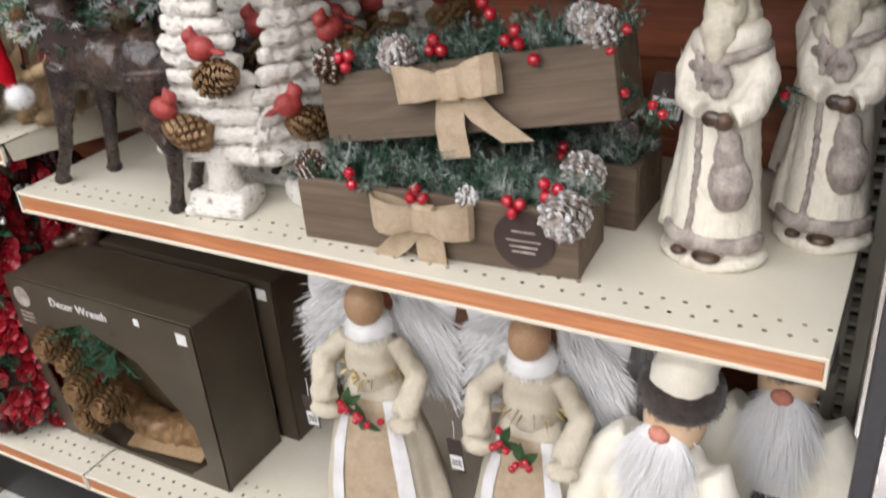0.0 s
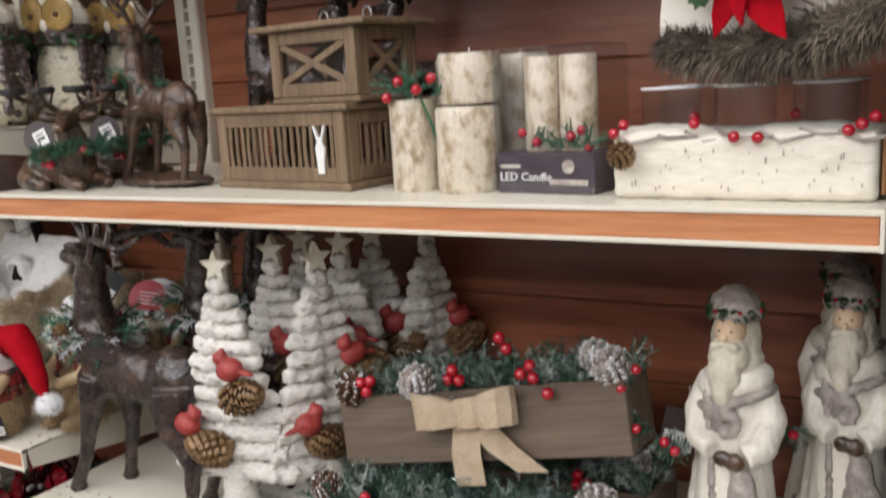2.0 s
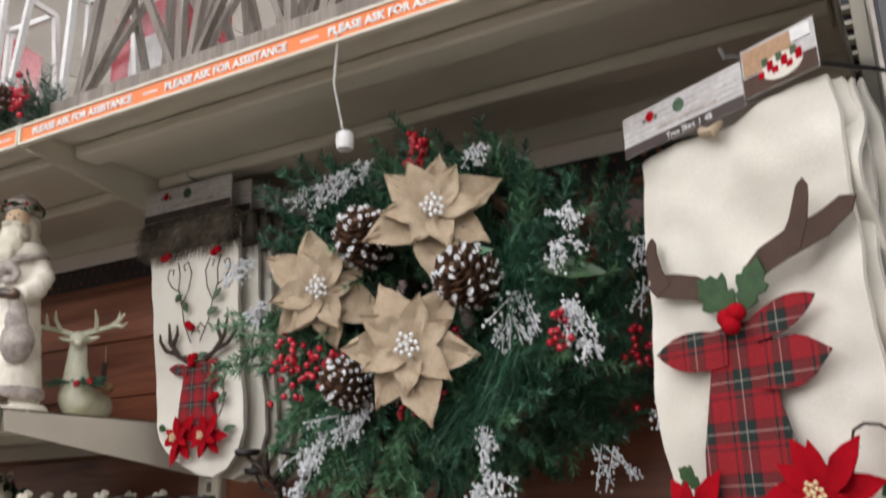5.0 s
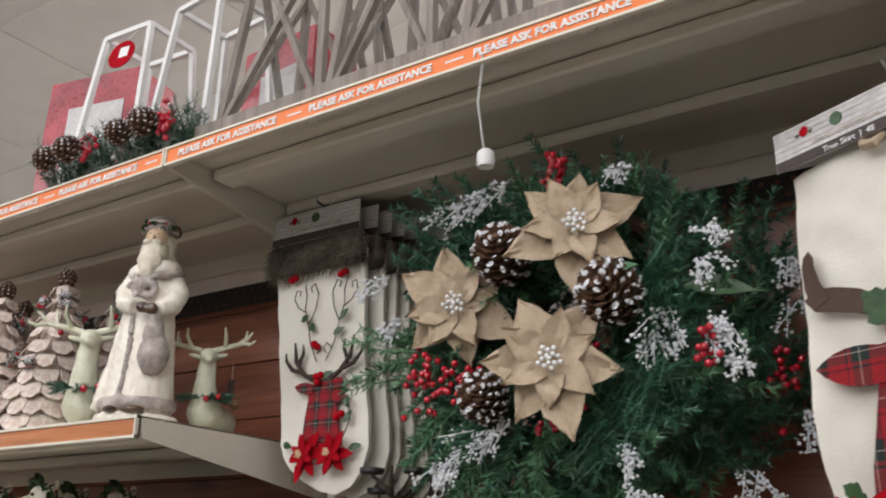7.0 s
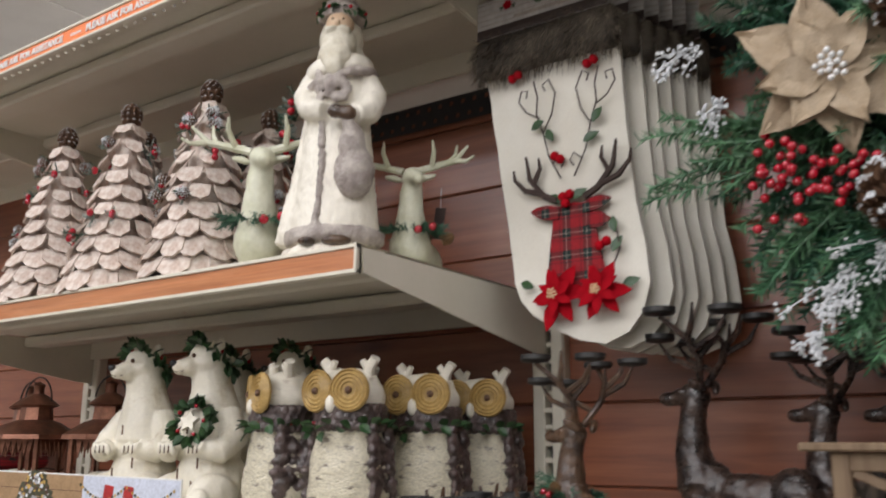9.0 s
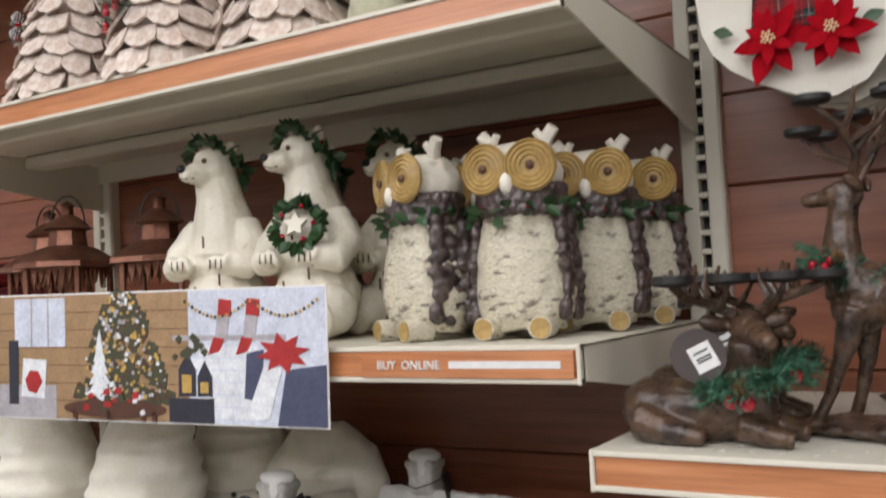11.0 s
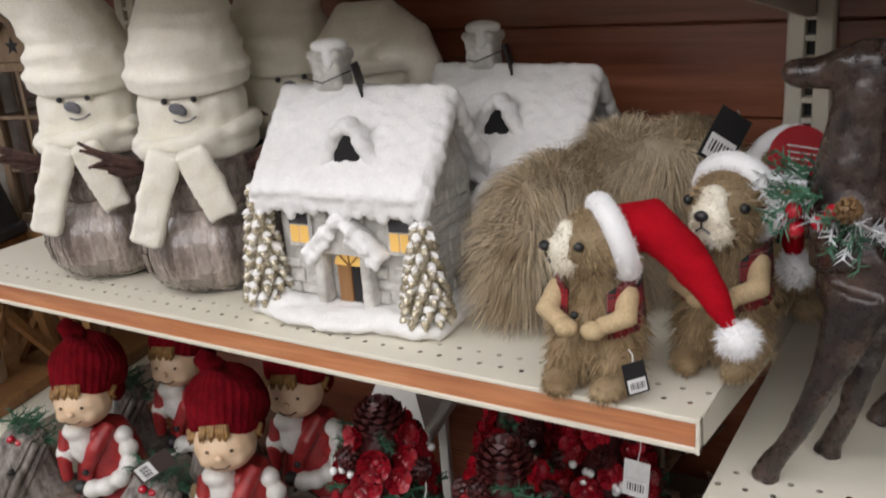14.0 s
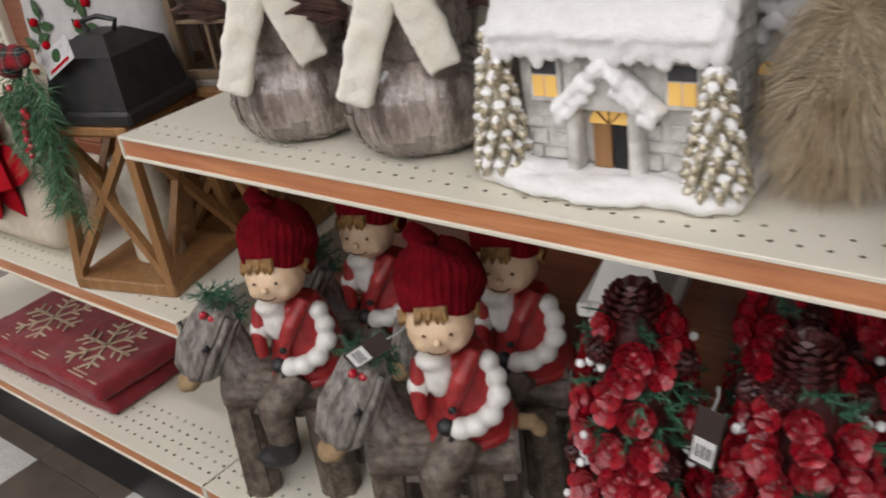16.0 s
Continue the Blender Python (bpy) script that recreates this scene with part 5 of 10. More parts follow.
def cottage(m, label, seed=1):
    """A moulded stone cottage under thick snow: ridge along x, front towards -y."""
    t = thing("model_house", label, "model house", m, "lit snow cottages")
    W, D, E, R = 0.205, 0.135, 0.146, 0.268
    base = Geo().box((0.0, -0.012, 0.010), (0.285, 0.185, 0.02), 0.009).ball((-0.10, -0.09, 0.012), (0.05, 0.025, 0.016)).ball((0.06, -0.098, 0.012), (0.07, 0.022, 0.014)).ball((0.0, -0.108, 0.010), (0.06, 0.026, 0.012)).ball((0.10, -0.095, 0.012), (0.045, 0.03, 0.014)).ball((-0.05, -0.108, 0.010), (0.05, 0.024, 0.011))
    part("snow_base", sculpt(base, "snow_base", 0.004, 4, 0.003, 45), SNOW, t, "snowy base")
    g = Geo().box((0, 0, 0.02 + E / 2), (W, D, E), 0.003)
    g.prism([(-D / 2, 0.02 + E), (D / 2, 0.02 + E), (0, R - 0.012)], -W / 2, W / 2, pose(0, 0, 0, 0, 0, 90))
    part("wall", sculpt(g, "wall", 0.004, 1, 0.0012, 90), STONE, t, "grey moulded stone walls")
    rng = random.Random(seed)
    sm = [Geo().box((0, 0, 0), (w, 0.006, h), 0.0022).rough(0.001, 90, w).mesh("stone", True, 35) for w, h in ((0.028, 0.012), (0.022, 0.014), (0.034, 0.011), (0.018, 0.016))]
    for j in range(8):
        x = -W / 2 + 0.012 + (j % 2) * 0.01
        while x < W / 2 - 0.01:
            if not (abs(x) < 0.042 and j < 6) and not (abs(abs(x) - 0.068) < 0.026 and 3 <= j <= 6):
                part("stone", sm[rng.randrange(4)], STONE, t, m=pose(x, -D / 2 - 0.001, 0.030 + j * 0.0165, 0, rng.uniform(-4, 4), 0))
            x += 0.027
        y = -D / 2 + 0.015
        while y < D / 2 - 0.01:
            part("stone", sm[rng.randrange(4)], STONE, t, m=pose(W / 2 + 0.001, y, 0.030 + j * 0.0165, 0, 0, 90))
            y += 0.03
    roof = Geo()
    sl = math.hypot(D / 2 + 0.018, R - E - 0.02)
    ang = math.degrees(math.atan2(R - E - 0.02, D / 2 + 0.018))
    for s in (-1, 1):
        roof.box((0, 0, 0), (W + 0.036, sl + 0.02, 0.020), 0.008, pose(0, s * (D / 4 + 0.012), (R + E + 0.012) / 2 + 0.002, s * -ang, 0, 0))
    for i in range(15):
        x = -W / 2 - 0.014 + i * (W + 0.028) / 14
        for s in (-1, 1):
            k = rng.uniform(0.006, 0.016)
            roof.ball((x, s * (D / 2 + 0.022), E + 0.012 - k * 0.6), (0.010, 0.008, 0.010 + k * 0.8))
    for i in range(9):
        u = i / 8
        for s in (-1, 1):
            for e in (-1, 1):
                roof.ball((e * (W / 2 + 0.018), s * (D / 2 + 0.02) * u, R + 0.002 - (R - E - 0.012) * u - 0.008), (0.009, 0.010, 0.012 + 0.005 * rng.random()))
    part("roof", sculpt(roof, "roof", 0.0035, 2, 0.003, 75), SNOW, t, "thick white snow-covered roof")
    dorm = Geo()
    for s in (-1, 1):
        for k in range(8):
            u = k / 7
            dorm.ball((s * (0.004 + 0.032 * u), rng.uniform(-0.004, 0.002), 0.034 - 0.050 * u ** 1.25), (0.0095 * rng.uniform(0.85, 1.2), 0.015, 0.0095 * rng.uniform(0.85, 1.2)))
    part("dormer", sculpt(dorm, "dormer", 0.003, 2, 0.002, 90), SNOW, t, "lumpy snow over the attic opening", m=pose(0.013, -0.063, 0.206))
    # no hollow here: a solid black plate paints the shade of the attic opening
    part("attic_opening", Geo().prism([(-0.019, -0.018), (0.017, -0.018), (0.017, 0.004), (0.007, 0.018), (0.0, 0.025), (-0.008, 0.017), (-0.018, 0.003)], -0.006, 0.03), BLACK, t, m=pose(0.013, -0.066, 0.205))
    ch = part("chimney", sculpt(Geo().box((0, 0, 0), (0.042, 0.034, 0.05), 0.004).box((0, 0, 0.018), (0.048, 0.040, 0.012), 0.003), "chimney", 0.0035, 1, 0.002, 70), STONE, t, m=pose(-0.045, 0.0, R + 0.028))
    part("chimney_snow", sculpt(Geo().ball((0, 0, 0.028), (0.026, 0.022, 0.010)).ball((0.008, -0.018, 0.015), (0.008, 0.006, 0.014)), "chimney_snow", 0.003, 2), SNOW, ch)
    part("tag_string", Geo().tube([(-0.03, -0.02, -0.008), (0.0, -0.024, -0.014), (0.028, -0.022, -0.004), (0.03, 0.018, 0.0)], 0.0009, 5), BLACK, ch)
    part("swing_tag", Geo().box((0.034, -0.02, -0.03), (0.003, 0.03, 0.06), 0.0006, pose(0, 0, 0, 0, -14, 20)), BLACK, ch, "black folded swing tag")
    # windows
    for x in (-0.068, 0.077):
        w = part("window", Geo().box((0, 0, 0), (0.036, 0.006, 0.046), 0.002), STONE, t, "amber window with added glow", m=pose(x, -D / 2 - 0.004, 0.110))
        part("pane", Geo().box((-0.0072, -0.003, -0.006), (0.0125, 0.003, 0.022), 0.0005), AMBER, w)
        part("pane", Geo().box((0.0072, -0.003, -0.006), (0.0125, 0.003, 0.022), 0.0005), AMBER, w)
        part("upper_pane", Geo().box((0, -0.003, 0.014), (0.028, 0.003, 0.014), 0.0005), DARKGREY, w)
    # porch and door
    for s in (-1, 1):
        part("porch_pier", sculpt(Geo().box((s * 0.034, 0, 0.036), (0.014, 0.024, 0.075), 0.003), "porch_pier", 0.003, 1, 0.0015, 90), STONE, t, m=pose(0, -D / 2 - 0.012, 0.02))
    pr = Geo()
    for s in (-1, 1):
        for k in range(10):
            u = k / 9
            pr.ball((s * 0.050 * u, -0.004 + rng.uniform(-0.003, 0.003), 0.114 - 0.046 * u), (0.0085 * rng.uniform(0.85, 1.25), 0.017, 0.0085 * rng.uniform(0.85, 1.3)))
        for k in range(5):
            pr.ball((s * (0.012 + 0.009 * k), -0.014, 0.092 - 0.008 * k - rng.uniform(0.0, 0.006)), (0.0055, 0.006, 0.007))
    part("porch_roof", sculpt(pr, "porch_roof", 0.0028, 2, 0.0015, 95), SNOW, t, "lumpy snow-covered porch gable", m=pose(0.004, -D / 2 - 0.012, 0.02))
    part("gable", Geo().prism([(-0.036, 0.066), (0.036, 0.066), (0, 0.104)], -0.004, 0.006), STONE, t, m=pose(0, -D / 2 - 0.014, 0.02))
    d = part("door", Geo().box((-0.008, 0, 0.024), (0.020, 0.004, 0.048), 0.001), OAK, t, "half-open brown door", m=pose(0, -D / 2 - 0.004, 0.02))
    # black slab painted in for the dark beyond the half-open door
    part("doorway", Geo().box((0.012, 0, 0.024), (0.018, 0.003, 0.048), 0.001), BLACK, t, m=pose(0, -D / 2 - 0.0035, 0.02))
    fan = [(0.022 * math.cos(a * math.pi / 10), 0.048 + 0.018 * math.sin(a * math.pi / 10)) for a in range(11)]
    f = part("fanlight", Geo().prism(fan, -0.002, 0.002), AMBER, t, "amber fanlight", m=pose(0.001, -D / 2 - 0.004, 0.02))
    for a in (45, 90, 135):
        part("glazing_bar", Geo().box((0, -0.003, 0), (0.0015, 0.002, 0.018), 0.0003, pose(0.009 * math.cos(radians(a)), 0, 0.048 + 0.009 * math.sin(radians(a)), 0, 90 - a, 0)), OAK, f)
    mini_tree(t, pose(-0.120, -0.085, 0.012), 0.158, 3)
    mini_tree(t, pose(0.114, -0.088, 0.012), 0.122, 4)
    return t


house = cottage(pose(-0.458, -0.305, Z + 0.0005, 0, 0, 3), "white snow-covered model cottage with amber windows made to glow")
copy_thing(house, pose(-0.345, -0.125, Z + 0.0005, 0, 0, -4))


def tufted(me, count, length, width, rng):
    """Long hair that lies in locks: the lie turns slowly over the pelt, with stray hairs between."""
    g = Geo()
    g.rng = rng
    for p, n in surface_points(me, count, rng):
        q = noise.noise_vector(Vector(p) * 17.0)
        d = n * 0.75 + Vector((-0.12, -0.22, -0.20)) + q * 1.2 + Vector((rng.gauss(0, 0.14), rng.gauss(0, 0.14), rng.gauss(0, 0.14)))
        g.blade(p - n * 0.002, d, length * rng.uniform(0.5, 1.15), width, 0.55)
    return g


def squirrel(m, label, droop=True, seed=3, turn=-58.0):
    """A bristle animal on its haunches in a waistcoat and a long red felt hat, its head turned by some degrees."""
    t = thing("squirrel_figure", label, "figurine", m @ Matrix.Diagonal((1.1, 1.1, 1.0, 1)), "bristle squirrels")
    r = random.Random(seed)
    hm = pose(0.004, -0.010, 0.147, 0, 0, turn)
    b = sculpt(Geo().ball((0, 0, 0.055), (0.042, 0.036, 0.055)).ball((-0.018, -0.022, 0.03), (0.022, 0.02, 0.028)).ball((0.022, -0.02, 0.03), (0.022, 0.02, 0.028)).ball((0, 0, 0.095), (0.032, 0.028, 0.035)), "torso", 0.004, 4)
    body = part("torso", b, STRAW, t, "tan bristle body")
    part("body_bristles", fur(b, 4200, 0.018, 0.0012, r, (0, 0, -0.6), 0.6), STRAW, body, smooth=False)
    h = sculpt(Geo().ball((0, 0, 0), (0.035, 0.033, 0.033)).ball((0, -0.024, -0.009), (0.022, 0.017, 0.017)).ball((0, -0.010, -0.016), (0.029, 0.022, 0.019)), "head", 0.003, 4)
    hd = part("head", h, STRAW, t, m=hm)
    part("head_bristles", fur(h, 2600, 0.010, 0.0011, r, (0, 0.35, -0.1), 0.4), STRAW, hd, smooth=False)
    mz = sculpt(Geo().ball((0, -0.031, -0.004), (0.0185, 0.0150, 0.0150)).ball((0, -0.029, -0.015), (0.0225, 0.015, 0.0145)).ball((0, -0.026, 0.009), (0.014, 0.011, 0.015)), "muzzle", 0.0028, 2)
    mu = part("muzzle", mz, STRAW_PALE, hd, "white bristle muzzle")
    part("muzzle_bristles", fur(mz, 900, 0.008, 0.0010, r, (0, 0.35, 0.05), 0.4), STRAW_PALE, mu, smooth=False)
    part("nose", Geo().ball((0, -0.0475, 0.001), (0.0066, 0.0052, 0.0050)), BLACK, hd)
    part("mouth", Geo().tube([(-0.007, -0.0440, -0.014), (0, -0.0465, -0.009), (0.007, -0.0440, -0.014)], 0.0009, 5).tube([(0, -0.0470, -0.003), (0, -0.0465, -0.009)], 0.0009, 5), BLACK, hd)
    for s in (-1, 1):
        part("eye", Geo().ball((s * 0.0275, -0.0235, 0.006), 0.0046), BLACK, hd)
    for s, y in ((-1, -0.034), (1, -0.034)):
        g = Geo().tube([(s * 0.030, -0.012, 0.10), (s * 0.036, -0.036, 0.082), (s * 0.016, -0.05, 0.076)], [0.012, 0.011, 0.009], 10)
        arm = sculpt(g, "arm", 0.003, 3)
        a = part("arm", arm, TANFELT, t, "tan felt arm")
        part("paw", Geo().ball((s * 0.012, -0.054, 0.074), (0.011, 0.010, 0.009)), TANFELT, a)
        f = sculpt(Geo().ball((s * 0.024, -0.045, 0.012), (0.015, 0.026, 0.011), (0, 0, -15 * s)), "foot", 0.003, 2)
        ft = part("foot", f, STRAW, t)
        part("foot_bristles", fur(f, 500, 0.008, 0.001, r, (0, -0.5, -0.2), 0.35), STRAW, ft, smooth=False)
    for s in (-1, 1):
        v = Geo()
        for k in range(6):
            a0 = radians(-90 + s * (28 + k * 22))
            a1 = radians(-90 + s * (28 + (k + 1) * 22))
            rr, q = 0.044, 0.040
            v.add([(rr * math.cos(a0), rr * 0.92 * math.sin(a0), 0.058 + 0.002 * k), (rr * math.cos(a1), rr * 0.92 * math.sin(a1), 0.058 + 0.002 * k), (q * math.cos(a1), q * 0.92 * math.sin(a1), 0.112), (q * math.cos(a0), q * 0.92 * math.sin(a0), 0.112 - 0.01 * (k == 0))], [(0, 1, 2, 3)] if s > 0 else [(3, 2, 1, 0)])
        vest = part("waistcoat_front", v.rough(0.002, 50), TARTAN_SMALL, t, "dark red checked waistcoat")
        so = vest.modifiers.new("thickness", "SOLIDIFY")
        so.thickness = 0.003
    part("button", Geo().ball((-0.008, -0.044, 0.083), (0.004, 0.003, 0.004)), BLACK, vest)
    ring = [hm @ Vector((0.034 * math.cos(a * 0.35), 0.013 - 0.010 * math.sin(a * 0.35), 0.003 + 0.034 * math.sin(a * 0.35))) for a in range(19)]
    cf = sculpt(Geo().tube([tuple(p) for p in ring], 0.0112, 10, False), "hat_brim", 0.003, 2)
    hb = part("hat_brim", cf, FURWHITE, t, "white plush hat brim")
    part("plush", fur(cf, 1600, 0.006, 0.0008, r, (0, 0, 0), 0.6), FURWHITE, hb, smooth=False)
    start, back = tuple(hm @ Vector((0, 0.010, 0.004))), tuple(hm @ Vector((0, 0.034, 0.010)))
    if droop:
        pts, rad = [start, (0.046, 0.006, 0.162), (0.078, -0.004, 0.138), (0.106, -0.014, 0.100), (0.126, -0.018, 0.066)], [0.029, 0.026, 0.020, 0.013, 0.006]
    else:
        pts, rad = [start, back, (0.040, 0.046, 0.140), (0.050, 0.050, 0.105), (0.054, 0.048, 0.075)], [0.029, 0.025, 0.019, 0.012, 0.006]
    hat = part("hat", sculpt(Geo().tube(pts, rad, 16), "hat", 0.004, 3, 0.002, 40), REDFELT, t, "long red felt hat")
    pm = Geo().ball(pts[-1], 0.016)
    pb = part("pompom", pm, FURWHITE, hat, "white pompom")
    part("pompom_plush", fur(pb.data, 900, 0.010, 0.0009, r, (0, 0, 0), 0.5), FURWHITE, pb, smooth=False)
    return t


sq = squirrel(pose(-0.120, -0.408, Z + 0.0005, 0, 0, 4), "tan bristle squirrel figure in waistcoat and long red hat")
price_tag(sq, pose(0.045, -0.05, 0.045, 0, -10, 35), 0.020, 0.034, BLACK, 0.012)
squirrel(pose(-0.018, -0.316, Z + 0.0005, 0, 0, 2) @ Matrix.Scale(1.13, 4, (0, 0, 1)), "tan bristle squirrel figure, red hat hanging behind", False, 4, -18)
m3 = pose(0.004, -0.150, Z + 0.0005, 0, 0, 20)
sq3 = squirrel(m3 @ Matrix.Scale(1.1, 4, (0, 0, 1)), "tan bristle squirrel figure behind, in a red hat", False, 5, 10)
price_tag(sq3, pose(-0.052, -0.035, 0.212, -18, 35, 12), 0.036, 0.056, BLACK, 0.004)
paper = part("paper_tag", Geo().tube([(0, 0, 0), (0, -0.0012, 0)], 0.031, 32), REDCARD, sq3, "round red paper tag with white print", m=pose(0.005, -0.050, 0.170, -14, 12, 8))
for k in range(4):
    part("printed_line", Geo().box((0.002 - 0.001 * k, -0.0018, 0.010 - 0.006 * k), (0.034 - 0.005 * (k % 2), 0.0004, 0.0014), 0.0001), WHITE, paper)
part("printed_edge", Geo().box((0, -0.0017, -0.0225), (0.036, 0.0004, 0.008), 0.0001), WHITE, paper)
r = random.Random(8)
mass = sculpt(Geo().tube([(-0.252, -0.315, Z + 0.02), (-0.258, -0.30, Z + 0.08), (-0.248, -0.275, Z + 0.128), (-0.22, -0.22, Z + 0.142)], [0.026, 0.042, 0.048, 0.048], 16)
              .tube([(-0.25, -0.22, Z + 0.12), (-0.18, -0.17, Z + 0.148), (-0.10, -0.13, Z + 0.150), (-0.05, -0.11, Z + 0.1)], [0.052, 0.064, 0.058, 0.040], 16).ball((-0.2, -0.18, Z + 0.06), (0.09, 0.06, 0.07)), "pelt", 0.007, 5)
pelt = tagged(part("fur_tail", mass, FURTAN), "long-haired tan faux fur tail of the squirrels", "fur tail")
part("long_hair", tufted(mass, 30000, 0.050, 0.0010, r), FURTAN, pelt, smooth=False)


# ---- shelf of bronzed deer, lanterns and candles ----
Z = LEVEL["B2"]


def lying_deer(m, label, seed=1):
    """A resting stag facing +x with its head turned outwards, and candle cups on a wide rack of antlers."""
    t = thing("deer_candle_holder", label, "candle holder", m, "bronzed deer candle holders")
    g = Geo().ball((-0.012, 0, 0.034), (0.082, 0.042, 0.038)).ball((-0.062, 0.0, 0.036), (0.038, 0.042, 0.036)).ball((0.042, 0, 0.044), (0.040, 0.036, 0.046))
    g.tube([(0.045, -0.004, 0.060), (0.056, -0.012, 0.092), (0.058, -0.020, 0.118)], [0.036, 0.026, 0.021], 12)
    g.tube([(0.050, -0.030, 0.022), (0.092, -0.040, 0.012), (0.104, -0.036, 0.008)], [0.018, 0.012, 0.010], 9).tube([(0.040, 0.030, 0.022), (0.090, 0.022, 0.012), (0.108, 0.018, 0.009)], [0.018, 0.012, 0.010], 9)
    g.tube([(-0.065, -0.034, 0.024), (-0.020, -0.050, 0.014), (0.012, -0.048, 0.009)], [0.024, 0.014, 0.009], 9)
    part("body", sculpt(g, "body", 0.0034, 2, 0.0022, 55), BRONZE, t)
    turn = pose(0.060, -0.022, 0.126, 0, 0, -52)
    h = Geo().ball((0.0, 0, 0.002), (0.026, 0.020, 0.020)).tube([(0.010, 0, 0.0), (0.036, 0, -0.008), (0.050, 0, -0.012)], [0.0175, 0.012, 0.010], 12).ball((0.050, 0, -0.012), (0.009, 0.0105, 0.010))
    for s in (-1, 1):
        h.ball((-0.012, s * 0.034, 0.008), (0.009, 0.022, 0.010), (s * 12, 0, s * -14), 10, 8)
    hd = part("head", sculpt(h, "head", 0.003, 2, 0.001, 70), BRONZE, t, m=turn)
    for s in (-1, 1):
        a = Geo().tube([(-0.004, s * 0.012, 0.016), (-0.018, s * 0.036, 0.030), (-0.012, s * 0.066, 0.038), (0.010, s * 0.086, 0.050)], [0.0068, 0.0062, 0.0055, 0.0045], 8)
        tips = [(0.010, s * 0.086, 0.050)]
        for p, q, r in (((-0.012, s * 0.026, 0.024), (0.012, s * 0.032, 0.034), (0.026, s * 0.030, 0.050)), ((-0.016, s * 0.048, 0.034), (-0.022, s * 0.052, 0.056), (-0.014, s * 0.050, 0.074)), ((-0.014, s * 0.062, 0.037), (-0.030, s * 0.072, 0.052), (-0.030, s * 0.074, 0.070)), ((-0.018, s * 0.036, 0.030), (-0.034, s * 0.034, 0.050), (-0.034, s * 0.030, 0.068))):
            a.tube([p, q, r], [0.0052, 0.0042, 0.002], 6)
        tips.append((0.026, s * 0.030, 0.050))
        an = part("antler", a, BRONZE, hd, m=pose(0, 0, 0))
        for p in tips:
            part("candle_cup", Geo().lathe([(0.005, 0.0), (0.020, 0.002), (0.023, 0.005), (0.023, 0.013), (0.019, 0.013), (0.018, 0.006)], 18), IRON, t, "black candle cup", m=turn @ pose(*p))
    k = Geo(seed)
    for i in range(90):
        a = k.rng.uniform(0, 6.28)
        sprig(k, (0.062 + 0.026 * math.cos(a), -0.018 + 0.040 * math.sin(a), 0.072 + 0.010 * math.cos(a)), (math.cos(a) + 0.2, math.sin(a) - 0.6, k.rng.uniform(-0.5, 0.6)), 0.040, 0.020, 24, 0.0015)
    part("neck_garland", k, NEEDLE, t, "green neck garland", smooth=False)
    berries(t, [(0.052, -0.076, 0.054), (0.068, -0.074, 0.052), (0.108, -0.030, 0.076)], 0.0086, BERRY)
    cone(t, pose(0.062, -0.070, 0.066, 75, 0, 10), 0.010, 0.020, False, CONE_GILT, 5)
    d = part("round_tag", Geo().lathe([(0.0, 0), (0.030, 0), (0.030, 0.0012), (0.0, 0.0012)], 26), TAGBROWN, t, "dark round tag with sticker", m=pose(0.012, -0.052, 0.100, 78, 0, 24))
    part("sticker", Geo().box((0.004, -0.004, 0.0016), (0.026, 0.030, 0.0008), 0.0002, pose(0, 0, 0, 0, 0, 25)), WHITE, d)
    g = Geo()
    for i in range(5):
        for j in range(5):
            if (i * 3 + j * j) % 3:
                g.box((-0.003 + i * 0.0034, -0.011 + j * 0.0034, 0.0022), (0.0028, 0.0028, 0.0004), 0.0001, pose(0, 0, 0, 0, 0, 25))
    part("code_marks", g, BLACK, d)
    return t


ly = lying_deer(pose(0.086, -0.382, Z + 0.0005, 0, 0, -3) @ Matrix.Scale(0.80, 4), "bronzed lying deer candle holder with berry garland")
copy_thing(ly, pose(0.070, -0.255, Z + 0.0005, 0, 0, 6))
standing_deer(pose(0.250, -0.335, Z + 0.006, 0, 0, -10), "bronzed standing deer candle holder with raised antlers", 6, BRONZE, 0.55, True, True)
for x, y, rz, s in ((0.330, -0.135, -6, 0.68), (0.475, -0.125, -10, 0.62), (0.555, -0.085, -4, 0.62)):
    standing_deer(pose(x, y, Z + 0.006, 0, 0, rz), "dark bronzed deer candle holder standing behind", 7, DARKBRONZE, s, True, True, False)
def framed_panel(parent, m, w, h, t, bar, mat, name="frame"):
    g = Geo()
    for s in (-1, 1):
        g.box((s * (w / 2 - bar / 2), 0, h / 2), (bar, t, h), 0.0012)
        g.box((0, 0, h / 2 + s * (h / 2 - bar / 2)), (w - 2 * bar, t * 0.96, bar), 0.0012)
    return part(name, g, mat, parent, m=m)


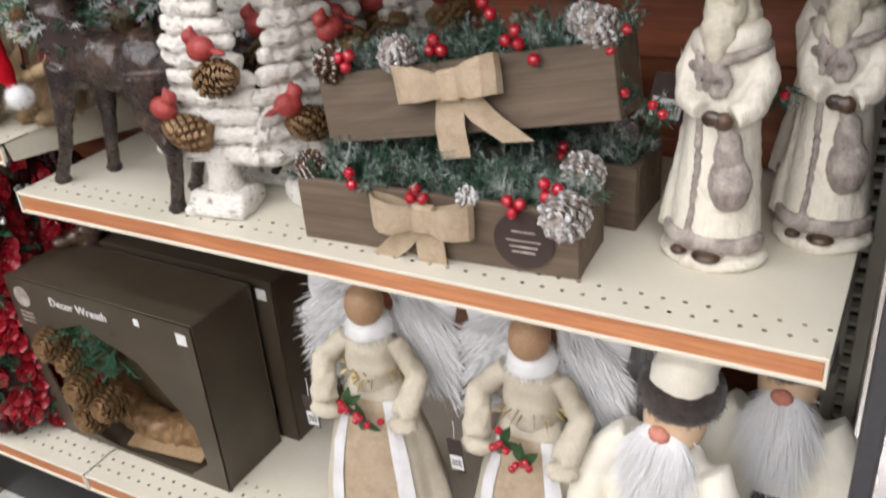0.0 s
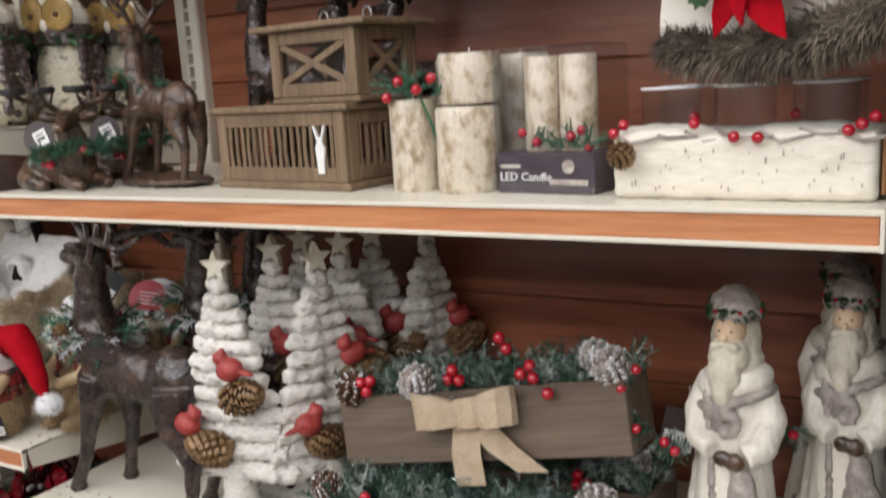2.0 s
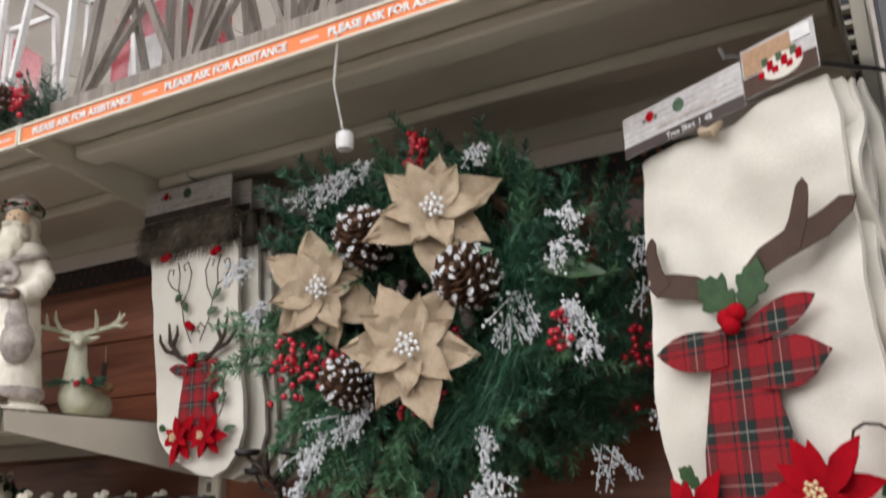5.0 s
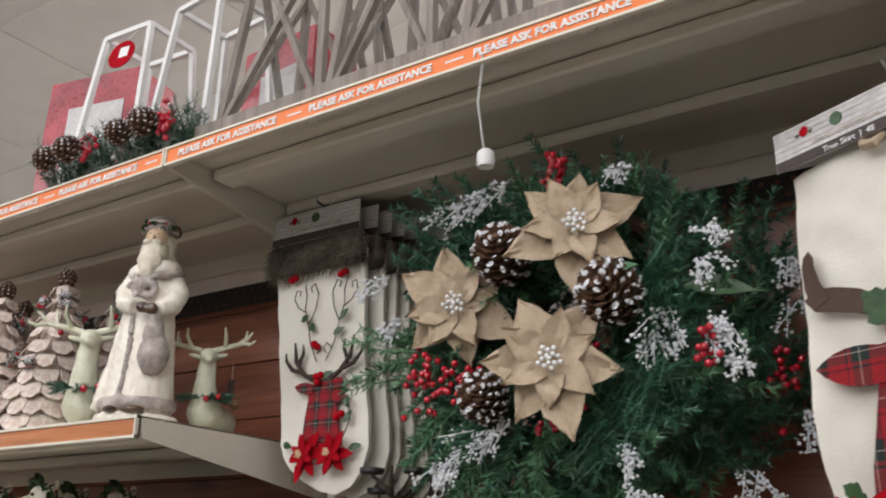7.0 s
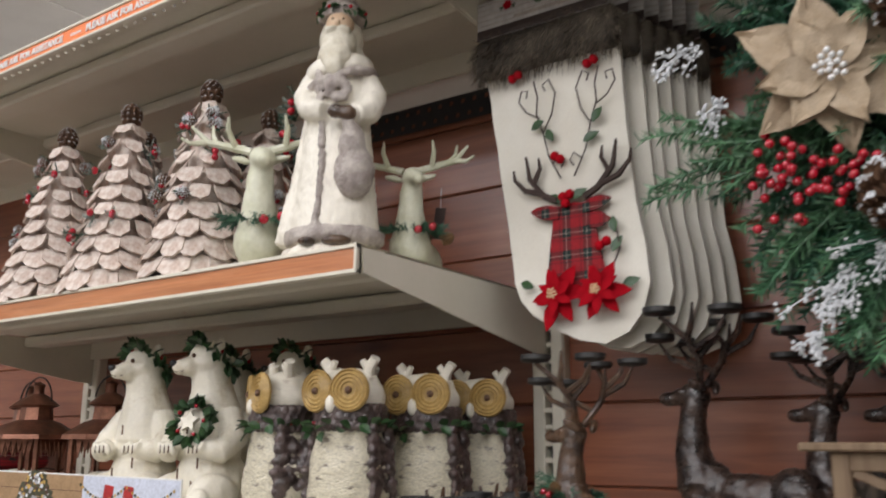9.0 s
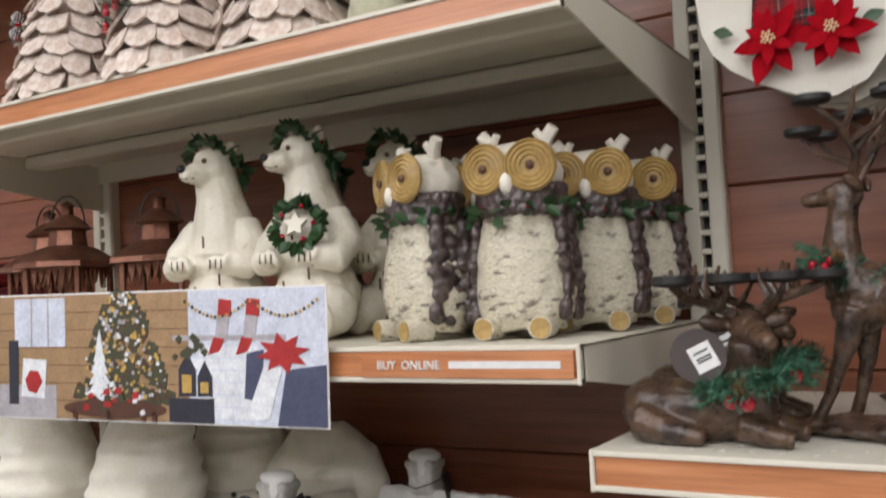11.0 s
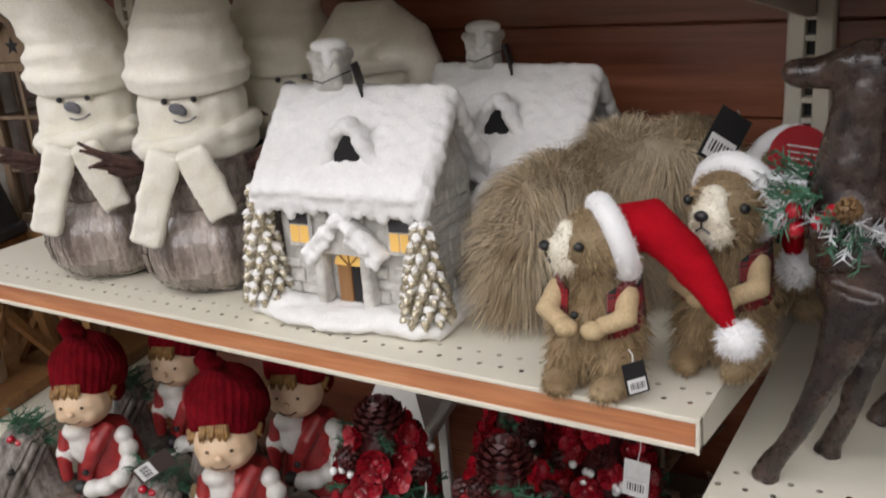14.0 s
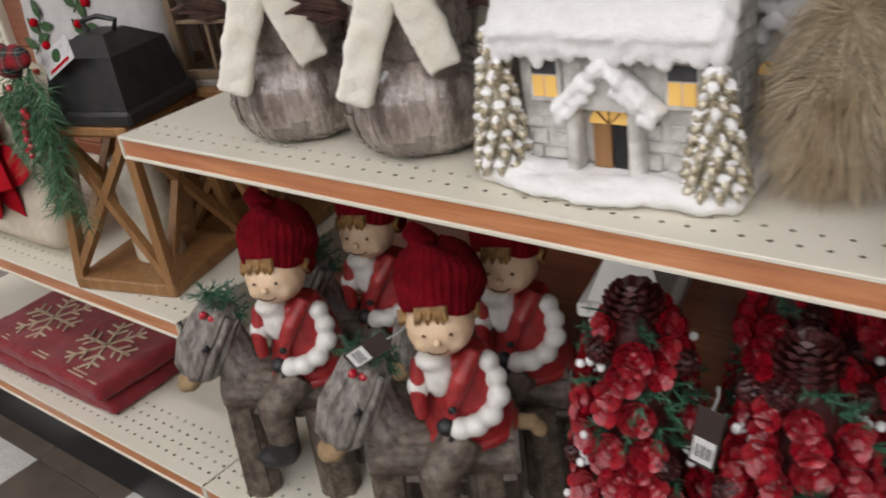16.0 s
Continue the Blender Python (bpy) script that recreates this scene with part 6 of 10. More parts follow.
# slatted box lantern
W, D, H = 0.235, 0.135, 0.100
crate = thing("slatted_lantern", "tan wooden lantern box with twig slats and white stag cut-out", "lantern", pose(0.508, -0.302, Z + 0.0005, 0, 0, -7))
part("floor_board", Geo().box((0, 0, 0.005), (W + 0.012, D + 0.012, 0.010), 0.002), LANTERN_WOOD, crate)
part("top_board", Geo().box((0, 0, H + 0.004), (W + 0.018, D + 0.018, 0.009), 0.002), LANTERN_WOOD, crate)
for mm, w in ((pose(0, -D / 2, 0.0105), W), (pose(0, D / 2, 0.0105), W), (pose(W / 2 - 0.004, 0, 0.0105, 0, 0, 90), D - 0.009), (pose(-W / 2 + 0.004, 0, 0.0105, 0, 0, 90), D - 0.009)):
    f = framed_panel(crate, mm, w, H - 0.0115, 0.008, 0.018, LANTERN_WOOD)
    n = int((w - 0.036) / 0.0115)
    for i in range(n):
        x = -w / 2 + 0.018 + (i + 0.5) * (w - 0.036) / n
        part("slat", Geo().tube([(x, 0, 0.016), (x + 0.0012 * (i % 3 - 1), -0.001, H * 0.4), (x, 0, H - 0.028)], [0.0032, 0.0026, 0.003], 6), LANTERN_WOOD, f)
stag = [(-0.005, 0), (0.005, 0), (0.006, 0.018), (0.008, 0.032), (0.004, 0.04), (0.008, 0.052), (0.011, 0.06), (0.008, 0.06), (0.003, 0.047), (0.0, 0.044), (-0.003, 0.047), (-0.008, 0.06), (-0.011, 0.06), (-0.008, 0.052), (-0.004, 0.04), (-0.008, 0.032), (-0.006, 0.018)]
part("stag_cutout", Geo().prism(stag, -0.0015, 0.0015), WHITE, crate, "white stag cut-out", m=pose(0.078, -D / 2 - 0.0065, 0.022))

# lantern with crossed front, on the box
W, D, H = 0.148, 0.115, 0.092
lant = thing("crossed_lantern", "tan wooden lantern with crossed bars over glass", "lantern", pose(0.566, -0.305, Z + 0.1095, 0, 0, -7))
part("floor_board", Geo().box((0, 0, 0.004), (W + 0.006, D + 0.006, 0.008), 0.002), LANTERN_WOOD, lant)
part("top_board", Geo().box((0, 0, H + 0.004), (W + 0.05, D + 0.03, 0.008), 0.002), LANTERN_WOOD, lant)
for mm, w in ((pose(0, -D / 2, 0.0085), W), (pose(0, D / 2, 0.0085), W), (pose(W / 2 - 0.004, 0, 0.0085, 0, 0, 90), D - 0.009), (pose(-W / 2 + 0.004, 0, 0.0085, 0, 0, 90), D - 0.009)):
    h = H - 0.009
    f = framed_panel(lant, mm, w, h, 0.008, 0.017, LANTERN_WOOD)
    iw, ih = w - 0.034, h - 0.034
    for s in (-1, 1):
        part("cross_bar", Geo().box((0, 0, 0), (math.hypot(iw, ih) - 0.004, 0.0045 - 0.0008 * s, 0.009), 0.0008, pose(0, -0.0005 * s, h / 2, 0, s * math.degrees(math.atan2(ih, iw)), 0)), LANTERN_WOOD, f)
    part("pane", Geo().box((0, 0.0032, h / 2), (iw + 0.004, 0.0012, ih + 0.004), 0.0002), CLEAR, f)
for x in (-0.03, 0.045):
    part("hanging_ring", Geo().tube([(x + 0.007 * math.cos(a * 0.35), 0, H + 0.016 + 0.009 * math.sin(a * 0.35)) for a in range(19)], 0.0014, 6, False), STEEL, lant, "silver ring")


def candle(m, r, h, label, wrap=True):
    t = thing("candle", label, "candle", m, "birch candles")
    g = Geo().lathe([(r * 0.97, 0.0), (r, 0.003), (r, h - 0.004), (r * 0.96, h), (r * 0.5, h - 0.003), (0.002, h - 0.004)], 28).rough(0.0008, 50)
    part("wax", g, WAX, t)
    part("wick", Geo().tube([(0, 0, h - 0.006), (0.001, 0, h + 0.006)], 0.001, 5), WHITE, t)
    if wrap:
        w = Geo().lathe([(r + 0.001, 0.0), (r + 0.0016, h * 0.5), (r + 0.001, h), (r * 0.8, h + 0.003)], 28, close=False).rough(0.0014, 60)
        part("wrapper", w, CLEAR, t, "clear shrink wrap").visible_shadow = False
    return t


candle(pose(0.700, -0.36, Z + 0.0005), 0.029, 0.108, "birch-bark pillar candle in clear wrap")
candle(pose(0.772, -0.358, Z + 0.0005), 0.038, 0.098, "wide birch-bark pillar candle in clear wrap")
candle(pose(0.776, -0.355, Z + 0.102), 0.037, 0.056, "short birch-bark candle stacked on another")
candle(pose(0.722, -0.28, Z + 0.0005), 0.029, 0.155, "tall birch-bark pillar candle in clear wrap")
candle(pose(0.800, -0.265, Z + 0.0005), 0.036, 0.155, "tall wide birch-bark pillar candle in clear wrap")
pick = thing("berry_pick", "green twig with red berries laid over the candles", "sprig", pose(0.715, -0.375, Z + 0.112))
g = Geo(3)
for k in range(26):
    sprig(g, (g.rng.uniform(-0.05, 0.05), g.rng.uniform(-0.012, 0.012), g.rng.uniform(0, 0.02)), (g.rng.gauss(0, 1), g.rng.gauss(0, 0.5), g.rng.uniform(0, 1)), 0.03, 0.016, 16, 0.0012)
g.tube([(0.0, 0, 0.01), (0.02, -0.004, -0.03), (0.03, -0.002, -0.07)], 0.0016, 5)
part("greenery", g, NEEDLE, pick, smooth=False)
berries(pick, [(-0.03, -0.018, 0.0), (-0.012, -0.02, 0.018), (0.03, -0.016, 0.020), (0.012, -0.02, 0.008)], 0.0066, BERRY)

# boxed candles
W, D, H = 0.122, 0.088, 0.158
bx = thing("boxed_candles", "clear plastic box of two birch candles on plum card", "gift box", pose(0.882, -0.342, Z + 0.0005, 0, 0, -6))
part("card_base", Geo().box((0, 0, 0.022), (W - 0.002, D - 0.002, 0.044), 0.001), PURPLE, bx, "plum printed card base")
for x, y, w, d in ((0, -D / 2, W, 0.0008), (0, D / 2, W, 0.0008), (-W / 2, 0, 0.0008, D), (W / 2, 0, 0.0008, D)):
    part("plastic_panel", Geo().box((x, y, H / 2 + 0.001), (w, d, H - 0.002), 0.0002), CLEAR, bx, "clear plastic side").visible_shadow = False
part("plastic_lid", Geo().box((0, 0, H), (W, D, 0.0008), 0.0002), CLEAR, bx, "clear plastic top").visible_shadow = False
for x, h in ((-0.022, 0.104), (0.022, 0.104)):
    part("candle", Geo().lathe([(0.0205, 0.0), (0.021, 0.004), (0.021, h - 0.004), (0.019, h), (0.003, h - 0.004)], 24).rough(0.0009, 60), WAX, bx, "pale birch candle", m=pose(x, 0.0, 0.0445))
part("picture_card", Geo().box((-0.047, 0.02, 0.09), (0.022, 0.001, 0.09), 0.0002), plain("blue_grey_print", (0.16, 0.20, 0.27), 0.4), bx)
g = Geo(8)
for k in range(16):
    sprig(g, (g.rng.uniform(-0.04, 0.05), -0.033, 0.05), (g.rng.gauss(0, 1), -0.2, 1), 0.028, 0.014, 14, 0.0011)
part("greenery", g, NEEDLE, bx, smooth=False)
berries(bx, [(-0.03, -0.036, 0.066), (-0.012, -0.036, 0.056), (0.03, -0.036, 0.062), (0.042, -0.034, 0.068), (0.048, -0.03, 0.05)], 0.0056, BERRY)
word("LED Candle", 0.0135, pose(-0.056, -D / 2 - 0.0008, 0.014, 90, 0, 0), WHITE, "lettering", bx)
part("small_print", Geo().box((-0.042, -D / 2 - 0.0008, 0.030), (0.026, 0.0005, 0.004), 0.0001), RESIN_GREY, bx)
part("emblem", Geo().lathe([(0.0, 0), (0.0075, 0), (0.0075, 0.0006), (0.0, 0.0006)], 20), RESIN_GREY, bx, m=pose(0.030, -D / 2 - 0.0005, 0.030, 90, 0, 0))
part("small_print", Geo().box((0.030, -D / 2 - 0.0008, 0.013), (0.046, 0.0005, 0.006), 0.0001), RESIN_GREY, bx)

# birch log with glass cups
L, D, H = 0.245, 0.115, 0.064
log = thing("birch_candle_log", "whitewashed birch log holder with three glass cups", "candle holder", pose(1.088, -0.36, Z + 0.0005, 0, 0, -2))
g = Geo().box((0, 0, H / 2), (L, D, H), 0.005).ball((-0.08, -0.02, H), (0.05, 0.04, 0.008)).ball((0.06, -0.01, H), (0.06, 0.045, 0.006))
part("log", sculpt(g, "log", 0.0036, 1, 0.0016, 60), BIRCH, log)
part("cut_end", Geo().box((L / 2 + 0.0035, 0, H / 2), (0.004, D - 0.02, H - 0.012), 0.003), OAK, log, "brown cut end")
g = Geo(4)
for k in range(34):
    g.box((g.rng.uniform(-L / 2 + 0.012, L / 2 - 0.012), -D / 2 - 0.0028, g.rng.uniform(0.008, H - 0.014)), (0.0012, 0.0008, g.rng.uniform(0.002, 0.006)), 0.0002)
tagged(part("bark_fleck", g, RESIN_GREY, log), kind="stuff")
for x in (-0.073, 0.0, 0.073):
    for y in (-0.018, 0.045) if x else (-0.018,):
        c = part("glass_cup", Geo().lathe([(0.0, 0.0), (0.027, 0.001), (0.0285, 0.006), (0.029, 0.052)], 26, close=False), CUPGLASS, log, "clear glass tealight cup", m=pose(x, y, H - 0.008))
        c.visible_shadow = False
        # opaque white ring stands in for the highlight along the glass edge
        part("rim", Geo().tube([(0.029 * math.cos(a * 0.2513), 0.029 * math.sin(a * 0.2513), 0.052) for a in range(26)], 0.0012, 5, False), SILKWHITE, c, "white rim painted as the glint of the glass")
g = Geo(6)
for k in range(7):
    y = -D / 2 + 0.004 * (k % 3)
    g = Geo(6).tube([(-0.12 + 0.035 * k, y, H + 0.002), (-0.10 + 0.035 * k, y - 0.006, H - 0.008 + 0.005 * (k % 2)), (-0.07 + 0.035 * k, y - 0.004, H - 0.002)], [0.0022, 0.002, 0.0014], 6)
    part("twig", g, RESIN_GREY, log, "grey twig along the front")
berries(log, [(-0.118, -0.062, H + 0.002), (-0.11, -0.055, H + 0.01), (-0.038, -0.06, H + 0.010), (0.0, -0.064, H - 0.003), (0.022, -0.066, H - 0.004), (0.098, -0.062, H + 0.001), (0.108, -0.056, H + 0.006), (0.118, -0.05, H + 0.012), (-0.06, 0.02, H + 0.012), (0.04, 0.02, H + 0.012)], 0.0058, BERRY)
cone(log, pose(-0.104, -0.07, H - 0.022, 70, 0, 0), 0.013, 0.024, False, CONE_GILT, 6)


# ---- things hanging before the back boards ----
def crinkled_petal(length, width, fold, droop, seed):
    """A frayed, creased cloth petal along x, with a little thickness."""
    g = Geo()
    n, w = 11, 3
    for low in (0, -0.0016):
        for i in range(n + 1):
            u = i / n
            half = width / 2 * (0.14 * (1 - u) + 1.15 * math.sin(math.pi * u ** 0.85) ** 1.15 if u < 1 else 0.03)
            for j in range(-w, w + 1):
                v = j / w
                q = Vector((u * 5 + seed, v * 2.2, seed))
                ragged = 1 + (0.16 * noise.noise(Vector((u * 14, seed, v))) if abs(j) == w else 0)
                z = -droop * length * u * u + fold * abs(v) * half * 0.8 + noise.noise(q) * length * 0.07 + noise.noise(q * 3.0) * length * 0.03
                g.v.append((u * length, v * half * ragged, z + low))
    m = 2 * w + 1
    for side in (0, 1):
        o = side * (n + 1) * m
        for i in range(n):
            for j in range(m - 1):
                a = o + i * m + j
                f = (a, a + m, a + m + 1, a + 1)
                g.f.append(f if side == 0 else f[::-1])
    return g


def petal_flower(parent, m, r, mat, centre, label, petals=6, rings=2, fold=0.22, width=0.62, seed=0, crumple=0.0):
    """A poinsettia facing -y: rings of pointed petals and a beaded middle."""
    rng = random.Random(seed)
    hub = part("flower", Geo().ball((0, 0, 0), (r * 0.12, r * 0.08, r * 0.12), u=10, w=6), mat, parent, label, m=m)
    for k in range(rings):
        for i in range(petals):
            a = 360 * (i + 0.5 * k) / petals + rng.uniform(-9, 9)
            ln = r * (1.0 - 0.30 * k) * rng.uniform(0.84, 1.1)
            if crumple:
                g = crinkled_petal(ln, ln * width, fold, rng.uniform(0.05, 0.25), seed + 7.3 * i + 31 * k)
            else:
                g = Geo().leaf(pose(0, 0, 0), ln, ln * width, fold, rng.uniform(0.05, 0.22), 0.0016)
            part("petal", g, mat, hub, m=pose(0, -0.004 - 0.007 * k, 0) @ pose(0, 0, 0, 0, -a, 0) @ pose(0, 0, 0, 90, 0, 0) @ pose(0, 0, 0, rng.uniform(-10, 10), -8 - 9 * k, 0))
    bead = Geo().ball((0, 0, 0), r * 0.034, u=8, w=6).mesh("bead")
    for i in range(15):
        a = i * 2.4
        rr = r * 0.042 * math.sqrt(i)
        part("bead", bead, centre, hub, m=pose(rr * math.cos(a), -0.018 - 0.12 * r, rr * math.sin(a)))
    return hub


def hot_cloth(name, mat, parent, outline, thick, m, label="", wave=0.004, seed=1.0, cut=0.012):
    """Cloth cut to an outline, gently waved: a filled grid with thickness."""
    bm = bmesh.new()
    vs = [bm.verts.new((x, 0, z)) for x, z in outline]
    f = bm.faces.new(vs)
    xs, zs = [p[0] for p in outline], [p[1] for p in outline]
    for ax, lo, hi in ((0, min(xs), max(xs)), (2, min(zs), max(zs))):
        k = lo + cut
        while k < hi:
            no = (1, 0, 0) if ax == 0 else (0, 0, 1)
            co = (k, 0, 0) if ax == 0 else (0, 0, k)
            bmesh.ops.bisect_plane(bm, geom=bm.verts[:] + bm.edges[:] + bm.faces[:], plane_co=co, plane_no=no)
            k += cut
    bmesh.ops.recalc_face_normals(bm, faces=bm.faces)
    if sum(f.normal.y for f in bm.faces) > 0:
        bmesh.ops.reverse_faces(bm, faces=bm.faces)
    for v in bm.verts:
        v.co.y += noise.noise(Vector((v.co.x * 9 + seed, seed, v.co.z * 6))) * wave * 2 + noise.noise(Vector((v.co.x * 26, seed, v.co.z * 24))) * wave * 0.6
    bmesh.ops.solidify(bm, geom=bm.faces[:], thickness=thick)
    me = bpy.data.meshes.new(name)
    bm.to_mesh(me)
    bm.free()
    me.polygons.foreach_set("use_smooth", [True] * len(me.polygons))
    me.set_sharp_from_angle(angle=radians(45))
    return part(name, me, mat, parent, label, m=m)


def band(pts, widths):
    """An outline round a bent line, as wide as told at each point, with a round end."""
    left, right = [], []
    n = len(pts)
    for i, (x, z) in enumerate(pts):
        dx, dz = pts[min(i + 1, n - 1)][0] - pts[max(i - 1, 0)][0], pts[min(i + 1, n - 1)][1] - pts[max(i - 1, 0)][1]
        ln = math.hypot(dx, dz)
        ox, oz = -dz / ln * widths[i] / 2, dx / ln * widths[i] / 2
        left.append((x + ox, z + oz))
        right.append((x - ox, z - oz))
    ex, ez = pts[-1][0] - pts[-2][0], pts[-1][1] - pts[-2][1]
    ln = math.hypot(ex, ez)
    tip = (pts[-1][0] + ex / ln * widths[-1] * 0.6, pts[-1][1] + ez / ln * widths[-1] * 0.6)
    return left + [tip] + right[::-1]



DARKTHREAD = plain("dark_thread", (0.055, 0.035, 0.028), 0.8)
BROWNFELT = stuff("brown_felt", (0.075, 0.045, 0.032), (0.10, 0.062, 0.045), 0.95, 20, 400, 0.3)
CARDPRINT = stuff("printed_header_card", (0.50, 0.48, 0.47), (0.72, 0.71, 0.70), 0.5, 14, 120, 0.0)
YELLOWBEAD = plain("cream_bead", (0.72, 0.58, 0.34), 0.35)
WHITEBEAD = plain("pearl_bead", (0.78, 0.78, 0.76), 0.25, coat=0.4)


def header_card(parent, m, w, h, title=""):
    c = part("header_card", Geo().box((0, 0, 0), (w, 0.0015, h), 0.0004), CARDPRINT, parent, "printed header card", m=m)
    part("card_footer", Geo().box((0, -0.001, -h * 0.37), (w * 0.998, 0.0006, h * 0.25), 0.0001), TAGBROWN, c)
    for i in range(5):
        part("print_stripe", Geo().box((0, -0.0009, h * (0.42 - 0.14 * i)), (w * 0.998, 0.0004, h * 0.02), 0.0001), RESIN_GREY, c)
    part("emblem", Geo().lathe([(0, 0), (h * 0.16, 0), (h * 0.16, 0.0008), (0, 0.0008)], 20), LEAFGREEN, c, m=pose(0.0, -0.0008, h * 0.22, 90, 0, 0))
    for i in range(5):
        part("print_petal", Geo().leaf(Matrix(), h * 0.2, h * 0.13), REDFELT, c, m=pose(-w * 0.25, -0.0014, h * 0.26, 0, 72 * i, 0) @ pose(0, 0, 0, 90, 0, 0))
    for r in (160, 20):
        part("print_leaf", Geo().leaf(pose(h * 0.12, 0, 0), h * 0.2, h * 0.12), LEAFGREEN, c, m=pose(-w * 0.25, -0.0011, h * 0.26, 0, r, 0) @ pose(0, 0, 0, 90, 0, 0))
    part("print_line", Geo().box((w * 0.05, -0.0011, -h * 0.1), (w * 0.5, 0.0005, h * 0.09), 0.0001), RESIN_GREY, c)
    if title:
        word(title, h * 0.2, pose(-w * 0.12, -0.0016, -h * 0.46, 90, 0, 0), WHITE, "lettering", c)
    return c


def stocking(m, label, decorated=True):
    t = thing("stocking", label, "stocking", m, "hanging stockings")
    out = [(-0.083, 0.0), (-0.081, -0.03), (-0.066, -0.13), (-0.050, -0.239), (-0.037, -0.340), (-0.026, -0.366), (-0.008, -0.386), (0.024, -0.407), (0.060, -0.424), (0.098, -0.431), (0.130, -0.418), (0.150, -0.393), (0.160, -0.356), (0.154, -0.30), (0.143, -0.245), (0.135, -0.14), (0.130, -0.043), (0.130, 0.0)]
    body = hot_cloth("sock", FELT, t, out, 0.009, pose(0, 0, 0), "cream felt stocking", 0.004, 2.0)
    cuff = sculpt(Geo().box((0.019, -0.003, 0.000), (0.225, 0.026, 0.062), 0.010), "cuff", 0.005, 4)
    cu = part("cuff", cuff, FURGREY, t, "brown faux fur cuff")
    part("cuff_fur", fur(cuff, 3600 if decorated else 700, 0.022, 0.0011, random.Random(5), (0, -0.1, -0.6), 0.4), FURGREY, cu, smooth=False)
    part("hook", Geo().tube([(0.015, 0.18, 0.105), (0.015, 0.02, 0.105), (0.015, -0.012, 0.107), (0.015, -0.016, 0.116)], 0.0025, 6), STEEL, t, "steel peg hook")
    header_card(t, pose(0.014, -0.008, 0.062), 0.212, 0.060)
    if not decorated:
        return t
    stag = hot_cloth("stag_neck", TARTAN_SMALL, t, [(0.018, -0.352), (0.022, -0.31), (0.028, -0.27), (0.030, -0.245), (0.060, -0.240), (0.086, -0.246), (0.090, -0.27), (0.098, -0.31), (0.106, -0.352)], 0.002, pose(0, -0.0085, 0), "red tartan stag head", 0.0008)
    for x0, z0, x1, z1, w in ((0.04, -0.253, 0.0, -0.246, 0.020), (0.075, -0.250, 0.112, -0.243, 0.018), (0.08, -0.268, 0.110, -0.270, 0.022)):
        pts = [(x0 + (x1 - x0) * k / 6, z0 + (z1 - z0) * k / 6) for k in range(7)]
        hot_cloth("stag_ear", TARTAN_SMALL, stag, band(pts, [w * v for v in (0.75, 0.88, 0.98, 1.0, 0.92, 0.72, 0.36)]), 0.002, pose(0, -0.0026, 0), "", 0.0004, cut=0.02)
    for x0, s in ((0.038, -1), (0.078, 1)):
        a = Geo()
        a.tube([(x0, -0.003, -0.236), (x0 + s * 0.020, -0.003, -0.226), (x0 + s * 0.042, -0.003, -0.200), (x0 + s * 0.048, -0.003, -0.165)], [0.0050, 0.0046, 0.0040, 0.0018], 6)
        a.tube([(x0 + s * 0.024, -0.003, -0.222), (x0 + s * 0.050, -0.003, -0.214), (x0 + s * 0.066, -0.003, -0.196), (x0 + s * 0.068, -0.003, -0.182)], [0.0044, 0.0040, 0.0030, 0.0015], 6)
        a.tube([(x0 + s * 0.036, -0.003, -0.206), (x0 + s * 0.026, -0.003, -0.186), (x0 + s * 0.028, -0.003, -0.170)], [0.004, 0.003, 0.0015], 6)
        part("felt_antler", a, DARKTHREAD, stag, "dark felt antler")
        curls = [[(0.054 + s * 0.010, -0.205), (0.054 + s * 0.028, -0.170), (0.054 + s * 0.036, -0.135), (0.054 + s * 0.046, -0.105), (0.054 + s * 0.044, -0.080), (0.054 + s * 0.050, -0.056)],
                 [(0.054 + s * 0.042, -0.112), (0.054 + s * 0.062, -0.100), (0.054 + s * 0.074, -0.082), (0.054 + s * 0.070, -0.066), (0.054 + s * 0.060, -0.068), (0.054 + s * 0.062, -0.078)],
                 [(0.054 + s * 0.036, -0.135), (0.054 + s * 0.022, -0.110), (0.054 + s * 0.016, -0.080), (0.054 + s * 0.026, -0.058), (0.054 + s * 0.036, -0.064), (0.054 + s * 0.032, -0.074)],
                 [(0.054 + s * 0.022, -0.182), (0.054 + s * 0.010, -0.172), (0.054 + s * 0.004, -0.182), (0.054 + s * 0.010, -0.190)]]
        v = Geo()
        for c in curls:
            v.tube([(x, -0.003, z) for x, z in c], 0.0012, 5)
        part("embroidery", v, DARKTHREAD, stag, "dark stitched vine")
    lf = Geo().leaf(Matrix(), 0.024, 0.013).mesh("felt_leaf")
    for x, z, r in ((0.045, -0.238, 150), (0.060, -0.236, 30), (0.020, -0.118, 200), (0.094, -0.135, 60), (0.034, -0.15, 120), (0.080, -0.16, 30), (0.116, -0.315, 60), (0.0, -0.35, 160), (0.128, -0.36, 20), (0.12, -0.29, 100)):
        part("felt_leaf", lf, LEAFGREEN, stag, m=pose(x, -0.005, z, 0, -r, 0) @ pose(0, 0, 0, 90, 0, 0))
    part("stem", Geo().tube([(0.095, -0.003, -0.345), (0.115, -0.003, -0.335), (0.126, -0.003, -0.31), (0.122, -0.003, -0.285)], 0.0012, 5), DARKTHREAD, stag)
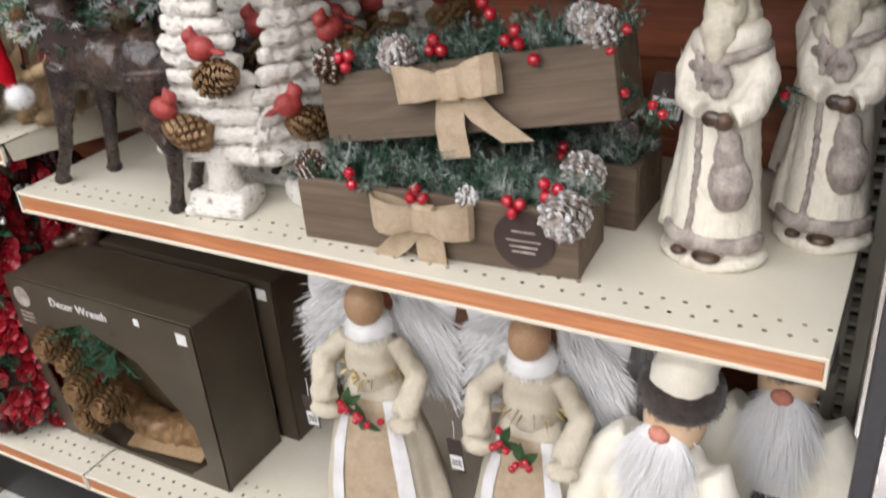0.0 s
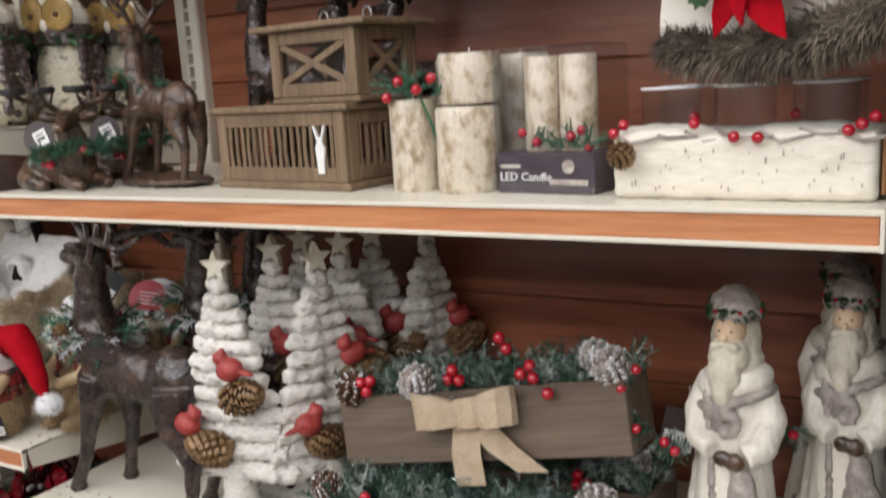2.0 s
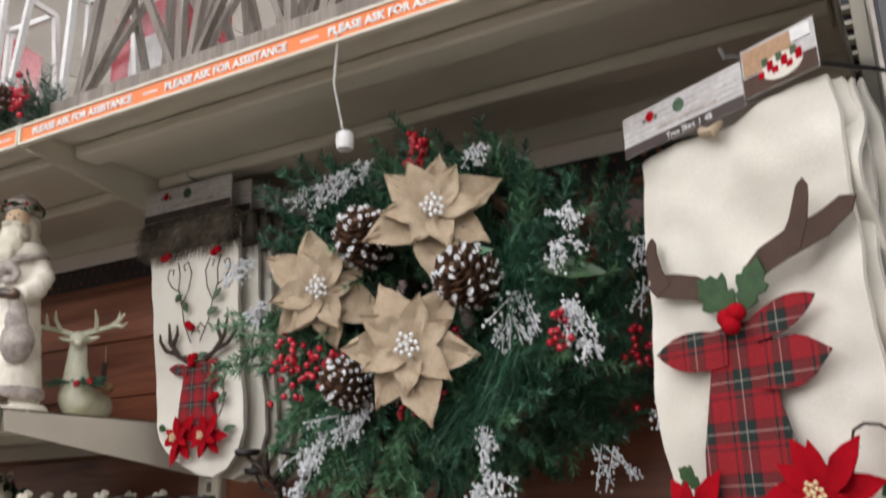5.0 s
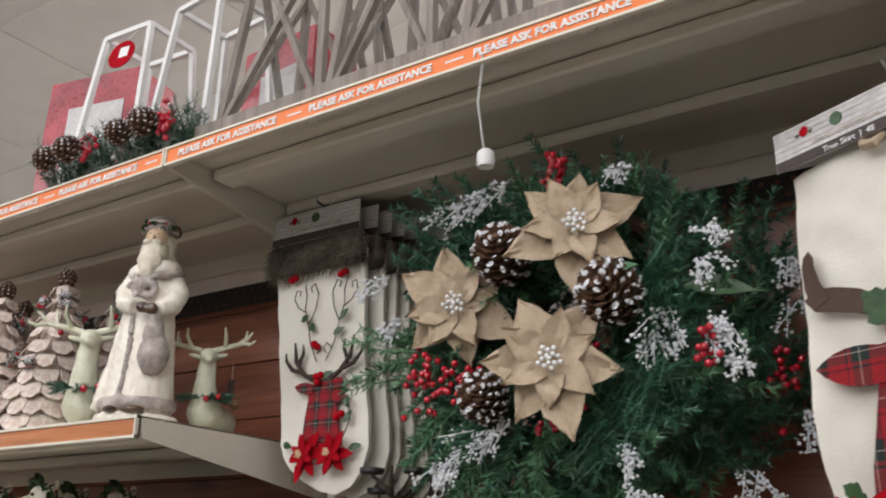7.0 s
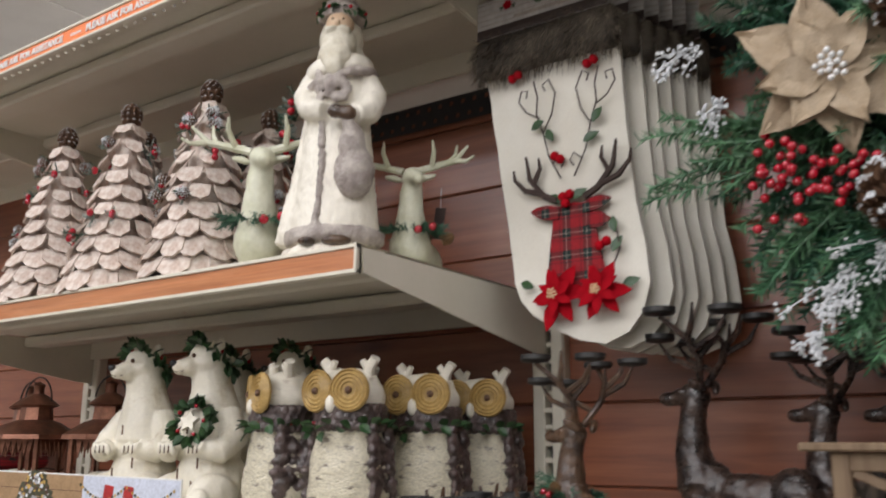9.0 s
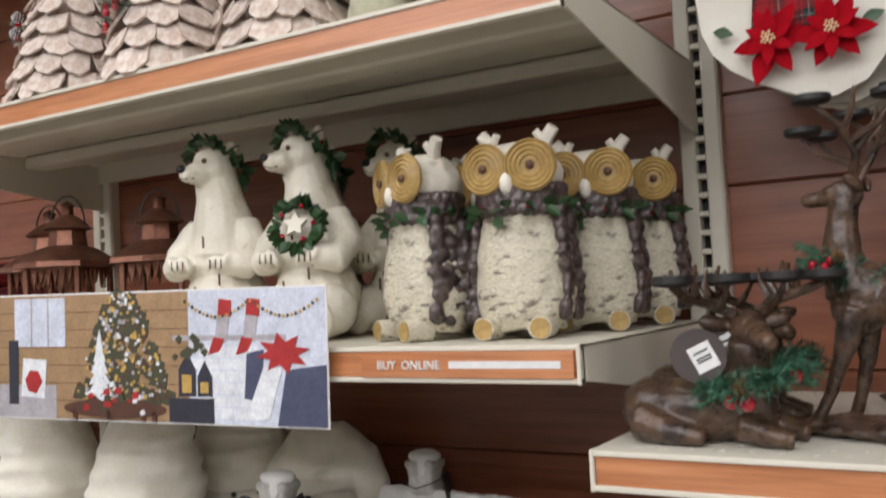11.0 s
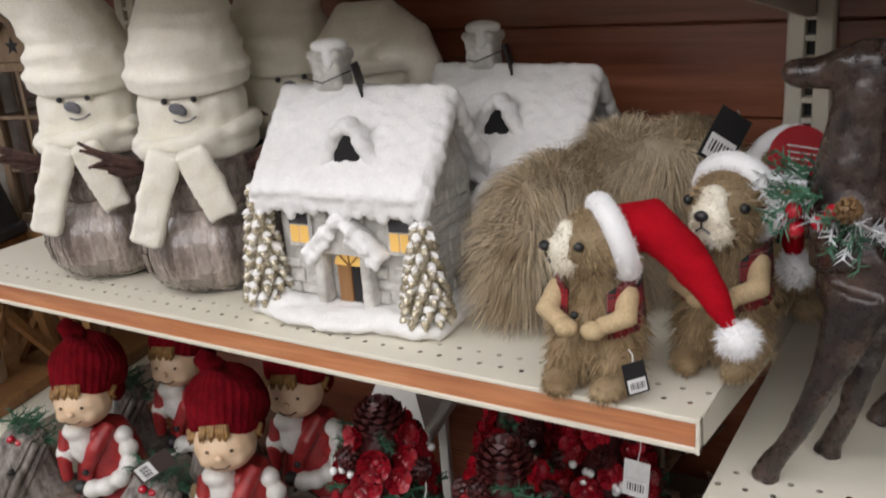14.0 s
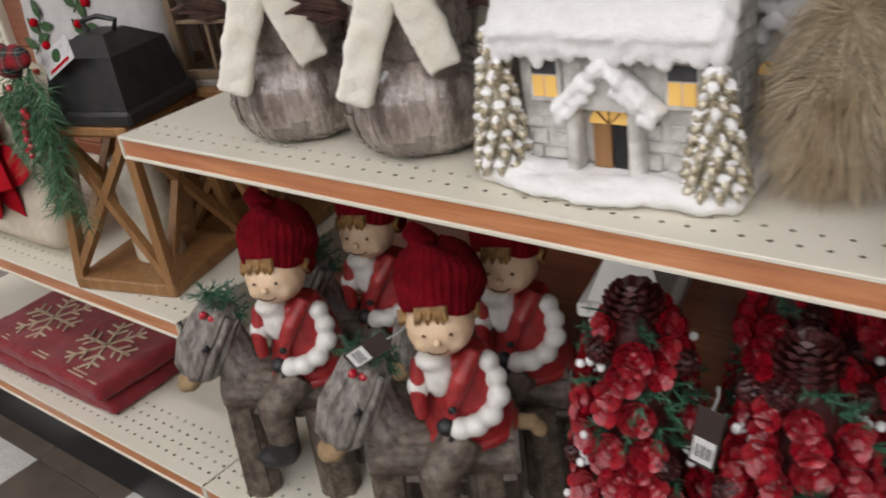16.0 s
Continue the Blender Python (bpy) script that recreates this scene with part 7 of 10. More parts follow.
    berries(stag, [(0.048, -0.006, -0.232), (0.058, -0.006, -0.230), (0.052, -0.007, -0.242), (-0.030, -0.004, -0.044), (-0.020, -0.004, -0.040), (0.088, -0.004, -0.050), (0.098, -0.004, -0.046), (0.036, -0.004, -0.172), (0.044, -0.004, -0.178), (0.098, -0.004, -0.305), (0.108, -0.004, -0.300)], 0.0066, REDFELT, "felt_berry")
    for i, (x, z, r) in enumerate(((0.040, -0.366, 0.046), (0.102, -0.366, 0.044))):
        petal_flower(stag, pose(x, -0.006 - 0.002 * i, z), r, REDFELT, YELLOWBEAD, "red felt poinsettia", 6, 2, 0.15, 0.48, 46 + i)
    return t


stocking(pose(0.096, -0.200, 2.022, 0, 0, 0), "cream felt stocking with tartan stag and brown fur cuff")
plain_sock = stocking(pose(0.112, -0.175, 2.018, 0, 0, 4), "cream felt stocking hanging behind another", False)
for k in range(1, 6):
    copy_thing(plain_sock, pose(0.112 + 0.011 * k, -0.175 + 0.022 * k, 2.016, 0, 1.2, 4 + 1.5 * k))
# folded tree skirt on a peg, turned towards the aisle's end
skirt = thing("tree_skirt", "folded cream felt tree skirt with tartan stag", "tree skirt", pose(1.099, -0.403, 1.415, 0, 0, -27))
body = [(-0.112, 0.0), (-0.02, -0.012), (0.073, 0.006), (0.146, 0.03), (0.147, 0.12), (0.138, 0.187), (0.131, 0.265), (0.126, 0.37), (0.125, 0.469), (0.118, 0.512), (0.06, 0.510), (0.008, 0.500), (-0.06, 0.508), (-0.132, 0.505), (-0.133, 0.40), (-0.131, 0.29), (-0.129, 0.17), (-0.120, 0.06)]
for k in range(4):
    hot_cloth("felt_layer", FELT, skirt, [(x * (1 - 0.01 * k) + 0.006 * k, z) for x, z in body], 0.006, pose(0, 0.018 * k, 0), "", 0.011 + 0.004 * k, 3.0 + k)
trim = sculpt(Geo().tube([(-0.106, 0.0, -0.006), (-0.02, -0.002, -0.020), (0.06, -0.002, -0.014), (0.14, 0.0, 0.010), (0.180, 0.03, 0.022)], [0.016, 0.018, 0.019, 0.020, 0.018], 12), "fur_trim", 0.006, 3)
tr = part("fur_trim", trim, FURGREY, skirt, "grizzled brown faux fur trim")
part("trim_fur", fur(trim, 5200, 0.020, 0.0013, random.Random(7), (0.1, -0.2, -0.15), 0.45), FURGREY, tr, smooth=False)
header_card(skirt, pose(-0.049, -0.016, 0.533), 0.172, 0.050, "Tree Skirt  |  48")
photo = part("photo_card", Geo().box((0, 0, 0), (0.086, 0.0015, 0.054), 0.0004), CARDPRINT, skirt, "printed photo card", m=pose(0.081, -0.0155, 0.541))
part("print_floor", Geo().box((0, -0.001, -0.016), (0.085, 0.0005, 0.021), 0.0001), BROWNFELT, photo)
part("print_wall", Geo().box((-0.012, -0.001, 0.010), (0.058, 0.0005, 0.028), 0.0001), MUSLIN, photo)
part("print_skirt", Geo().lathe([(0, 0), (0.024, 0), (0.024, 0.0008), (0, 0.0008)], 24, sy=0.55), FELT, photo, m=pose(0.004, -0.0012, -0.008, 90, 0, 0))
for k in range(9):
    part("print_gift", Geo().box((-0.02 + 0.0055 * k, -0.0022, -0.004 + 0.010 * ((k * 5) % 3 - 1) * 0.6), (0.007, 0.0005, 0.007 + 0.002 * (k % 3)), 0.0001), (REDFELT, LEAFGREEN, REDFELT)[k % 3], photo)
part("sticker", Geo().box((0.028, -0.0016, 0.017), (0.022, 0.0005, 0.014), 0.0001), WHITE, photo)
part("hook", Geo().tube([(0.09, 0.30, 0.60), (0.04, 0.03, 0.575), (0.02, -0.02, 0.570), (0.02, -0.024, 0.58)], 0.003, 6), STEEL, skirt, "steel peg hook")
part("fold_loop", Geo().tube([(-0.03, -0.006, 0.512), (-0.022, -0.014, 0.500), (-0.008, -0.016, 0.496), (0.0, -0.010, 0.506)], [0.004, 0.006, 0.006, 0.003], 8), BURLAP, skirt, "tan cloth hanging loop")
st = hot_cloth("stag_neck", TARTAN, skirt, [(-0.055, 0.07), (-0.064, 0.10), (-0.075, 0.135), (-0.073, 0.165), (-0.062, 0.21), (-0.053, 0.25), (-0.049, 0.284), (-0.015, 0.288), (0.020, 0.288), (0.021, 0.245), (0.022, 0.205), (0.036, 0.155), (0.056, 0.105), (0.050, 0.07)], 0.002, pose(0.010, -0.016, 0), "red tartan stag head", 0.0012)
for x0, z0, x1, z1, w in ((-0.030, 0.263, -0.114, 0.270, 0.042), (0.002, 0.276, 0.068, 0.297, 0.032), (0.006, 0.238, 0.074, 0.245, 0.050)):
    pts = [(x0 + (x1 - x0) * k / 6, z0 + (z1 - z0) * k / 6) for k in range(7)]
    hot_cloth("stag_ear", TARTAN, st, band(pts, [w * v for v in (0.75, 0.88, 0.98, 1.0, 0.92, 0.72, 0.36)]), 0.002, pose(0, -0.0028, 0), "", 0.0006)
for stem, tine in (([(-0.040, 0.322), (-0.064, 0.334), (-0.092, 0.342), (-0.114, 0.346)], [(-0.106, 0.340), (-0.116, 0.362), (-0.119, 0.385), (-0.117, 0.396)]),
                   ([(0.004, 0.330), (0.026, 0.344), (0.055, 0.353), (0.092, 0.361), (0.118, 0.374)], [(0.056, 0.350), (0.068, 0.372), (0.075, 0.396), (0.077, 0.405)])):
    horn = hot_cloth("felt_antler", BROWNFELT, st, band(stem, [0.020, 0.026, 0.027, 0.025, 0.02][:len(stem)]), 0.002, pose(0, -0.0016, 0), "brown felt antler", 0.0005)
    hot_cloth("tine", BROWNFELT, horn, band(tine, [0.024, 0.020, 0.015, 0.012]), 0.002, pose(0, -0.0008, 0), "", 0.0005)
for x, z, r, ln in ((-0.010, 0.298, 138, 0.062), (-0.003, 0.296, 64, 0.056), (-0.080, 0.130, 140, 0.034), (0.112, 0.118, 30, 0.036), (-0.036, 0.046, 205, 0.036), (-0.045, 0.05, 240, 0.03)):
    g = Geo()
    edge = [(0.0, 0.006), (0.14, 0.15), (0.26, 0.26), (0.33, 0.20), (0.46, 0.33), (0.60, 0.36), (0.64, 0.22), (0.78, 0.22), (0.84, 0.12), (1.0, 0.0)]
    g.prism([(u * ln, v * ln) for u, v in edge] + [(u * ln, -v * ln) for u, v in edge[::-1]][1:], -0.001, 0.001)
    part("felt_leaf", g.rough(0.002, 60, r), LEAFGREEN, st, "green felt holly leaf", m=pose(x, -0.006, z, 0, -r, 0))
berries(st, [(-0.020, -0.010, 0.292), (-0.008, -0.010, 0.296), (-0.014, -0.012, 0.284)], 0.0100, REDFELT, "felt_berry")
for i, (x, z, r) in enumerate(((-0.084, 0.097, 0.058), (0.003, 0.054, 0.080), (0.071, 0.121, 0.066))):
    petal_flower(st, pose(x, -0.007 - 0.003 * i, z), r, REDFELT, YELLOWBEAD, "red felt poinsettia", 6, 2, 0.15, 0.44, 20 + i)
g = Geo()
g.tube([(0.096, -0.0028, 0.158), (0.090, -0.0028, 0.164), (0.093, -0.0028, 0.173), (0.104, -0.0028, 0.178), (0.118, -0.0028, 0.176), (0.130, -0.0028, 0.167), (0.135, -0.0028, 0.155), (0.134, -0.0028, 0.138), (0.128, -0.0028, 0.12), (0.116, -0.0028, 0.102), (0.10, -0.0028, 0.086), (0.085, -0.0028, 0.076)], 0.0015, 5)
part("embroidery", g, DARKTHREAD, st, "dark stitched scroll")
for k in range(4):
    part("stitch", Geo().tube([(0.045 + 0.008 * k, -0.003, 0.016 + 0.006 * k), (0.060 + 0.006 * k, -0.003, 0.012 + 0.004 * k)], 0.001, 5), DARKTHREAD, st)
# ---- wreath ----
def wreath(m, label, seed, sprigs=620, R=0.185, rich=True):
    """A full conifer wreath facing -y, its middle a little left of and above the hanging point."""
    t = thing("wreath", label, "wreath", m, "hanging wreaths")
    ox, oz = -0.035, 0.022
    part("ring", Geo().tube([(ox + R * math.cos(a * 0.1745), 0.01, oz + R * math.sin(a * 0.1745)) for a in range(37)], 0.012, 8, False), CONE, t, "brown wire ring")
    g, h = Geo(seed), Geo(seed + 1)
    for i in range(sprigs):
        k = g if i % 5 < 3 else h
        a = k.rng.uniform(0, 6.283)
        q = k.rng.uniform(0.085, 0.225)
        p = (ox + q * math.cos(a), k.rng.uniform(-0.050, 0.03), oz + q * math.sin(a))
        out = 0.8 if q > 0.15 else -0.1
        d = (math.cos(a) * out - math.sin(a) * 0.65 + k.rng.gauss(0, 0.42), -0.55 + k.rng.gauss(0, 0.4), math.sin(a) * out + math.cos(a) * 0.65 + k.rng.gauss(0, 0.42) - 0.05)
        sprig(k, p, d, k.rng.uniform(0.050, 0.088), 0.023, 56, 0.0026)
    # long branches that stand out at the sides, and tufts of long needles
    for ang, ln, e in ((178, 0.18, h), (184, 0.20, h), (190, 0.17, h), (140, 0.17, g), (128, 0.19, g), (118, 0.14, g), (212, 0.14, h), (226, 0.15, h), (240, 0.15, h), (252, 0.14, h), (262, 0.09, h), (60, 0.08, g), (20, 0.08, g), (150, 0.15, g), (-40, 0.07, g)):
        a = radians(ang)
        for q in (0.13, 0.15, 0.17):
            sprig(e, (ox + q * math.cos(a + e.rng.gauss(0, 0.08)), -0.055, oz + q * math.sin(a + e.rng.gauss(0, 0.08))), (math.cos(a) + e.rng.gauss(0, 0.12), -0.20, math.sin(a) - 0.06 + e.rng.gauss(0, 0.12)), ln * 0.9, 0.026, 120, 0.0026)
    for ang in (-30, -20, -8, 6, 18, -48, -62, 80, 236):
        a = radians(ang)
        for _ in range(2):
            sprig(g, (ox + 0.14 * math.cos(a), -0.06, oz + 0.14 * math.sin(a)), (math.cos(a), -0.4, math.sin(a) - 0.6), 0.06, 0.095, 60, 0.0014)
    tagged(part("greenery", g, NEEDLE, t, "dark green conifer branches", smooth=False), kind="stuff")
    tagged(part("fresh_greenery", h, NEEDLE_LT, t, "brighter green conifer branches", smooth=False), kind="stuff")
    rng = random.Random(seed + 4)
    front = ((-0.297, 0.110, 0.05), (-0.275, 0.040, 0.04), (-0.169, 0.205, 0.06), (-0.125, 0.22, 0.06), (-0.094, 0.226, 0.06), (0.086, 0.208, 0.035), (0.135, 0.0, 0.07), (0.130, -0.030, 0.05), (0.205, 0.100, 0.04), (0.205, -0.020, 0.03), (0.210, -0.070, 0.035), (-0.126, -0.135, 0.05), (-0.155, -0.155, 0.06), (-0.089, -0.125, 0.05), (-0.18, -0.175, 0.05), (0.082, -0.165, 0.05), (0.091, -0.222, 0.04), (0.070, -0.235, 0.04), (-0.199, -0.220, 0.03), (0.204, -0.038, 0.04), (0.189, 0.057, 0.04))
    for cx, cz, ln in front if rich else ((0.20, 0.06, 0.06), (0.22, -0.08, 0.06), (0.18, 0.12, 0.05), (0.14, -0.16, 0.06)):
        z = Geo(rng.randrange(999))
        for k in range(5):
            p = Vector((cx + rng.gauss(0, 0.008), -0.078, cz + 0.018))
            d = Vector((0.3 * (1 if cx > 0 else -1) + rng.gauss(0, 0.35), -0.35, -0.8 + rng.gauss(0, 0.25))).normalized()
            z.tube([p, p + d * ln], 0.0009, 4)
            for j in range(15):
                z.ball(p + d * ln * (0.1 + 0.9 * rng.random()) + Vector((rng.gauss(0, 0.0040), rng.gauss(0, 0.004), rng.gauss(0, 0.0040))), rng.uniform(0.0013, 0.0029), u=6, w=4)
        tagged(part("frosted_spray", z, FROST, t, "spray of icy white beads"), kind="stuff")
    for cx, cz, sx, sz, n in ((0.005, 0.235, 0.012, 0.018, 26), (-0.012, 0.205, 0.010, 0.018, 16), (-0.213, -0.054, 0.014, 0.024, 28), (-0.160, -0.046, 0.022, 0.012, 26), (0.003, -0.115, 0.014, 0.011, 20), (0.053, -0.039, 0.006, 0.014, 6), (0.196, -0.035, 0.008, 0.022, 14)) if rich else ((0.18, -0.03, 0.010, 0.03, 16),):
        berries(t, [(cx + rng.gauss(0, sx), -0.090 + rng.gauss(0, 0.008), cz + rng.gauss(0, sz)) for k in range(n)], 0.0050, BERRY)
    if not rich:
        return t
    for x, z, rx, ry, r, fr in ((-0.078, 0.112, 62, 25, 0.040, True), (0.082, 0.036, 78, -12, 0.040, True), (-0.110, -0.080, 62, 40, 0.034, True)):
        cone(t, pose(x, -0.098, z, rx, ry, 0) @ pose(0, 0, -0.03), r, r * 2.0, fr, CONE, 9)
    for i, (x, y, z) in enumerate(((-0.166, -0.080, 0.060), (0.004, -0.117, -0.047), (0.038, -0.113, 0.128))):
        petal_flower(t, pose(x, y, z, (4, 0, -6)[i], (26, 8, 34)[i], (22, 16, 22)[i]), 0.100, BURLAP, WHITEBEAD, "tan burlap poinsettia with pearl beads", 6, 2, 0.3, 0.47, 40 + i, 0.007)
    lf = Geo().leaf(Matrix(), 0.085, 0.03, 0.2, 0.15)
    part("broad_leaf", lf, LEAFGREEN, t, "broad green leaf", m=pose(0.165, -0.07, 0.045, 0, 8, 0) @ pose(0, 0, 0, 70, 0, 0))
    part("broad_leaf", Geo().leaf(Matrix(), 0.05, 0.02, 0.2, 0.1), NEEDLE_LT, t, "fresh green leaf", m=pose(0.075, -0.125, 0.060, 0, -8, 0) @ pose(0, 0, 0, 60, 0, 0))
    return t


wreath(pose(0.672, -0.245, 1.775, 0, 0, 0), "green wreath with burlap poinsettias, berries and frosted cones", 21)
wreath(pose(0.735, -0.125, 1.765, 0, 8, 4), "dark green wreath hanging behind the front one", 25, 330, 0.185, False)
hang = thing("wreath_hanger", "white cord and plastic hook holding the wreath", "hook", pose(0.618, -0.462, 2.13))
part("cord", Geo().tube([(0.022, -0.02, 0.0), (0.020, -0.014, -0.005), (0.0, 0.006, -0.055), (-0.016, 0.05, -0.105)], 0.0019, 6), WHITE, hang)
part("hook_cap", Geo().lathe([(0.0, -0.014), (0.011, -0.014), (0.013, -0.004), (0.012, 0.008), (0.007, 0.012), (0.0, 0.012)], 18), WHITE, hang, "white plastic cap", m=pose(-0.016, 0.054, -0.114))


# ---- shelf of bears, owls and copper lanterns ----
Z = LEVEL["A2"]


def leaf_ring(parent, m, r, seed, count=34, name="leaf_crown", sx=1.0, sy=1.0):
    g = Geo(seed)
    for i in range(count):
        a = 6.283 * i / count + g.rng.uniform(-0.1, 0.1)
        g.leaf(pose(r * sx * math.cos(a), r * sy * math.sin(a), g.rng.uniform(-0.006, 0.006), g.rng.uniform(-70, 70), g.rng.uniform(-50, 50), math.degrees(a) + g.rng.uniform(-60, 60)), 0.021, 0.0145)
    c = part(name, g, LEAFGREEN, parent, "green leaf garland", smooth=False, m=m)
    me = None
    for i in range(5):
        a = 1.3 * i
        if me is None:
            me = Geo().ball((0, 0, 0), 0.0036, u=8, w=5).mesh("berry")
        part("berry", me, BERRY, c, m=pose(r * sx * math.cos(a), r * sy * math.sin(a), 0.006))
    return c


def owl(m, label, seed=1):
    t = thing("owl_figurine", label, "figurine", m, "birch owls")
    r = random.Random(seed)
    belly = sculpt(Geo().lathe([(0.044, 0.010), (0.056, 0.028), (0.060, 0.055), (0.057, 0.09), (0.051, 0.125), (0.045, 0.155)], 30, sy=0.92), "belly", 0.0036, 1, 0.0026, 50)
    part("belly", belly, SPECKLED, t, "glittered birch-bark body")
    for s in (-1, 1):
        w = Geo(seed)
        for j in range(9):
            for i in range(3):
                w.ball((s * (0.053 + 0.005 * (1 - i % 2) - 0.010 * abs(j - 3) / 6), -0.018 + 0.021 * i + r.uniform(-0.005, 0.005), 0.026 + 0.0145 * j + r.uniform(-0.004, 0.004)), (0.009, r.uniform(0.010, 0.016), r.uniform(0.007, 0.012)), (r.uniform(-30, 30), 25 * s, 0), 7, 5)
        part("wing", sculpt(w, "wing", 0.0028, 1, 0.0015, 120), DARKBARK, t, "dark scaly bark wing")
    col = Geo(seed)
    for j in range(3):
        for i in range(26):
            a = 6.283 * (i + 0.5 * j) / 26
            col.ball((0.049 * math.cos(a), 0.043 * math.sin(a), 0.148 + 0.012 * j), (0.009, 0.007, 0.009), (0, 0, math.degrees(a)), 6, 5)
    part("collar", sculpt(col.lathe([(0.044, 0.14), (0.046, 0.18)], 20, sy=0.86), "collar", 0.003, 1, 0.0015, 120), DARKBARK, t, "dark bark collar")
    part("head", sculpt(Geo().ball((0, 0.004, 0.19), (0.052, 0.044, 0.038)).ball((0, 0, 0.21), (0.046, 0.036, 0.022)), "head", 0.004, 2, 0.002, 60), BIRCH, t)
    for s in (-1, 1):
        e = part("eye_disc", Geo().lathe([(0.0, 0.0), (0.032, 0.0), (0.033, 0.004), (0.030, 0.008), (0.0285, 0.006), (0.025, 0.008), (0.023, 0.006), (0.019, 0.008), (0.017, 0.006), (0.013, 0.008), (0.011, 0.006), (0.0, 0.006)], 30), EYEGOLD, t, "ringed yellow cut-wood eye", m=pose(s * 0.0275, -0.040, 0.197, 90, 0, s * 10) @ Matrix.Diagonal((0.93, 0.93, 1, 1)))
        part("pupil", Geo().ball((0, 0, 0.008), (0.0058, 0.0058, 0.004), u=10, w=6), CONE, e)
        part("ear_tuft", Geo().tube([(s * 0.028, 0.0, 0.212), (s * 0.036, -0.004, 0.232), (s * 0.046, -0.006, 0.244)], [0.0105, 0.0085, 0.0075], 9).tube([(s * 0.034, -0.004, 0.226), (s * 0.024, -0.008, 0.242)], [0.006, 0.005], 8).rough(0.001, 90), BIRCH, t)
        ft = part("foot", Geo().tube([(s * 0.03, -0.02, 0.0135), (s * 0.032, -0.040, 0.0135), (s * 0.034, -0.056, 0.0135)], [0.0138, 0.0138, 0.0134], 14).rough(0.0012, 80), SPECKLED, t, "birch log foot")
        part("cut_end", Geo().lathe([(0.0, 0.0), (0.0118, 0.0), (0.0115, 0.0012), (0.0, 0.0014)], 16), EYEGOLD, ft, "yellow cut end", m=pose(s * 0.034, -0.0562, 0.0135, 90, 0, 0))
    part("beak", Geo().ball((0, -0.048, 0.178), (0.008, 0.008, 0.013)), BIRCH, t)
    leaf_ring(t, pose(0, -0.002, 0.146), 0.053, seed, 26, "leaf_garland", 1, 0.92)
    return t


o = owl(pose(-0.108, -0.345, Z + 0.0005, 0, 0, 6) @ Matrix.Scale(0.91, 4), "birch-bark owl with big yellow ringed eyes")
for x, y, rz in ((-0.228, -0.350, -28), (-0.200, -0.225, -6), (-0.072, -0.225, 10), (-0.056, -0.105, 8), (-0.30, -0.20, -10)):
    copy_thing(o, pose(x, y, Z + 0.0005, 0, 0, rz))


def bear(m, label, held=False, turn=-26.0):
    """A seated glazed bear with a slim neck, its head turned by some degrees."""
    t = thing("bear_figurine", label, "figurine", m, "white bears")
    hm = pose(-0.004, -0.012, 0.243, 0, 0, turn)
    g = Geo().ball((0, 0.004, 0.056), (0.064, 0.055, 0.060)).ball((0, 0.002, 0.115), (0.055, 0.046, 0.055)).tube([(0, 0.006, 0.125), (0.0, 0.003, 0.165), (-0.002, -0.003, 0.200), (-0.004, -0.008, 0.236)], [0.053, 0.045, 0.035, 0.031], 18)
    for c, rr in (((0, 0, 0), (0.032, 0.034, 0.029)), ((0, -0.028, -0.008), (0.0195, 0.024, 0.0165)), ((0, -0.046, -0.010), (0.0125, 0.014, 0.0120)), ((0, -0.012, 0.012), (0.020, 0.020, 0.016)), ((-0.025, 0.012, 0.028), (0.0105, 0.007, 0.0115)), ((0.025, 0.012, 0.028), (0.0105, 0.007, 0.0115))):
        g.ball(c, rr, m=hm)
    for s in (-1, 1):
        g.ball((s * 0.044, -0.034, 0.038), (0.029, 0.044, 0.034), (0, 0, -18 * s)).ball((s * 0.048, -0.070, 0.025), (0.023, 0.017, 0.025))
        g.tube([(s * 0.036, 0.0, 0.160), (s * 0.062, -0.012, 0.124), (s * 0.058, -0.036, 0.104), (s * 0.036, -0.054, 0.108)], [0.023, 0.024, 0.020, 0.016], 14)
        for k in range(4):
            g.ball((s * (0.018 + 0.009 * k), -0.065, 0.107 + 0.003 * (k % 2)), (0.0052, 0.007, 0.011), (0, 20 * s, 0), 8, 6)
    part("body", sculpt(g, "body", 0.0028, 2, 0.0012, 60), BEARWHITE, t, "glazed white body")
    part("nose", Geo().ball((0, -0.0585, -0.004), (0.0078, 0.0058, 0.0056)), BLACK, t, m=hm)
    part("mouth", Geo().tube([(-0.011, -0.044, -0.016), (-0.006, -0.054, -0.0175), (0, -0.0585, -0.016), (0.006, -0.054, -0.0175), (0.011, -0.044, -0.016)], 0.0010, 5), CONE, t, m=hm)
    for s in (-1, 1):
        part("eye", Geo().ball((s * 0.0155, -0.0300, 0.0085), 0.0036, u=8, w=6), CONE, t, m=hm)
    for s in (-1, 1):
        for k in range(3):
            part("claw_line", Geo().tube([(s * (0.0225 + 0.009 * k), -0.0705, 0.113), (s * (0.0225 + 0.009 * k), -0.071, 0.101)], 0.0010, 4), CONE, t)
    for x, z in ((-0.014, 0.078), (0.016, 0.060), (0.004, 0.146), (-0.036, 0.066), (0.038, 0.070), (0.024, 0.094)):
        y = -0.0585 + 12 * x * x
        part("coat_nick", Geo().tube([(x, y, z), (x + 0.001, y - 0.001, z - 0.016)], 0.0016, 5), CONE, t)
    leaf_ring(t, hm @ pose(0, 0.008, 0.010, -36, 0, 0), 0.037, 4, 64)
    if held:
        leaf_ring(t, pose(0.016, -0.062, 0.148, 74, 0, 16), 0.024, 6, 64, "leaf_wreath")
        star = []
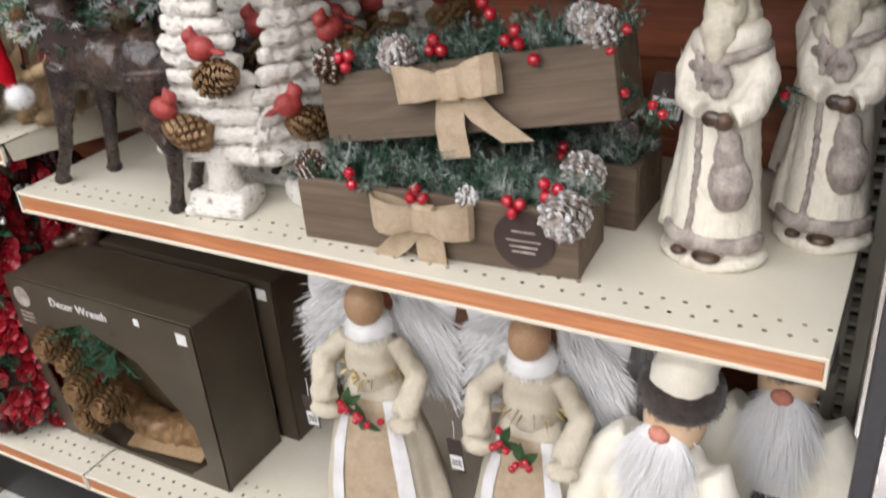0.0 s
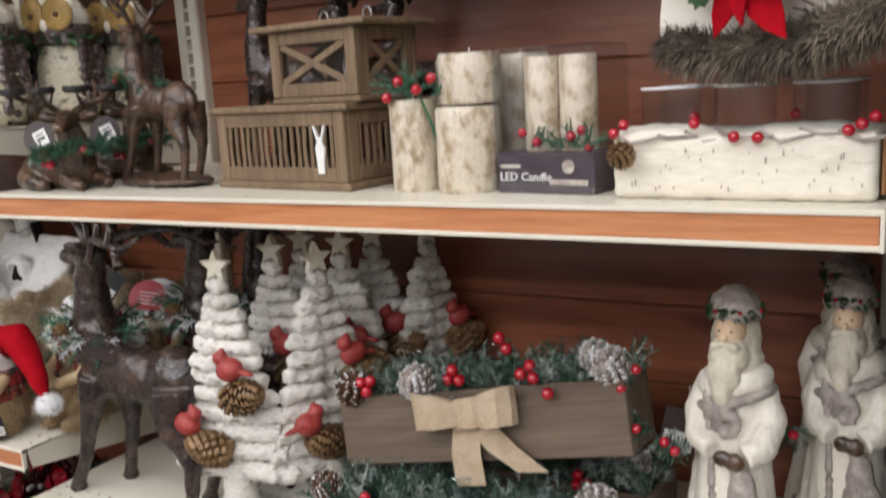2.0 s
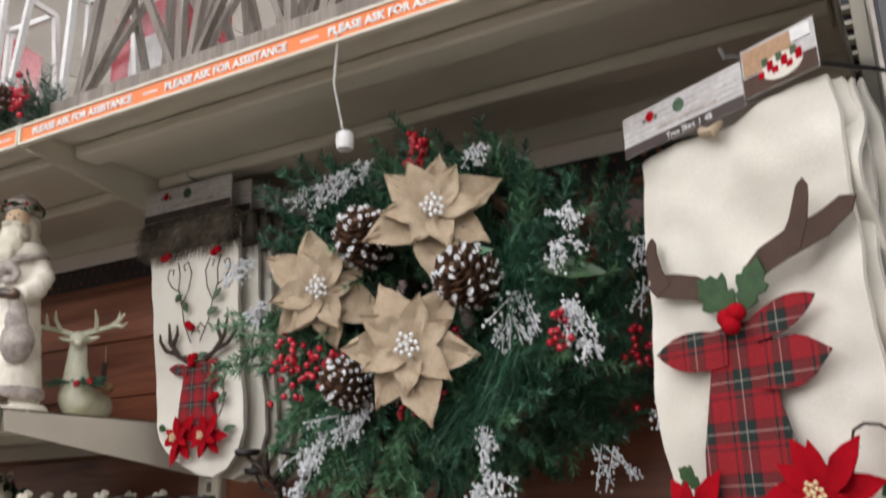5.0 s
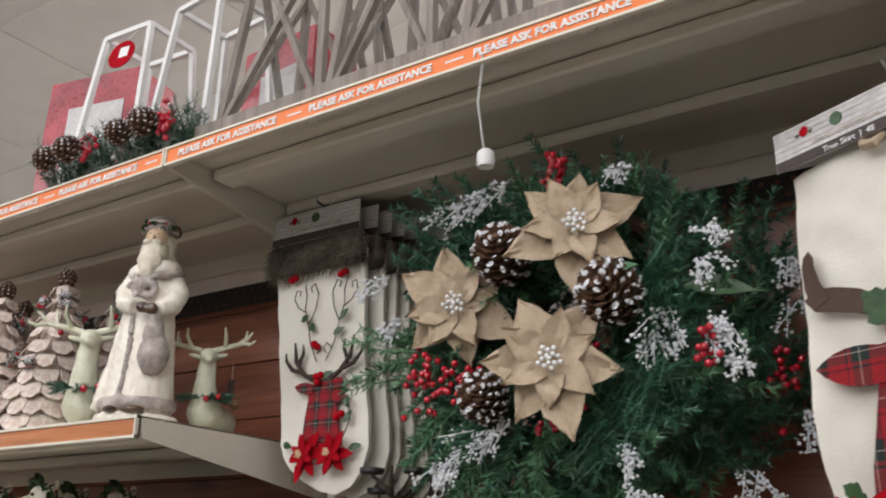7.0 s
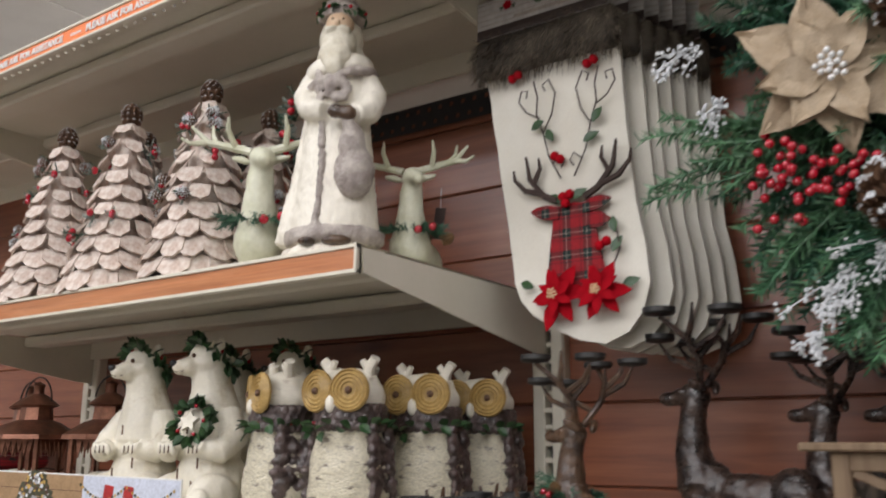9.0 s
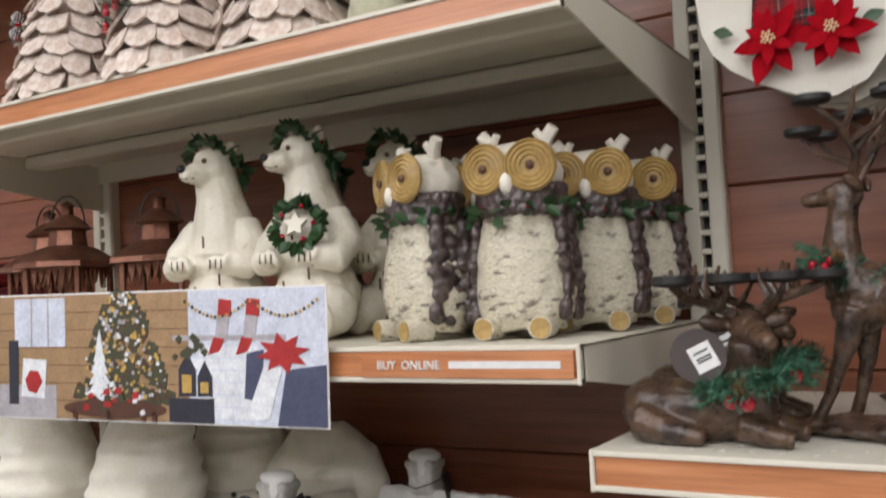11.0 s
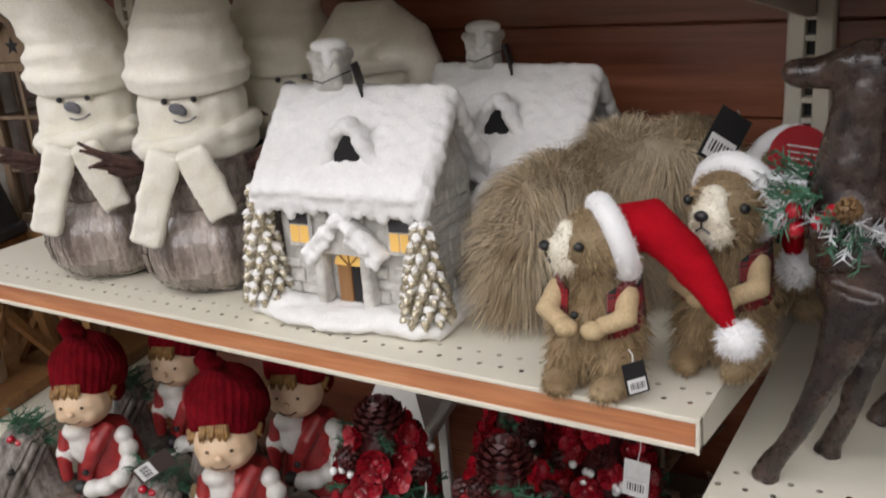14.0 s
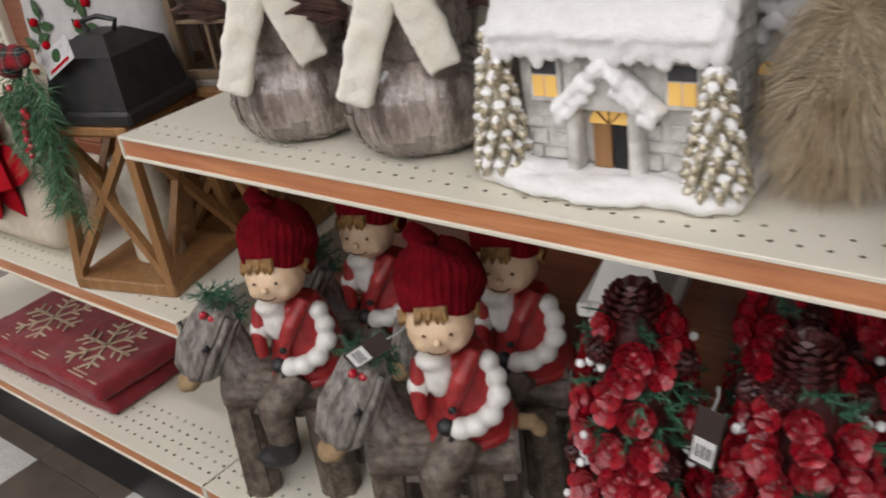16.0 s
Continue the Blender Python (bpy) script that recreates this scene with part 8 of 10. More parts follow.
        for k in range(10):
            rr = 0.017 if k % 2 == 0 else 0.009
            star.append((rr * math.sin(k * math.pi / 5), rr * math.cos(k * math.pi / 5)))
        part("star", Geo().prism(star, -0.004, 0.004).rough(0.001, 80), BEARWHITE, t, "white star", m=pose(0.016, -0.066, 0.148, -16, 0, 16))
    return t


b1 = bear(pose(-0.574, -0.318, Z + 0.0005, 0, 0, 12) @ Matrix.Diagonal((0.92, 0.95, 0.965, 1)), "glazed white bear figurine with green leaf crown", False, -18)
bear(pose(-0.430, -0.302, Z + 0.0005, 0, 0, 6) @ Matrix.Diagonal((0.92, 0.95, 0.975, 1)), "glazed white bear figurine holding a leaf wreath", True, -30)
for x, y in ((-0.50, -0.19), (-0.37, -0.175)):
    copy_thing(b1, pose(x, y, Z + 0.0005, 0, 0, 4))


def copper_lantern(m, label):
    t = thing("copper_lantern", label, "lantern", m, "copper lanterns")
    part("base", Geo().box((0, 0, 0.006), (0.105, 0.105, 0.012), 0.003), COPPER, t)
    for sx in (-1, 1):
        for sy in (-1, 1):
            part("post", Geo().box((sx * 0.044, sy * 0.044, 0.066), (0.008, 0.008, 0.108), 0.001), COPPER, t)
    for k in range(4):
        g = [(-0.036, 0.12), (0.036, 0.12)]
        for i in range(6):
            x = 0.030 - 0.012 * i
            g += [(x + 0.0055, 0.116), (x, 0.095 - 0.008 * (i % 2)), (x - 0.0055, 0.116)]
        side = pose(0, 0, 0, 0, 0, 90 * k) @ pose(0, -0.044, 0)
        part("upper_fret", Geo().prism(g, -0.0012, 0.0012), COPPER, t, smooth=False, m=side)
        part("lower_fret", Geo().prism([(x, 0.125 - z) for x, z in g], -0.0012, 0.0012), COPPER, t, smooth=False, m=side)
    part("roof", Geo().lathe([(0.082, 0.12), (0.080, 0.128), (0.045, 0.15), (0.03, 0.155), (0.028, 0.178), (0.04, 0.182), (0.018, 0.20), (0.010, 0.204), (0.009, 0.216), (0.012, 0.22), (0.0, 0.228)], 8), COPPER, t, "stepped copper roof")
    part("bail", Geo().tube([(0.03 * math.cos(a * 0.3), 0, 0.19 + 0.045 * math.sin(a * 0.3)) for a in range(11)], 0.0016, 6), IRON, t)
    part("candle", Geo().lathe([(0.028, 0.0125), (0.028, 0.06), (0.024, 0.063), (0.0, 0.06)], 20), CREAM_RESIN, t, "cream candle")
    return t


cl = copper_lantern(pose(-0.93, -0.30, Z + 0.0005, 0, 0, 20), "aged copper garden lantern with stepped roof")
copy_thing(cl, pose(-0.775, -0.25, Z + 0.0005, 0, 0, 30))
copy_thing(cl, pose(-1.06, -0.24, Z + 0.0005, 0, 0, 10))

# notice strip on the shelf edge
edge = thing("shelf_notice", "brown wood-print notice strip with white lettering", "sign", pose(-0.125, -0.4645, Z - 0.0175))
part("card", Geo().box((0, 0, 0), (0.235, 0.0012, 0.026), 0.0003), STRIP, edge)
word("BUY", 0.0125, pose(-0.098, -0.0012, -0.0045, 90, 0, 0), WHITE, "lettering", edge)
w = word("ONLINE", 0.0125, pose(-0.068, -0.0014, -0.0045, 90, 0, 0), WHITE, "lettering", edge, 0.0008)
part("lettering_bar", Geo().box((0.046, -0.001, 0.0), (0.118, 0.0006, 0.007), 0.0001), WHITE, edge)

# photo panel clipped to the shelf edge
X0, X1, ZB, ZT = -0.87, -0.268, 1.278, 1.424
board = thing("photo_sign", "printed photo panel of a decorated living room", "sign", pose(-0.575, -0.517, (ZB + ZT) / 2 - 0.002, 0, 1.0, 8))
Wd, Hd = X1 - X0, ZT - ZB + 0.005
part("panel", Geo().box((0, 0, 0), (Wd, 0.002, Hd), 0.0008), WHITE, board)
INK = {k: stuff("print_" + k, c, tuple(min(1, v * 1.25) for v in c), 0.4, 40, 260, 0.0) for k, c in
       (("timber", (0.36, 0.23, 0.12)), ("pale", (0.62, 0.66, 0.76)), ("brick", (0.66, 0.70, 0.80)), ("dark", (0.035, 0.035, 0.05)), ("pine", (0.07, 0.07, 0.04)), ("red", (0.42, 0.03, 0.03)), ("gold", (0.55, 0.36, 0.10)), ("table", (0.10, 0.045, 0.03)), ("navy", (0.07, 0.08, 0.14)), ("snow", (0.75, 0.78, 0.82)), ("grey", (0.42, 0.40, 0.42)))}


def ink(name, key, pts, lift):
    part(name, Geo().prism(pts, -0.0012 - lift, -0.001), INK[key], board)


def rect(x0, z0, x1, z1):
    return [(x0, z0), (x1, z0), (x1, z1), (x0, z1)]


h = Hd / 2 - 0.002
k0 = Wd / 2 - 0.002
rng = random.Random(4)
ink("print_wall", "timber", rect(-k0, -h, 0.122, h), 0.0)
ink("print_wall", "pale", rect(0.122, -h, k0, h), 0.0)
for k in range(7):
    ink("print_joint", "table", rect(-k0, -h + 0.021 * k, 0.122, -h + 0.021 * k + 0.0008), 0.0002)
ink("print_window", "pale", rect(-0.142, 0.012, -0.060, h - 0.003), 0.0004)
for k in range(1, 3):
    ink("print_bar", "grey", rect(-0.142 + 0.027 * k, 0.012, -0.140 + 0.027 * k, h - 0.003), 0.0007)
ink("print_chimney", "brick", rect(0.125, -h, 0.215, 0.018), 0.0004)
ink("print_hearth", "grey", rect(0.10, 0.018, 0.25, 0.024), 0.0006)
for j in range(6):
    for i in range(5):
        x, z = 0.128 + 0.018 * i + 0.009 * (j % 2), -h + 0.006 + 0.0135 * j
        ink("print_brick", "snow", rect(x, z, min(x + 0.016, 0.214), z + 0.0115), 0.0006)
ink("print_sofa", "grey", rect(-k0, -h, -0.075, -0.034), 0.0004)
ink("print_cushion", "snow", [(-0.132, -0.048), (-0.094, -0.050), (-0.090, -0.004), (-0.128, -0.002)], 0.0007)
ink("print_chair", "dark", rect(-0.152, -0.058, -0.136, 0.020), 0.0006)
ink("print_flowerpot", "red", [(-0.111 + 0.014 * math.cos(a), -0.030 + 0.015 * math.sin(a)) for a in range(6)], 0.0009)
for key, lift in (("pine", 0.0006), ("table", 0.0010), ("gold", 0.0013), ("grey", 0.0014), ("snow", 0.0016)):
    g = Geo()
    for k in range({"pine": 210, "table": 90, "gold": 100, "grey": 50, "snow": 40}[key]):
        u = rng.random() ** 1.25
        x = 0.026 + rng.uniform(-1, 1) * (0.012 + 0.062 * (1 - u) ** 0.8)
        z = -0.050 + u * 0.122
        s = rng.uniform(0.0045, 0.009) if key == "pine" else rng.uniform(0.0014, 0.0034)
        g.prism([(x - s, z - s * 0.5), (x + s * 0.7, z - s * 0.8), (x + s, z + s * 0.6), (x - s * 0.3, z + s)], -0.0012 - lift - 0.0000008 * k, -0.001)
    tagged(part("print_bough", g, INK[key], board), kind="stuff")
for k in range(5):
    ink("print_tree", "snow", [(-0.006 - 0.020 + 0.0035 * k, -0.045 + 0.013 * k), (-0.006 + 0.020 - 0.0035 * k, -0.045 + 0.013 * k), (-0.006, -0.020 + 0.013 * k)], 0.0018 + 0.00003 * k)
ink("print_table", "table", [(0.014 + 0.076 * math.cos(a * 0.3), -0.060 + 0.011 * math.sin(a * 0.3)) for a in range(21)], 0.0021)
for x in (-0.048, 0.004, 0.054, 0.070):
    ink("print_leg", "table", rect(x, -h, x + 0.006, -0.062), 0.0021)
for k in range(26):
    x, z, s = 0.022 + rng.gauss(0, 0.020), -0.044 + rng.gauss(0, 0.007), rng.uniform(0.002, 0.005)
    ink("print_centrepiece", ("red", "pine", "snow", "red")[k % 4], [(x - s, z - s), (x + s, z - s * 0.6), (x + s * 0.6, z + s), (x - s, z + s * 0.5)], 0.0024 + 0.00001 * k)
ink("print_bench", "dark", rect(0.094, -h, 0.156, -0.046), 0.0008)
for x, w, top in ((0.120, 0.012, 0.004), (0.144, 0.010, -0.004)):
    ink("print_lantern", "dark", [(x - w, -0.044), (x + w, -0.044), (x + w, top - 0.018), (x, top), (x - w, top - 0.018)], 0.001)
    ink("print_flame", "gold", rect(x - w * 0.6, -0.040, x + w * 0.5, top - 0.024), 0.0013)
for k in range(14):
    x, z, s = 0.118 + rng.gauss(0, 0.012), 0.010 + rng.gauss(0, 0.006), rng.uniform(0.003, 0.006)
    ink("print_plant", "pine", [(x - s, z), (x, z - s), (x + s, z + s * 0.3), (x, z + s)], 0.0014 + 0.00001 * k)
for x in (0.168, 0.205):
    ink("print_stocking", "grey", [(x - 0.010, 0.016), (x + 0.006, 0.016), (x + 0.011, 0.052), (x - 0.004, 0.056)], 0.0009)
    ink("print_cuff", "red", [(x - 0.005, 0.046), (x + 0.012, 0.044), (x + 0.013, 0.062), (x - 0.003, 0.064)], 0.0012)
    ink("print_toe", "red", [(x - 0.019, 0.002), (x - 0.004, 0.006), (x + 0.004, 0.020), (x - 0.011, 0.022)], 0.0011)
for k in range(34):
    x = 0.118 + 0.0052 * k
    z = 0.062 - 0.018 * abs(math.sin((x - 0.118) * 36))
    ink("print_garland", ("pine", "gold")[k % 2], [(x - 0.002, z), (x, z - 0.0022), (x + 0.002, z), (x, z + 0.0022)], 0.0014)
ink("print_armchair", "navy", [(0.238, -h), (k0, -h), (k0, -0.008), (0.25, -0.014)], 0.0009)
ink("print_armchair", "navy", [(0.196, -0.045), (0.218, -0.05), (0.222, 0.008), (0.20, 0.004)], 0.0007)
star = []
for k in range(16):
    rr = 0.036 if k % 2 == 0 else 0.02
    star.append((0.246 + rr * math.cos(k * math.pi / 8 + 0.2) * 0.95, 0.004 + rr * math.sin(k * math.pi / 8 + 0.2) * 0.62))
ink("print_flower", "red", star, 0.0013)
ink("print_cushion", "snow", [(0.196, -0.07), (0.228, -0.066), (0.245, -0.012), (0.222, -0.01)], 0.0011)


# ---- shelf of bark trees, ivory deer and a coat figure ----
Z = LEVEL["A3"]
CHIP = stuff("whitened_bark_chip", (0.52, 0.34, 0.25), (0.86, 0.77, 0.69), 0.7, 45, 160, 0.5, lo=0.3, hi=0.6, vary=0.2, mottle=0.85)


def bark_tree(m, label, h=0.32, r=0.076, seed=1):
    t = thing("bark_tree", label, "ornament", m, "bark chip trees")
    part("core", Geo().lathe([(r * 0.8, 0.0), (r * 0.78, 0.01), (0.012, h * 0.93), (0.006, h * 0.95)], 20), CHIP, t)
    chips = [Geo().add([(-w / 2, 0, 0), (w / 2, 0, 0), (w * 0.56, -0.008, -0.030), (w * 0.2, -0.013, -0.044), (-w * 0.25, -0.013, -0.041), (-w * 0.54, -0.008, -0.028),
                        (-w / 2, 0.004, 0), (w / 2, 0.004, 0), (w * 0.56, -0.004, -0.030), (w * 0.2, -0.009, -0.044), (-w * 0.25, -0.009, -0.041), (-w * 0.54, -0.004, -0.028)],
                       [(0, 5, 4, 3, 2, 1), (6, 7, 8, 9, 10, 11), (0, 1, 7, 6), (1, 2, 8, 7), (2, 3, 9, 8), (3, 4, 10, 9), (4, 5, 11, 10), (5, 0, 6, 11)]).mesh("bark_chip", False) for w in (0.044, 0.038, 0.050)]
    rng = random.Random(seed)
    rows = 10
    for j in range(rows):
        u = j / rows
        rr = r * (1 - u) * 0.86 + 0.012
        n = max(5, int(6.283 * rr / 0.034))
        sc = 0.92 - 0.40 * u
        for i in range(n):
            a = 360 * (i + 0.5 * (j % 2)) / n + rng.uniform(-5, 5)
            part("bark_chip", chips[rng.randrange(3)], CHIP, t, m=pose(0, 0, 0.035 + u * (h - 0.03), 0, 0, a) @ pose(0, -rr, 0, rng.uniform(-22, -8), rng.uniform(-8, 8), 0) @ Matrix.Diagonal((sc, sc, sc, 1)))
    g = Geo(seed)
    spots = []
    for k in range(15):
        a, u = g.rng.uniform(0, 6.283), g.rng.uniform(0.05, 0.9)
        rr = r * (1 - u) + 0.018
        p = Vector((rr * math.cos(a), rr * math.sin(a), 0.02 + u * h * 0.9))
        for q in range(5):
            sprig(g, p, (math.cos(a) + g.rng.gauss(0, 0.6), math.sin(a) + g.rng.gauss(0, 0.6), g.rng.gauss(0, 0.6)), 0.020, 0.011, 12, 0.001)
        spots += [tuple(p + Vector((math.cos(a) * 0.01, math.sin(a) * 0.01, g.rng.uniform(-0.01, 0.01)))) for q in range(2)]
        if k % 2:
            cone(t, Matrix.Translation(p) @ pose(0, 0, 0, 80, 0, math.degrees(a) + 90), 0.009, 0.016, True, CONE, 5)
    part("greenery", g, NEEDLE_FROST, t, smooth=False)
    berries(t, spots, 0.0055, BERRY)
    cone(t, pose(0, 0, h * 0.94), 0.017, 0.035, True, CONE, 6)
    return t


bt = bark_tree(pose(-0.405, -0.365, Z + 0.0005), "tree of whitened bark chips with berries and cones")
for x, y, rz, s in ((-0.515, -0.30, 60, 0.94), (-0.60, -0.375, 140, 1.0), (-0.70, -0.27, 200, 0.95), (-0.80, -0.37, 260, 1.0), (-0.93, -0.30, 20, 1.0), (-0.42, -0.22, 100, 0.92)):
    copy_thing(bt, pose(x, y, Z + 0.0005, 0, 0, rz))
copy_thing(figure, pose(-0.118, -0.375, Z + 0.0005, 0, 0, 34) @ Matrix.Diagonal((1.12, 1.1, 1.03, 1)))
garland_loop("swag", "frosted twig swag beside the coat figure", pose(-0.2, -0.33, Z + 0.24, 0, 60, 0), 14, 0.05)


def ivory_deer(m, label, seed=2):
    t = thing("deer_figurine", label, "figurine", m, "ivory deer")
    g = Geo().ball((0.02, 0, 0.032), (0.075, 0.042, 0.034)).ball((-0.035, 0, 0.042), (0.035, 0.034, 0.038)).tube([(-0.04, 0, 0.05), (-0.052, -0.002, 0.10), (-0.055, -0.004, 0.135)], [0.030, 0.020, 0.017], 12)
    g.ball((-0.06, -0.006, 0.148), (0.022, 0.017, 0.017)).tube([(-0.066, -0.01, 0.146), (-0.094, -0.02, 0.136)], [0.013, 0.008], 10).ball((-0.095, -0.02, 0.136), 0.0088)
    for s in (-1, 1):
        g.ball((-0.046, s * 0.026, 0.152), (0.007, 0.017, 0.0055), (s * 15, 0, 0))
    part("body", sculpt(g, "body", 0.0034, 3, 0.001, 60), ANTLER_WHITE, t, "ivory glazed body")
    for s in (-1, 1):
        a = Geo().tube([(-0.052, s * 0.01, 0.160), (-0.046, s * 0.040, 0.170), (-0.052, s * 0.072, 0.176), (-0.062, s * 0.092, 0.196)], [0.0062, 0.0056, 0.0048, 0.002], 7).tube([(-0.048, s * 0.034, 0.168), (-0.066, s * 0.040, 0.188), (-0.072, s * 0.038, 0.204)], [0.0046, 0.0036, 0.0016], 6).tube([(-0.050, s * 0.060, 0.174), (-0.036, s * 0.070, 0.190), (-0.036, s * 0.072, 0.206)], [0.0044, 0.0034, 0.0016], 6).tube([(-0.052, s * 0.072, 0.176), (-0.066, s * 0.090, 0.170), (-0.072, s * 0.102, 0.176)], [0.0042, 0.0034, 0.0016], 6)
        part("antler", a, ANTLER_WHITE, t)
    k = Geo(seed)
    for i in range(46):
        a = k.rng.uniform(0, 6.28)
        sprig(k, (-0.045 + 0.024 * math.cos(a), 0.03 * math.sin(a), 0.072 + 0.008 * math.cos(a)), (math.cos(a) - 0.3, math.sin(a), k.rng.uniform(-0.7, 0.3)), 0.028, 0.013, 16, 0.0012)
    part("neck_garland", k, NEEDLE, t, "green neck garland", smooth=False)
    berries(t, [(-0.085, -0.02, 0.06), (-0.075, -0.04, 0.066)], 0.0065, BERRY)
    cone(t, pose(-0.03, -0.048, 0.055, 70, 0, 0), 0.009, 0.018, False, CONE_GILT, 5)
    return t


ivory_deer(pose(-0.265, -0.36, Z + 0.0005, 0, 0, 120) @ Matrix.Scale(1.08, 4), "ivory lying deer figurine with green garland")
iv2 = ivory_deer(pose(-0.090, -0.235, Z + 0.0005, 0, 0, 118) @ Matrix.Scale(0.92, 4), "ivory lying deer figurine with a dark hang tag", 5)
price_tag(iv2, pose(-0.02, -0.045, 0.11, 0, -15, 40), 0.03, 0.05)


# ---- base deck: riders, rose trees, cartons, gowned dolls ----
Z = LEVEL["base"]


def rider(m):
    """A moulded child figure on a log horse, facing -x and outwards, as one plain moulding."""
    P = []
    log = grooved([(-0.120, 0, 0.205), (0.085, 0, 0.200)], [0.056, 0.058], 3, 72, 14, 0.13, 0.02)
    P.append((log, LOGBROWN))
    P.append((Geo().tube([(0.084, 0, 0.200), (0.091, 0, 0.200)], [0.050, 0.047], 18).tube([(-0.119, 0, 0.205), (-0.127, 0, 0.205)], [0.047, 0.044], 18), LOGGREY))
    P.append((sculpt(Geo().tube([(0.085, 0, 0.235), (0.112, -0.004, 0.236), (0.126, -0.008, 0.216)], [0.012, 0.014, 0.010], 10), "tail", 0.004, 1, 0.002, 80), CARTON))
    for x, y in ((-0.098, -0.036), (-0.090, 0.040), (0.040, -0.038), (0.050, 0.042)):
        P.append((grooved([(x, y, 0.19), (x * 1.03, y * 1.12, 0.0)], [0.029, 0.032], int(x * 1000), 40, 10, 0.15, 0.025), LOGBROWN))
    P.append((grooved([(-0.085, 0, 0.225), (-0.112, -0.006, 0.285), (-0.116, -0.008, 0.318)], [0.042, 0.038, 0.034], 8, 40, 8, 0.08, 0.03), LOGGREY))
    P.append((grooved([(-0.092, 0.004, 0.372), (-0.104, -0.006, 0.360), (-0.134, -0.030, 0.306), (-0.150, -0.044, 0.268), (-0.155, -0.048, 0.256)], [0.020, 0.036, 0.043, 0.036, 0.024], 9, 64, 12, 0.20, 0.04), LOGGREY))
    P.append((sculpt(Geo().ball((-0.164, -0.050, 0.254), (0.028, 0.026, 0.018), (0, -35, 25)), "muzzle", 0.004, 1, 0.002, 80), CARTON))
    P.append((Geo().ball((-0.118, -0.061, 0.322), 0.009).ball((-0.166, 0.006, 0.312), 0.008), BLACK))
    g = Geo(4)
    for k in range(44):
        z = 0.352 + g.rng.uniform(-0.01, 0.05)
        sprig(g, (-0.105 + g.rng.uniform(-0.02, 0.02), -0.012, z), (g.rng.gauss(0, 1), g.rng.gauss(0, 1), 0.4), 0.032, 0.018, 22, 0.0014)
    P.append((g, NEEDLE))
    P.append((Geo().ball((-0.118, -0.040, 0.372), 0.007).ball((-0.104, -0.042, 0.366), 0.007), BERRY))
    coat = Geo().lathe([(0.064, 0.240), (0.066, 0.256), (0.056, 0.300), (0.048, 0.345), (0.034, 0.378)], 24, pose(0.025, 0, 0), 1.0, 0.92)
    P.append((sculpt(coat, "coat", 0.005, 3, 0.0015, 60), REDPAINT))
    P.append((sculpt(Geo().ball((-0.004, -0.022, 0.350), (0.025, 0.026, 0.044)).ball((-0.010, -0.024, 0.378), (0.026, 0.026, 0.016)), "jumper", 0.005, 2, 0.0015, 80), PUFFER))
    P.append((sculpt(Geo().tube([(0.046, -0.020, 0.385), (0.026, -0.047, 0.352), (0.010, -0.054, 0.318)], [0.013, 0.015, 0.012], 10).tube([(-0.030, -0.024, 0.378), (-0.036, -0.038, 0.330), (-0.034, -0.044, 0.290)], [0.011, 0.012, 0.010], 10).tube([(0.010, -0.055, 0.320), (0.004, -0.060, 0.262)], [0.010, 0.009], 10), "lapel", 0.004, 2), REDPAINT))
    slv = Geo()
    for k, (x, y, z) in enumerate(((0.060, -0.014, 0.358), (0.069, -0.022, 0.336), (0.072, -0.034, 0.312), (0.060, -0.052, 0.294), (0.040, -0.064, 0.287), (0.020, -0.068, 0.286))):
        slv.ball((x, y, z), (0.0178, 0.0178, 0.0165))
    slv.ball((-0.035, -0.03, 0.335), (0.016, 0.018, 0.023))
    P.append((sculpt(slv, "sleeve", 0.0035, 2), PUFFER))
    P.append((sculpt(Geo().ball((0.000, -0.068, 0.290), (0.014, 0.013, 0.014)), "mitt", 0.004, 2), IRON))
    P.append((sculpt(Geo().lathe([(0.067, 0.234), (0.071, 0.241), (0.067, 0.250)], 24, pose(0.025, 0, 0), 1.0, 0.95), "hem", 0.005, 2), REDPAINT))
    P.append((sculpt(Geo().tube([(0.02, -0.045, 0.255), (-0.02, -0.078, 0.215), (-0.02, -0.08, 0.13)], [0.034, 0.030, 0.024], 14).tube([(0.03, 0.045, 0.255), (0.0, 0.078, 0.215), (0.0, 0.08, 0.13)], [0.034, 0.030, 0.024], 14), "trousers", 0.006, 2, 0.002, 60), LOGBROWN))
    P.append((sculpt(Geo().ball((-0.035, -0.085, 0.112), (0.036, 0.022, 0.018)).ball((-0.015, 0.085, 0.112), (0.036, 0.022, 0.018)).tube([(-0.02, -0.081, 0.15), (-0.02, -0.082, 0.115)], [0.026, 0.024], 12), "boot", 0.005, 2), IRON))
    P.append((sculpt(Geo().ball((0.006, -0.016, 0.432), (0.056, 0.052, 0.050)).ball((-0.018, -0.046, 0.420), (0.019, 0.016, 0.017)).ball((0.030, -0.046, 0.420), (0.019, 0.016, 0.017)), "face", 0.004, 4), SKIN))
    P.append((Geo().ball((0.006, -0.071, 0.432), (0.007, 0.006, 0.006)), SKIN))
    P.append((Geo().ball((-0.014, -0.0655, 0.443), (0.0034, 0.002, 0.0030), u=8, w=6).ball((0.028, -0.0655, 0.443), (0.0034, 0.002, 0.0030), u=8, w=6).tube([(-0.012, -0.0660, 0.415), (-0.004, -0.0675, 0.411), (0.012, -0.0680, 0.411), (0.022, -0.0660, 0.416)], 0.0013, 5), CONE))
    hair, rng = Geo(), random.Random(4)
